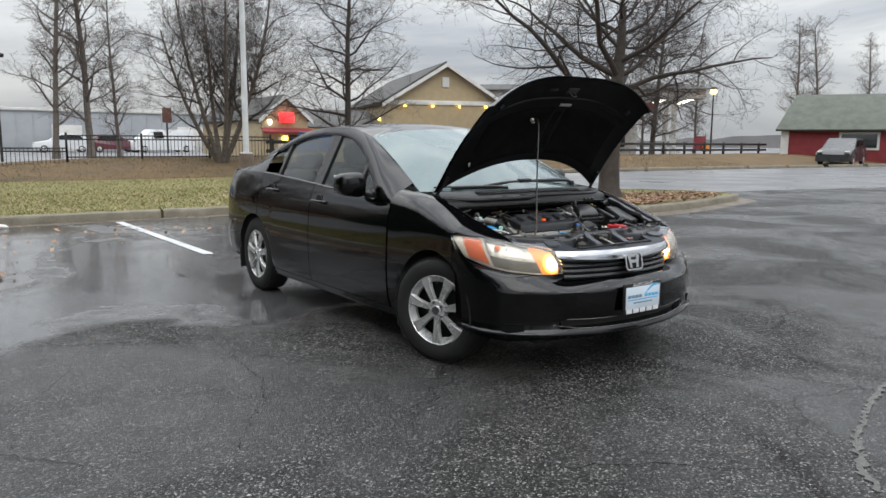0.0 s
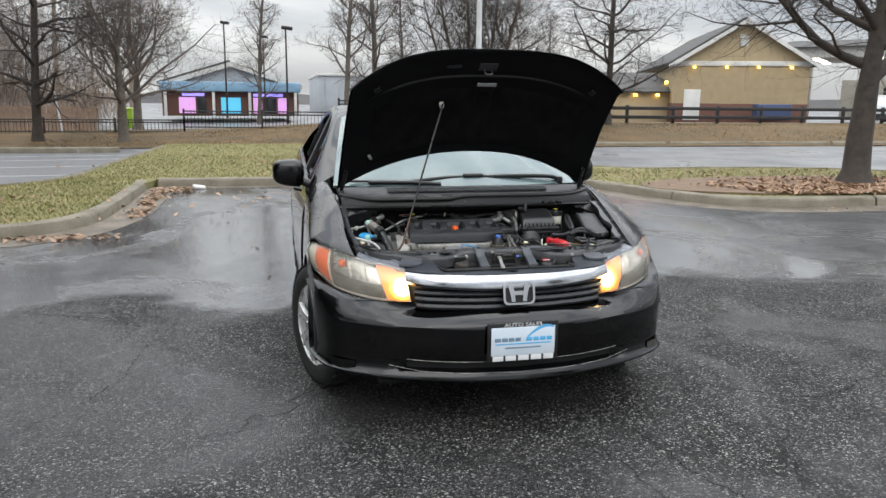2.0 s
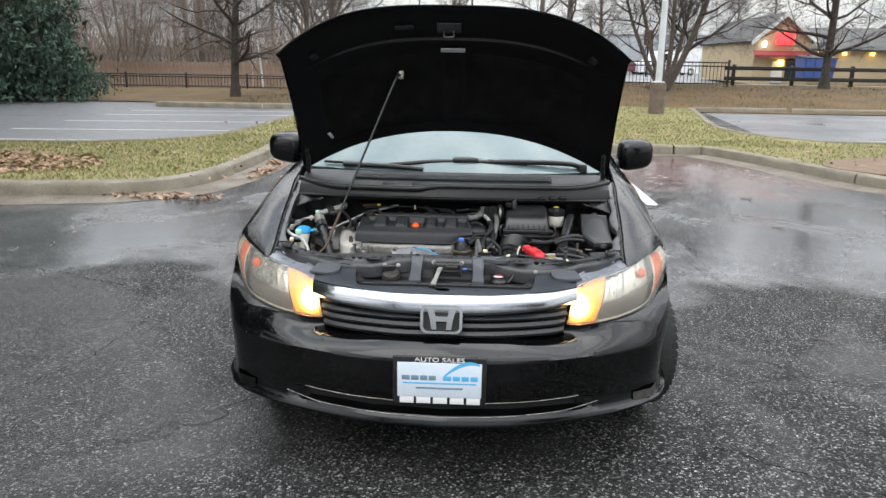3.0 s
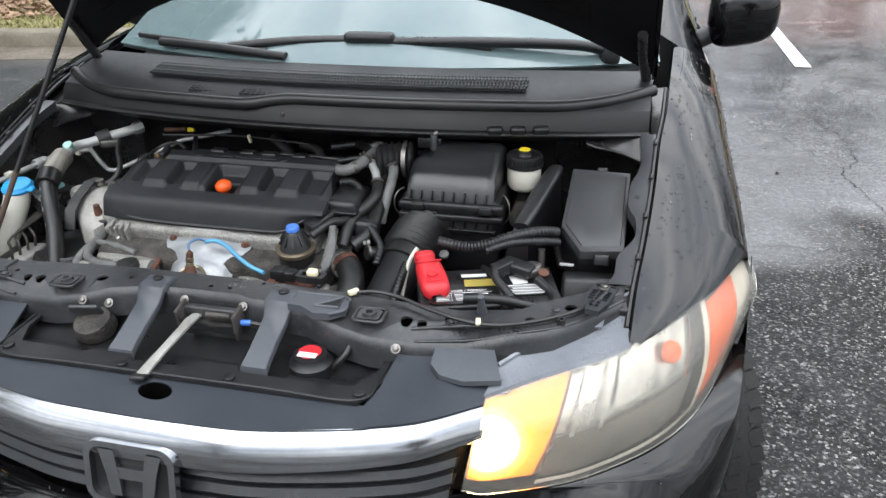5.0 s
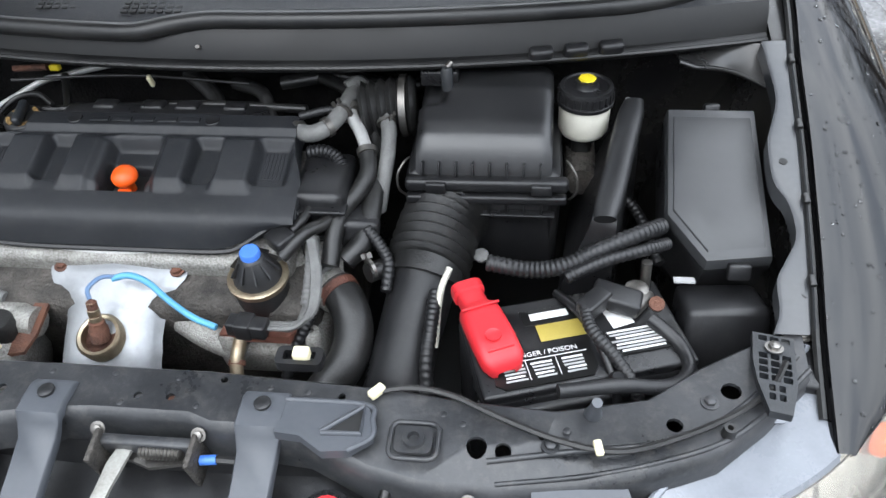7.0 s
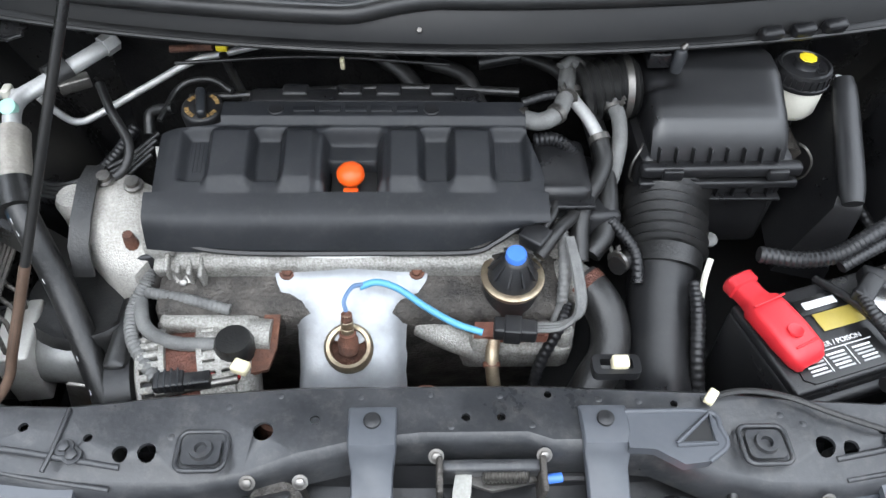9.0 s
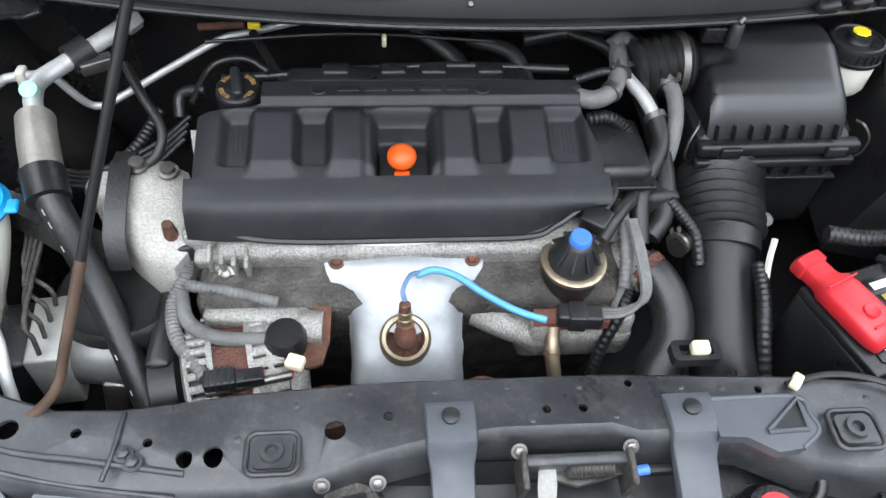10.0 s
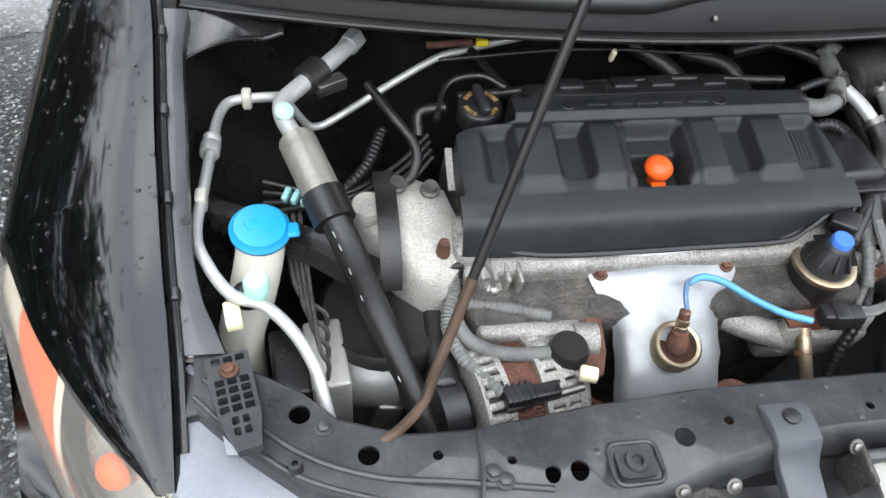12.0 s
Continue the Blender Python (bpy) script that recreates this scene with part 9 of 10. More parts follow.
def bare_tree(name, label, seed, height, girth, limbs, spread, rise, counts, twig=1.0, clear=0.3, lean=0.0, many=1, droop=0.0, bark=None, twigs=None):
    """A bare tree: trunk, limbs and ever finer twigs; counts: shoots on each limb, level by level."""
    rnd = random.Random(seed)
    tv, tf, cv, cf = [], [], [], []

    def limb(p, d, r, n, length, level, seg, store):
        v, f = store
        before, pts = None, []
        up = d.orthogonal().normalized()
        wob = 0.018 if level == 0 else 0.13 + 0.04 * level
        for i in range(n + 1):
            t = i / n
            rr = max(r * (1 - (0.72 if level == 0 else 0.82) * t), 0.0016 * twig)
            if i == 0 and level == 0:
                rr *= 1.5
            up = (up - d * up.dot(d)).normalized()
            sd = d.cross(up)
            k = len(v)
            for j in range(seg):
                a = 2 * math.pi * j / seg
                v.append(p + rr * (up * math.cos(a) + sd * math.sin(a)))
            if before is not None:
                for j in range(seg):
                    f.append((before + j, before + (j + 1) % seg, k + (j + 1) % seg, k + j))
            before = k
            pts.append((p.copy(), d.copy(), rr))
            lift = rise if level < 3 else rise * 0.6 + 0.02
            if level == 1 and droop:
                lift += droop * (0.5 - t)
            d = (d + Vector((rnd.gauss(0, wob), rnd.gauss(0, wob), rnd.gauss(0, wob * 0.8) + lift))).normalized()
            p = p + d * (length / n)
        return pts

    def fork(pts, level, length):
        if level > len(counts):
            return
        n = counts[level - 1]
        for c in range(n):
            t = clear + (1 - clear) * (c + rnd.random()) / n if level == 1 else 0.12 + 0.88 * (c + rnd.random()) / n
            i = min(len(pts) - 1, int(t * (len(pts) - 1) + 0.5))
            p, d, r = pts[i]
            side_ = Vector((rnd.gauss(0, 1), rnd.gauss(0, 1), rnd.gauss(0, 0.45)))
            if level == 1:
                a = 2.4 * c + rnd.uniform(-0.5, 0.5)
                side_ = Vector((math.cos(a), math.sin(a), 0.1))
            side_ = (side_ - d * side_.dot(d)).normalized()
            k = spread if level == 1 else 0.8
            nd = (d * (1 - k * 0.55) + side_ * k).normalized()
            ln = length * (1.15 - 0.6 * t) * rnd.uniform(0.7, 1.2)
            rr = max(r * (rnd.uniform(0.36, 0.56) if level > 1 else rnd.uniform(0.40, 0.6)), 0.0026 * twig)
            q = limb(p, nd, rr, 8 if level < 3 else (5 if level == 3 else 3), ln, level, 6 if level == 1 else (5 if level == 2 else 3), (cv, cf))
            fork(q, level + 1, ln * (0.62 if level < 3 else 0.55))

    for s in range(many):
        a = 6.283 * s / many + rnd.random()
        off = Vector((math.cos(a), math.sin(a), 0)) * (girth * 0.7 if many > 1 else 0)
        d = Vector((lean, 0, 1)).normalized() if many == 1 else (Vector((math.cos(a), math.sin(a), 0)) * rnd.uniform(0.28, 0.72) + Vector((0, 0, 1))).normalized()
        fork(limb(off + Vector((0, 0, -0.05)), d, girth, 14, height * (1 if many == 1 else rnd.uniform(0.8, 1.1)), 0, 10, (tv, tf)), 1, height * limbs)
    ob = empty(name, label, "tree")
    raw("trunk", tv, tf, bark or BARK, ob)
    raw("crown", cv, cf, twigs or TWIG, ob, "bare dark twigs")
    return ob


def stand_at(ob, x, y, z=None, turn=0.0, scale=1.0):
    ob.matrix_basis = pose(x, y, height_at(y, x) if z is None else z, 0, 0, turn) @ Matrix.Diagonal((scale, scale, scale, 1))
    return ob


stand_at(bare_tree("bare_tree", "broad bare tree with low spreading limbs on an island", 3, 3.9, 0.23, 1.12, 1.1, 0.03, (15, 10, 9, 6), 1.1, 0.44, droop=0.16, bark=DARKBARK, twigs=DARKTWIG), 8.5, 7.8, 0.15, 20)
tree_many = bare_tree("bare_tree", "wide bare tree with many stems from the ground", 8, 6.2, 0.09, 0.47, 0.75, 0.07, (10, 8, 7, 5), 1.5, 0.2, many=8, twigs=DARKTWIG)
stand_at(tree_many, 6.3, 24.3, turn=40)
tree_oak = bare_tree("bare_tree", "bare oak with level branches on the slope", 12, 8.5, 0.15, 0.36, 1.0, 0.0, (34, 8, 7, 4), 1.6, 0.12, bark=DARKBARK, twigs=DARKTWIG)
stand_at(tree_oak, 12.2, 25.6)
tree_slim = bare_tree("bare_tree", "slender bare tree beside a fence", 15, 11.0, 0.15, 0.2, 0.75, 0.05, (34, 7, 6, 3), 2.0, 0.16)
stand_at(tree_slim, 2.7, 36.0)
stand_at(copy_thing(tree_slim, Matrix.Identity(4)), 4.4, 37.0, turn=100, scale=1.15)
stand_at(copy_thing(tree_slim, Matrix.Identity(4)), 6.6, 41.0, turn=200, scale=0.75)
stand_at(copy_thing(tree_slim, Matrix.Identity(4)), -1.6, 38.0, turn=300, scale=0.8)
tree_fork = bare_tree("bare_tree", "bare tree with a short trunk and many rising limbs", 41, 3.4, 0.17, 1.15, 0.72, 0.10, (15, 9, 8, 5), 1.5, 0.28)
stand_at(tree_fork, -5.5, 22.2, turn=130)
stand_at(copy_thing(tree_fork, Matrix.Identity(4)), -6.3, 30.0, turn=250, scale=1.1)
stand_at(copy_thing(tree_oak, Matrix.Identity(4)), -8.0, 22.4, turn=140, scale=0.95)
stand_at(copy_thing(tree_oak, Matrix.Identity(4)), -8.0, 6.7, 0.14, turn=80, scale=1.15)
# unseen trees behind and beside the viewpoint, added to be mirrored in the car
stand_at(copy_thing(tree_many, Matrix.Identity(4)), 9.0, -12.0, 0.0, turn=80, scale=0.95)
stand_at(copy_thing(tree_oak, Matrix.Identity(4)), -6.0, -16.0, 0.0, turn=210, scale=1.0)
for x, y, k, t in ((-13.5, 3.0, 1.5, 15), (-15.0, 9.5, 1.6, 95), (-12.5, -3.0, 1.5, 260)):
    stand_at(copy_thing(tree_oak, Matrix.Identity(4)), x, y, 0.0, turn=t, scale=k)
stand_at(copy_thing(tree_oak, Matrix.Identity(4)), 38.0, 30.4, 0.2, turn=50, scale=1.25)
for x, y, k, t in ((62, 34, 1.0, 0), (70, 36, 1.1, 90), (56, 40, 0.9, 200), (78, 30, 1.0, 150), (84, 38, 1.1, 10), (50, 41, 0.8, 60), (20, 60, 0.8, 90), (26, 70, 0.9, 20)):
    stand_at(copy_thing(tree_slim, Matrix.Identity(4)), x, y, turn=t, scale=k)

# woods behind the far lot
pine = bare_tree("tall_tree", "tall thin trunk in dense winter woods", 31, 15.0, 0.13, 0.13, 1.0, 0.0, (22, 5, 3), 2.4, 0.22, bark=PALEBARK, twigs=PALETWIG)
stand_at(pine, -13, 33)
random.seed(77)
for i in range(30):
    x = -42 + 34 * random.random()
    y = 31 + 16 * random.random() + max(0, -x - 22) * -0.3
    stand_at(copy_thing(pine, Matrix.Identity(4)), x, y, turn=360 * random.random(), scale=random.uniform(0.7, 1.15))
sapling = bare_tree("thicket_tree", "pale brown many-stemmed tree at the edge of the woods", 9, 6.0, 0.06, 0.47, 0.7, 0.07, (10, 7, 6, 4), 1.8, 0.2, many=7, bark=PALEBARK, twigs=PALETWIG)
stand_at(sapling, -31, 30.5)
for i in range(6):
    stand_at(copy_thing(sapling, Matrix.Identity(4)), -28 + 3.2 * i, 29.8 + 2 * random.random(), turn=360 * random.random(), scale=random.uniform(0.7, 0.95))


def thicket(count, x0, x1, y0, y1, tall):
    verts, faces = [], []
    for _ in range(count):
        p = Vector((random.uniform(x0, x1), random.uniform(y0, y1), 0.05))
        h = tall * random.uniform(0.35, 1.0) * (0.75 + 0.5 * noise.noise(Vector((p.x * 0.35, p.y * 0.35, 5))))
        d = Vector((random.gauss(0, 0.35), random.gauss(0, 0.35), 1)).normalized()
        p = p + Vector((0, 0, h * random.uniform(0, 0.7)))
        a = random.random() * 6.283
        w = Vector((math.cos(a), math.sin(a), 0)) * random.uniform(0.006, 0.018)
        q = p + d * h * 0.5
        e = q + (d + Vector((random.gauss(0, 0.4), random.gauss(0, 0.4), 0.1))).normalized() * h * 0.35
        k = len(verts)
        verts += [p - w, p + w, q + w * 0.7, q - w * 0.7, e]
        faces += [(k, k + 1, k + 2, k + 3), (k + 3, k + 2, k + 4)]
    return tagged(raw("undergrowth", verts, faces, BRUSH, sharp=True), "dense brown undergrowth between bare trunks", "undergrowth", kind="stuff")


thicket(12000, -46, -8.0, 31.0, 40, 4.4)


def evergreen(name, label, seed, tall, wide, count):
    rnd = random.Random(seed)
    ob = empty(name, label, "evergreen")
    part("trunk", rod((0, 0, 0), (0, 0, tall * 0.9), 0.12, None, 8, 0.03), BARK, ob)
    verts, faces = [], []
    clumps = [(rnd.uniform(-1, 1), rnd.uniform(-1, 1), rnd.random()) for _ in range(70)]
    for _ in range(count):
        cx, cy, h = rnd.choice(clumps)
        w = wide * (1 - 0.75 * h) + 0.15
        p = Vector((cx * w, cy * w, 0.2 + h * tall)) + Vector((rnd.gauss(0, 0.22), rnd.gauss(0, 0.22), rnd.gauss(0, 0.2)))
        p.z = max(p.z, 0.05)
        t = Euler((rnd.random() * 6.3, rnd.random() * 6.3, rnd.random() * 6.3)).to_matrix()
        s = rnd.uniform(0.05, 0.12)
        k = len(verts)
        verts += [p + t @ Vector(q) * s for q in ((-1, 0, 0), (0, 0.4, 0.1), (1.2, 0, 0.2), (0, -0.4, 0.1))]
        faces += [(k, k + 1, k + 2), (k, k + 2, k + 3)]
    raw("foliage", verts, faces, NEEDLE, ob, sharp=True)
    return ob


bush = evergreen("evergreen_tree", "dark green dense evergreen at the edge of a lot", 4, 4.6, 1.6, 9000)
stand_at(bush, -13.2, 20.2, 0.05, scale=0.85)
# the first few stand out of view, added to darken the paint's reflections
for x, y, k, t in ((-11.5, 1.5, 3.0, 75), (-13.5, 7.6, 2.6, 300), (-20, 13, 2.6, 60), (-21, 8, 2.9, 120), (-22, 3, 2.8, 30), (-20, 20, 1.9, 330), (-16.5, 22, 1.8, 20), (-14.6, 19.0, 1.1, 40), (-16.5, 18.0, 1.2, 90), (-15.6, 21.5, 1.15, 150), (-18.8, 17.4, 1.2, 200), (-17.6, 20.5, 1.2, 250), (-21, 16.4, 1.3, 10)):
    stand_at(copy_thing(bush, Matrix.Identity(4)), x, y, 0.05, t, k)


# fences


def picket_fence(name, a, b, z, tall, label):
    a, b = Vector((*a, z)), Vector((*b, z))
    n = int((b - a).length / 2.4)
    ob = empty(name, label, "fence")
    for i in range(n + 1):
        p = a.lerp(b, i / n)
        part("post", rbox((0.07, 0.07, tall + 0.12), (p.x, p.y, p.z + tall / 2), (0, 0, 0), 0.008), IRON, ob)
    for h in (0.16, tall * 0.82, tall * 0.96):
        part("rail", rod(a + Vector((0, 0, h)), b + Vector((0, 0, h)), 0.022, None, 4), IRON, ob)
    verts, faces = [], []
    m = int((b - a).length / 0.13)
    for i in range(m):
        p = a.lerp(b, i / m)
        k = len(verts)
        for h in (0.08, tall):
            for dx, dy in ((-0.009, -0.009), (0.009, -0.009), (0.009, 0.009), (-0.009, 0.009)):
                verts.append((p.x + dx, p.y + dy, p.z + h))
        faces += [(k, k + 1, k + 5, k + 4), (k + 1, k + 2, k + 6, k + 5), (k + 2, k + 3, k + 7, k + 6), (k + 3, k, k + 4, k + 7)]
    raw("picket_row", verts, faces, IRON, ob, sharp=True)["kind"] = "stuff"
    return ob


picket_fence("iron_fence", (1.5, 26.2), (9.0, 26.2), 0.50, 0.95, "black iron picket fence along the slope")
picket_fence("iron_fence", (-26, 27.4), (-4.2, 27.0), 0.04, 0.62, "black iron picket fence before the woods")
picket_fence("iron_fence", (-4.2, 27.0), (1.5, 26.2), 0.22, 0.78, "black iron picket fence along the slope")
guard = empty("guard_rail", "dark timber guard rail along the upper road", "rail")
for i in range(18):
    part("post", rbox((0.12, 0.12, 0.8), (9.5 + 2.2 * i, 27.2 + 0.05 * i, 0.95), (0, 0, 0), 0.01), IRON, guard)
for h in (0.85, 1.22):
    part("rail", rbox((38, 0.06, 0.14), (28, 27.1, h), (0, 0, 1.3), 0.01), IRON, guard)
wood = empty("board_fence", "weathered brown board fence before the woods", "fence")
random.seed(3)
proto = rbox((0.175, 0.02, 1.4), (0, 0, 0.7), (0, 0, 0), 0.004, segments=1)
me = bpy.data.meshes.new("board")
proto.to_mesh(me)
proto.free()
me.materials.append(WOODF)
for i in range(118):
    o = new("board", me)
    o.parent = wood
    o.matrix_basis = pose(-29 + 0.18 * i, 29.0 + 0.008 * i + 0.01 * random.random(), -0.36 + 0.08 * random.random(), random.uniform(-1, 1), random.uniform(-1, 1), 0)
part("fence_rail", rbox((21.2, 0.05, 0.09), (-18.4, 29.51, 0.74), (0, 0, 2.55), 0.005), WOODF, wood)

# lamp posts


def lamp_post(name, label, x, y, z, tall, r, base=0.0, head=True):
    ob = empty(name, label, "lamp post")
    if base:
        part("footing", turned([(base, 0), (base, 0.75), (base * 0.92, 0.8), (0, 0.8)], pose(x, y, z), None, 18), mat("brown_footing", (0.17, 0.125, 0.095), (0.10, 0.075, 0.058), 6, 0.8, 0.9, bump=0.4, bscale=60), ob)
    part("pole", turned([(r, 0.0), (r * 0.6, tall), (0, tall)], pose(x, y, z + (0.8 if base else 0)), None, 14), POLE if base else IRON, ob)
    if base:
        part("flange", rbox((r * 3.2, r * 3.2, 0.03), (x, y, z + 0.815), (0, 0, 0), 0.005), POLE, ob)
    if head:
        part("lamp_head", rbox((0.42, 0.3, 0.12), (x + 0.05, y, z + tall + 0.02), (0, 6, 0), 0.03), IRON, ob)
    return ob


lamp_post("lamp_post", "tall white lamp post on a concrete footing", 4.6, 17.6, 0.12, 8.0, 0.085, 0.20, False)
lamp_post("lamp_post", "slim dark lamp post beside the fence", -0.38, 27.0, 0.5, 3.55, 0.045)
lamp_post("lamp_post", "slim grey lamp post by a shop", -3.1, 36.0, 0.5, 4.5, 0.05)
lamp_post("lamp_post", "slim dark lamp post by a shop", -1.3, 40.0, 0.5, 4.2, 0.05)
st = lamp_post("street_lamp", "street lamp with a lit amber head", 44.0, 30.0, 0.2, 4.9, 0.07)
part("lamp_glow", turned([(0.0, -0.25), (0.22, -0.1), (0.22, 0.1), (0, 0.25)], pose(44, 30, 4.9), None, 12), AMBERLAMP, st)
sign = empty("road_sign", "small sign on a thin post", "sign")
part("post", rod((8.9, 40.0, 0.55), (8.9, 40.0, 2.5), 0.05), IRON, sign)
part("sign_face", rbox((0.5, 0.04, 0.8), (8.9, 39.95, 2.6), (0, 0, 0), 0.02), BRICKRED, sign)


# buildings
def block(x0, x1, y0, y1, z0, z1, bevel=0.02):
    return rbox((x1 - x0, y1 - y0, z1 - z0), ((x0 + x1) / 2, (y0 + y1) / 2, (z0 + z1) / 2), (0, 0, 0), bevel)


def gable_house(name, label, m, wide, deep, eave, peak, wall, roof, brick=0.0, over=0.45, siding=0.0):
    """A gabled building whose front wall stands at the pose m, running back along y."""
    ob = empty(name, label, "building")
    ob.matrix_basis = m
    h = wide / 2
    bm = loft([[(-h, y, 0), (-h, y, eave), (0, y, peak), (h, y, eave), (h, y, 0)] for y in (0, deep)])
    bm.faces.new([v for v in bm.verts if abs(v.co.y) < 1e-6])
    bm.faces.new([v for v in bm.verts if abs(v.co.y - deep) < 1e-6])
    part("wall", bm, wall, ob)
    k = (peak - eave) / h
    for s in (-1, 1):
        a = [(0, -over, peak + 0.10), (s * (h + over), -over, eave - k * over + 0.10)]
        b = [(0, deep + over, peak + 0.10), (s * (h + over), deep + over, eave - k * over + 0.10)]
        part("roof", loft([a, b], thick=0.12), roof, ob)
        part("gable_trim", loft([[(0, -over - 0.03, peak + 0.10), (s * (h + over), -over - 0.03, eave - k * over + 0.10)], [(0, -over - 0.03, peak - 0.16), (s * (h + over), -over - 0.03, eave - k * over - 0.16)]], thick=0.05), TRIM, ob)
    if brick:
        part("brick_foot", block(-h - 0.05, h + 0.05, -0.06, deep, 0, brick), BRICKRED, ob)
    if siding:
        z = brick + siding
        while z < eave:
            part("siding_board", rbox((wide, 0.02, 0.02), (0, -0.012, z), (0, 0, 0), 0), wall, ob)
            z += siding
    return ob


hall = gable_house("tan_building", "tan gabled shop building with yellow wall lamps", pose(27.7, 39.9, 0.2, 0, 0, -20), 8.1, 17, 3.79, 6.27, TAN, SHINGLE, 1.25, siding=0.16)
part("trim_band", block(-4.15, 4.15, -0.10, 0.02, 3.55, 3.85), TRIM, hall)
for x in (-2.9, -0.95, 0.95, 2.9):
    part("wall_lamp", rbox((0.17, 0.18, 0.13), (x, -0.2, 3.46), (0, 0, 0), 0.05), WARM, hall)
part("gable_vent", block(-0.25, 0.25, -0.08, 0.02, 4.75, 5.45), TRIM, hall)
part("door", block(-3.4, -2.4, -0.12, 0.02, 0.2, 2.1), TRIM, hall)
part("skip", block(0.6, 2.6, -2.0, -0.8, 0.3, 1.25, 0.08), mat("navy_skip", (0.03, 0.05, 0.12), (0.05, 0.07, 0.14), 2, 0.5, 0.7), hall)
for y in (2.5, 9):
    part("side_lamp", rbox((0.2, 0.3, 0.2), (-4.12, y, 2.6), (0, 0, 0), 0.04), WARM, hall)
shop = gable_house("tan_shop", "tan shop front with a lit red sign and red awning", pose(16.75, 42.0, 0.2, 0, 0, -4), 3.0, 14, 2.5, 3.85, TAN, SHINGLE, 0.0, 0.25)
part("lit_sign", rbox((0.95, 0.12, 0.62), (0.0, -0.3, 2.5), (0, 0, 0), 0.03), REDGLOW, shop, "glowing red sign")
part("awning", loft([[(-1.6, -0.05, 1.85), (1.8, -0.05, 1.85)], [(-1.6, -0.6, 1.62), (1.8, -0.6, 1.62)], [(-1.6, -0.6, 1.50), (1.8, -0.6, 1.50)]], thick=0.03), REDWALL, shop)
part("shop_window", block(0.25, 1.3, -0.06, 0.02, 0.3, 1.4), WINDOW, shop)
part("shop_door", block(-0.5, 0.1, -0.1, 0.0, 0.1, 1.3), TRIM, shop)
part("wall_lamp", rbox((0.3, 0.2, 0.3), (-0.1, -0.25, 1.2), (0, 0, 0), 0.05), WARM, shop)
part("porch_lamp", rbox((0.2, 0.16, 0.3), (-1.05, -0.2, 2.2), (0, 0, 0), 0.05), WHITELAMP, shop)
wing = part("side_wing", block(1.5, 8.0, 1.2, 9, 0, 2.0), TAN, shop)
part("wing_roof", loft([[(1.4, 0.8, 1.98), (8.1, 0.8, 1.98)], [(1.4, 5.0, 3.3), (8.1, 5.0, 3.3)], [(1.4, 9.2, 1.98), (8.1, 9.2, 1.98)]], thick=0.1), SHINGLE, wing)
for x in (2.2, 3.7, 5.2, 6.7):
    part("wing_lamp", rbox((0.2, 0.2, 0.16), (x, 1.05, 1.75), (0, 0, 0), 0.05), WARM, wing)
skip = empty("dumpster", "blue steel dumpster on the upper yard", "dumpster")
bm = loft([[(-1.0, -0.7, 0), (1.0, -0.7, 0), (1.0, 0.7, 0), (-1.0, 0.7, 0)], [(-1.15, -0.8, 1.5), (1.15, -0.8, 1.5), (1.15, 0.8, 1.7), (-1.15, 0.8, 1.7)]], close=True)
bm.faces.new(list(bm.verts)[-4:])
skip.matrix_basis = pose(17.6, 39.5, 0.56) @ Matrix.Diagonal((0.72, 0.8, 0.72, 1))
DUMP = mat("blue_dumpster_paint", (0.03, 0.07, 0.25), (0.05, 0.09, 0.26), 3, 0.5, 0.65)
part("bin", bm, DUMP, skip)
part("lid", rbox((2.4, 1.7, 0.06), (0, 0, 1.64), (7, 0, 0), 0.02), IRON, skip)
for x in (-0.9, -0.3, 0.3, 0.9):
    part("rib", rbox((0.08, 0.06, 1.4), (x * 1.05, -0.79, 0.75), (4, 0, 0), 0.01), DUMP, skip)

store = gable_house("blue_fronted_store", "low store with a bright blue fascia and lit windows", pose(-3.2, 43.0, 0.45, 0, 0, 3), 7.6, 12, 1.75, 2.95, GREYWALL, SHINGLE, 0.0, 0.2)
part("blue_fascia", block(-3.9, 3.9, -0.5, -0.05, 1.38, 1.92, 0.04), BLUEBAND, store, "bright blue fascia")
part("brick_front", block(-3.8, 3.8, -0.1, 0.02, 0.0, 1.4), BRICKRED, store)
for x0, x1, m in ((-2.9, -2.0, PINK), (-1.9, -1.4, WINDOW), (-0.6, 0.5, CYANLIT), (1.2, 1.7, PINK), (1.8, 2.5, WINDOW), (2.6, 3.1, PINK)):
    part("shop_window", block(x0, x1, -0.14, -0.08, 0.15, 1.05), m, store)
for x0, x1 in ((-2.7, -1.5), (1.2, 2.9)):
    part("lit_strip", block(x0, x1, -0.2, -0.14, 1.12, 1.28), mat("violet_sign", (0.4, 0.3, 0.9), None, rough=0.4, emit=(0.35, 0.3, 1.0), power=1.2), store)
for x in (-3.6, -1.0, 1.0, 3.6):
    part("column", block(x - 0.08, x + 0.08, -0.45, -0.3, 0, 1.4), TRIM, store)

ware = empty("warehouse", "long plain grey warehouse behind the fence", "building")
part("wall", block(4, 40.6, 79.3, 99, 0.0, 3.95), GREYWALL, ware)
part("roof_edge", block(3.9, 40.7, 79.1, 99, 3.92, 4.2), TRIM, ware)
for i in range(24):
    part("wall_seam", block(4.6 + 1.5 * i, 4.69 + 1.5 * i, 79.22, 79.3, 0.0, 3.92, 0), GREYWALL, ware)
for x in (9.2, 21.2, 31.7):
    part("loading_door", block(x, x + 2.7, 79.18, 79.3, 0.0, 2.6), TRIM, ware)

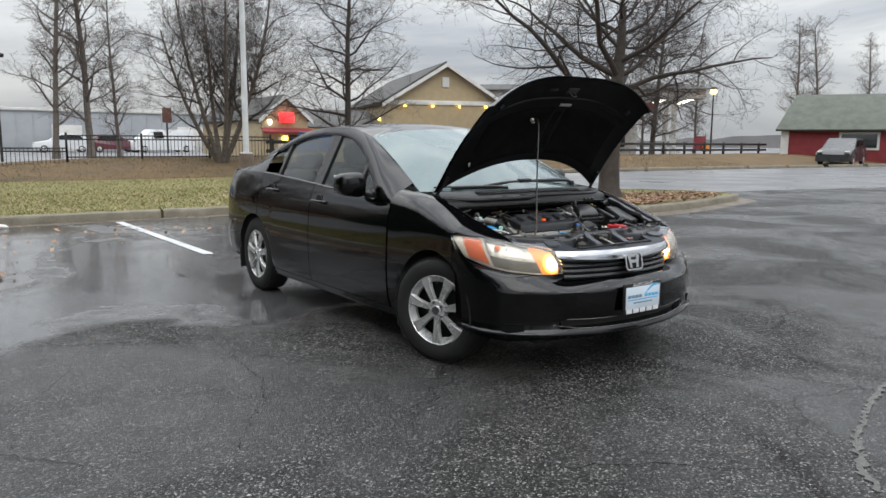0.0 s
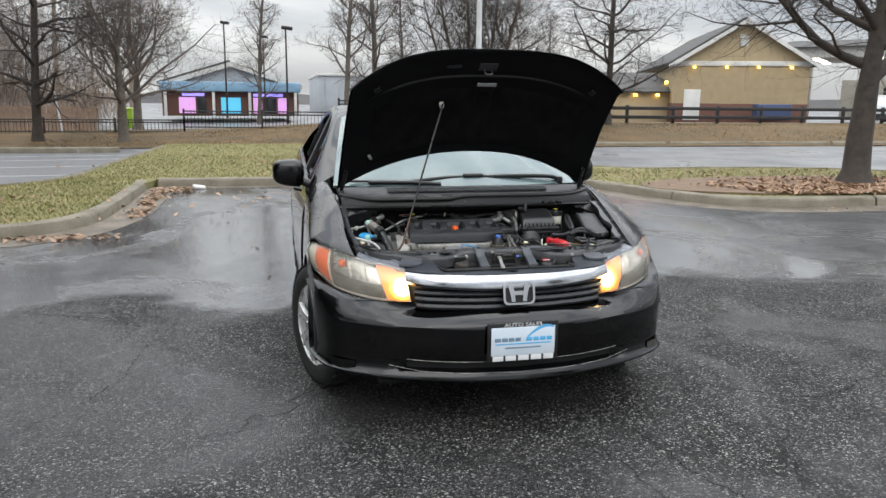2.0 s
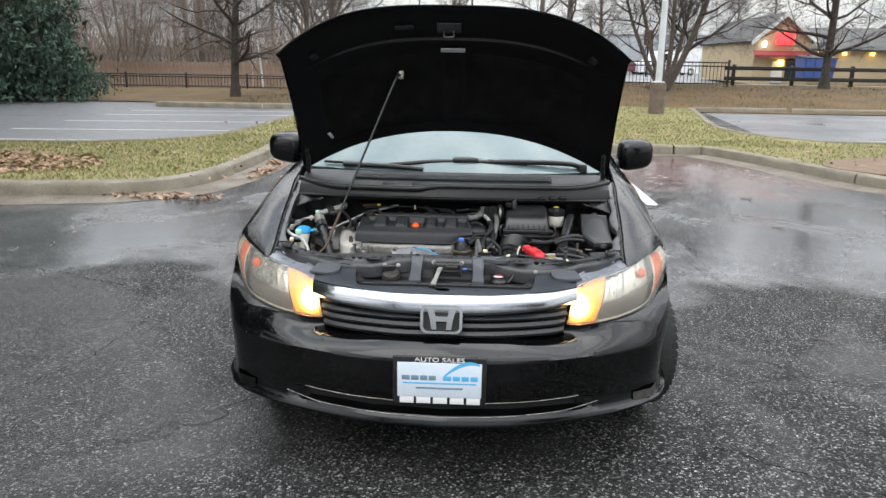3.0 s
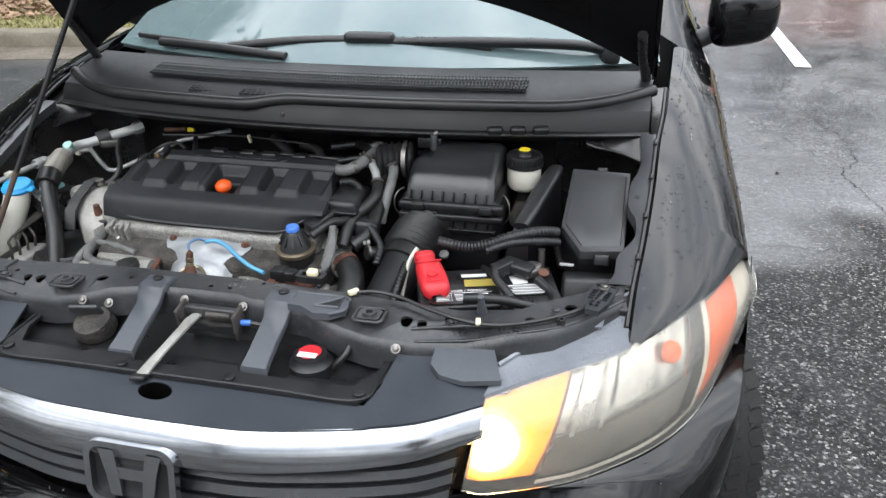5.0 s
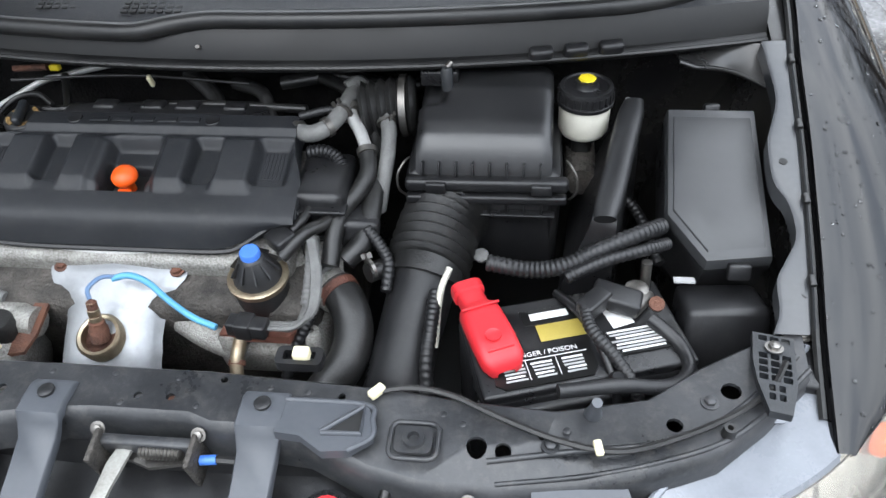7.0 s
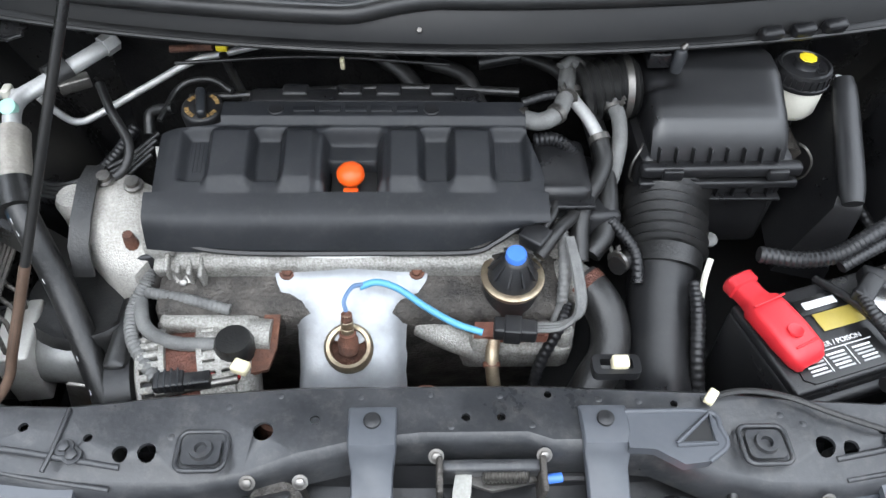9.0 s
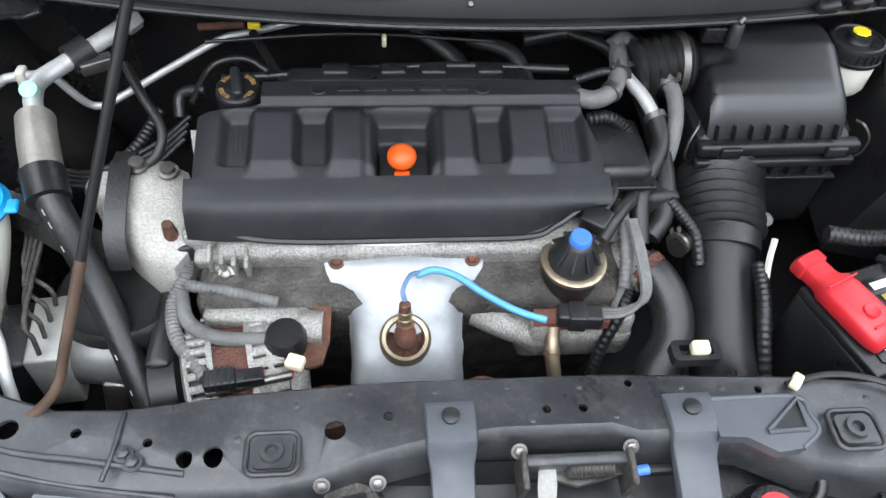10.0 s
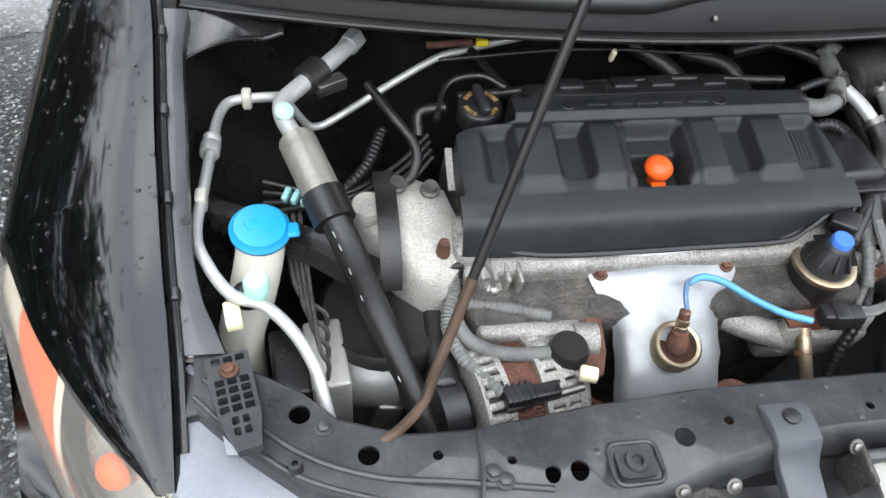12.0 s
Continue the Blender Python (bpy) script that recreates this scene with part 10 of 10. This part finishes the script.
barn = empty("red_building", "low barn-red building with a grey-green roof", "building")
barn.matrix_basis = pose(46.5, 26.0, 0.0, 0, 0, -62)
part("wall", block(0, 22, 0, 9, 0, 2.35), REDWALL, barn)
part("roof", loft([[(-0.5, -0.6, 2.25), (22.5, -0.6, 2.25)], [(0.6, 2.2, 4.7), (22.5, 2.2, 4.7)], [(0.6, 9, 4.7), (22.5, 9, 4.7)]], thick=0.15), GREENROOF, barn)
part("corner_board", block(-0.15, 0.35, -0.1, 0.0, 0, 2.3), TRIM, barn)
for x in (3.4, 7.0, 10.5):
    w = part("window", block(x, x + 2.4, -0.1, 0.0, 0.9, 2.1), TRIM, barn)
    part("pane", block(x + 0.15, x + 2.25, -0.13, -0.1, 1.05, 1.95), WINDOW, w)

canopy = empty("fuel_canopy", "white fuel station canopy with lit lamps", "canopy")
canopy.matrix_basis = pose(41.5, 40.5, 0.3, 0, 0, -45)
part("canopy_roof", block(-9, 9, -4, 4, 4.2, 4.9, 0.05), TRIM, canopy)
part("canopy_top", loft([[(-9.4, -4.4, 4.9), (9.4, -4.4, 4.9)], [(-8, 0, 5.6), (8, 0, 5.6)], [(-9.4, 4.4, 4.9), (9.4, 4.4, 4.9)]], thick=0.05), SHINGLE, canopy)
for x in (-7, -2.3, 2.3, 7):
    for y in (-2.5, 2.5):
        part("column", block(x - 0.2, x + 0.2, y - 0.2, y + 0.2, 0, 4.2), TRIM, canopy)
for x in range(-8, 9, 2):
    for y in (-3.0, -1.0, 1.0, 3.0):
        part("canopy_lamp", rbox((0.5, 0.5, 0.08), (x, y, 4.16), (0, 0, 0), 0.02), WHITELAMP, canopy)
part("red_band", block(2.5, 5.5, -4.12, -4.02, 3.2, 3.9), REDWALL, canopy)
part("kiosk", block(-5, 5, 5, 9, 0, 3.0), TRIM, canopy)
part("kiosk_glass", block(-4, 4, 4.9, 5.0, 0.6, 2.4), WINDOW, canopy)
small = empty("roadside_sign", "small red and green roadside sign", "sign")
part("sign_board", block(55.5, 57, 39.5, 39.7, 0.6, 1.9), REDWALL, small)
part("sign_board", block(56.5, 57.4, 39.4, 39.5, 0.5, 1.2), mat("orange_board", (0.7, 0.25, 0.03), None, rough=0.5), small)


# parked vehicles
def vehicle(name, label, m, length, wide, tall, paint, hood=0.22, tail=0.05, shoulder=0.55, van=False):
    ob = empty(name, label, "car")
    ob.matrix_basis = m
    L, W = length / 2, wide / 2
    if van:
        prof = [(-L, 0.35), (-L, tall * 0.97), (-L + 0.15, tall), (L - 1.6, tall), (L - 0.75, tall * 0.62), (L - 0.1, tall * 0.5), (L, tall * 0.4), (L, 0.35)]
    else:
        prof = [(-L, 0.4), (-L + 0.02, tall * shoulder), (-L + 0.12, tall * 0.66), (-L + 0.55 + tail * length, tall * 0.97), (-L + 0.9 + tail * length, tall), (L - hood * length - 1.2, tall), (L - hood * length - 0.2, tall * 0.64), (L - 0.25, tall * 0.55), (L, tall * 0.42), (L, 0.4)]
    rows = []
    for k, y in ((0.94, -W), (1.0, -W * 0.96), (1.0, W * 0.96), (0.94, W)):
        rows.append([(x, y * (1 - 0.16 * max(0, (z / tall - shoulder) / (1 - shoulder))), 0.4 + (z - 0.4) * k if z > 0.45 else z - 0.12) for x, z in prof])
    bm = loft(rows)
    for i in (0, -1):
        n = len(prof)
        vs = list(bm.verts)[:n] if i == 0 else list(bm.verts)[-n:]
        bm.faces.new(vs)
    body = part("body", bm, paint, ob)
    for y in (-W, W):
        s = 1 if y > 0 else -1
        if van:
            pts = [(L - 1.75, tall * 0.62), (L - 1.72, tall * 0.90), (L - 2.6, tall * 0.90), (L - 2.6, tall * 0.62)]
        else:
            pts = [(-L + 0.35 + tail * length, tall * 0.68), (-L + 0.75 + tail * length, tall * 0.92), (L - hood * length - 1.2, tall * 0.92), (L - hood * length - 0.4, tall * 0.68)]
        yy = [y * (1 - 0.16 * max(0, (z / tall - shoulder) / (1 - shoulder))) + s * 0.012 for x, z in pts]
        bm = bmesh.new()
        bm.faces.new([bm.verts.new((x, q, z)) for (x, z), q in zip(pts, yy)])
        bmesh.ops.solidify(bm, geom=list(bm.faces), thickness=0.01)
        part("window", bm, WINDOW, ob)
        for x in (-L + 0.8, L - 0.85):
            w = part("wheel", turned([(0.0, -0.1), (0.26, -0.1), (0.32, -0.07), (0.32, 0.07), (0.26, 0.1), (0.0, 0.1)], pose(x, y * 0.9, 0.32, 90, 0, 0), None, 20), TREAD, ob)
            part("rim", turned([(0.2, 0), (0.18, 0.012), (0, 0.02)], pose(x, y * 0.9 + s * 0.1, 0.32, -90 * s, 0, 0), None, 16), ALLOY, w)
    for x, mm in ((L - 0.04, REFLECT), (-L + 0.03, TAIL)):
        for y in (-W * 0.78, W * 0.78):
            part("lamp", rbox((0.1, 0.3, 0.14), (x, y, tall * 0.5), (0, 0, 0), 0.03), mm, ob)
    part("bumper", rbox((0.12, wide * 0.95, 0.2), (-L - 0.01, 0, 0.45), (0, 0, 0), 0.04), PLASTIC, ob)
    part("rear_glass", rbox((0.03, wide * 0.62, 0.34), (-L + 0.3 + tail * length, 0, tall * 0.8), (0, 38, 0), 0.02), WINDOW, ob) if not van else None
    return ob


vehicle("parked_suv", "dark grey compact SUV parked by a red building", pose(42.6, 20.0, 0, 0, 0, 195), 4.5, 1.85, 1.65, mat("grey_car_paint", (0.022, 0.023, 0.025), (0.03, 0.031, 0.033), 2, 0.25, 0.35, coat=0.3), tail=0.0)
vehicle("parked_van", "white cargo van behind the fence", pose(17.0, 70.4, 0.08, 0, 0, 188), 5.6, 2.0, 2.1, mat("white_van_paint", (0.7, 0.71, 0.72), (0.62, 0.63, 0.64), 1, 0.3, 0.4, coat=0.4), van=True)
vehicle("parked_car", "dark maroon estate car behind the fence", pose(13.0, 71.1, 0.08, 0, 0, 5), 4.7, 1.85, 1.6, mat("maroon_paint", (0.10, 0.02, 0.03), (0.12, 0.025, 0.035), 1, 0.25, 0.35, coat=0.5))
vehicle("parked_car", "white SUV behind the fence", pose(8.7, 71.1, 0.08, 0, 0, 175), 4.6, 1.85, 1.65, mat("white_paint", (0.62, 0.63, 0.64), (0.56, 0.57, 0.58), 1, 0.3, 0.4, coat=0.4))
LIME = mat("lime_paint", (0.35, 0.55, 0.03), (0.3, 0.5, 0.03), 1, 0.3, 0.4, coat=0.4)
locker = empty("utility_cabinet", "lime green utility cabinet behind the iron fence", "cabinet")
locker.matrix_basis = pose(-7.15, 32.4, 0.08)
part("body", rbox((0.56, 0.5, 0.86), (0, 0, 0.43), (0, 0, 0), 0.03), LIME, locker)
part("lid", rbox((0.62, 0.56, 0.06), (0, 0, 0.89), (3, 0, 0), 0.02), LIME, locker)
part("door", rbox((0.46, 0.02, 0.7), (0, -0.255, 0.42), (0, 0, 0), 0.006), LIME, locker)
stake = empty("leaning_pole", "thin white pole leaning before the woods", "pole")
part("shaft", rod((-8.75, 28.3, 0.05), (-8.93, 28.3, 1.95), 0.04, None, 10, 0.03), POLE, stake)
part("cap", rod((-8.93, 28.3, 1.95), (-8.933, 28.3, 1.98), 0.036, None, 10), POLE, stake)
vehicle("parked_car", "silver SUV under the far canopy", pose(36.5, 37.0, 0.4, 0, 0, 30), 4.6, 1.85, 1.65, mat("silver_paint", (0.45, 0.46, 0.47), (0.4, 0.41, 0.42), 1, 0.3, 0.4, metal=0.5))

# distance that closes the view, its haze put into the pale colour
rows = []
for z in (0, 0.5, 1.0):
    rows.append([(x, y, 0.4 + z * (1.9 + 1.0 * noise.noise(Vector((x * 0.05, y * 0.05, 1))) + 0.7 * noise.noise(Vector((x * 0.4, y * 0.4, 2))))) for x, y in [(150 * math.sin(a), 150 * math.cos(a)) for a in [2 * math.pi * i / 240 for i in range(241)]]])
tagged(part("backdrop", loft(rows), mat("hazed_far_woods", (0.19, 0.185, 0.185), (0.25, 0.24, 0.24), 0.2, 0.95, 1.0)), "far line of bare winter woods", "woods", kind="structure")
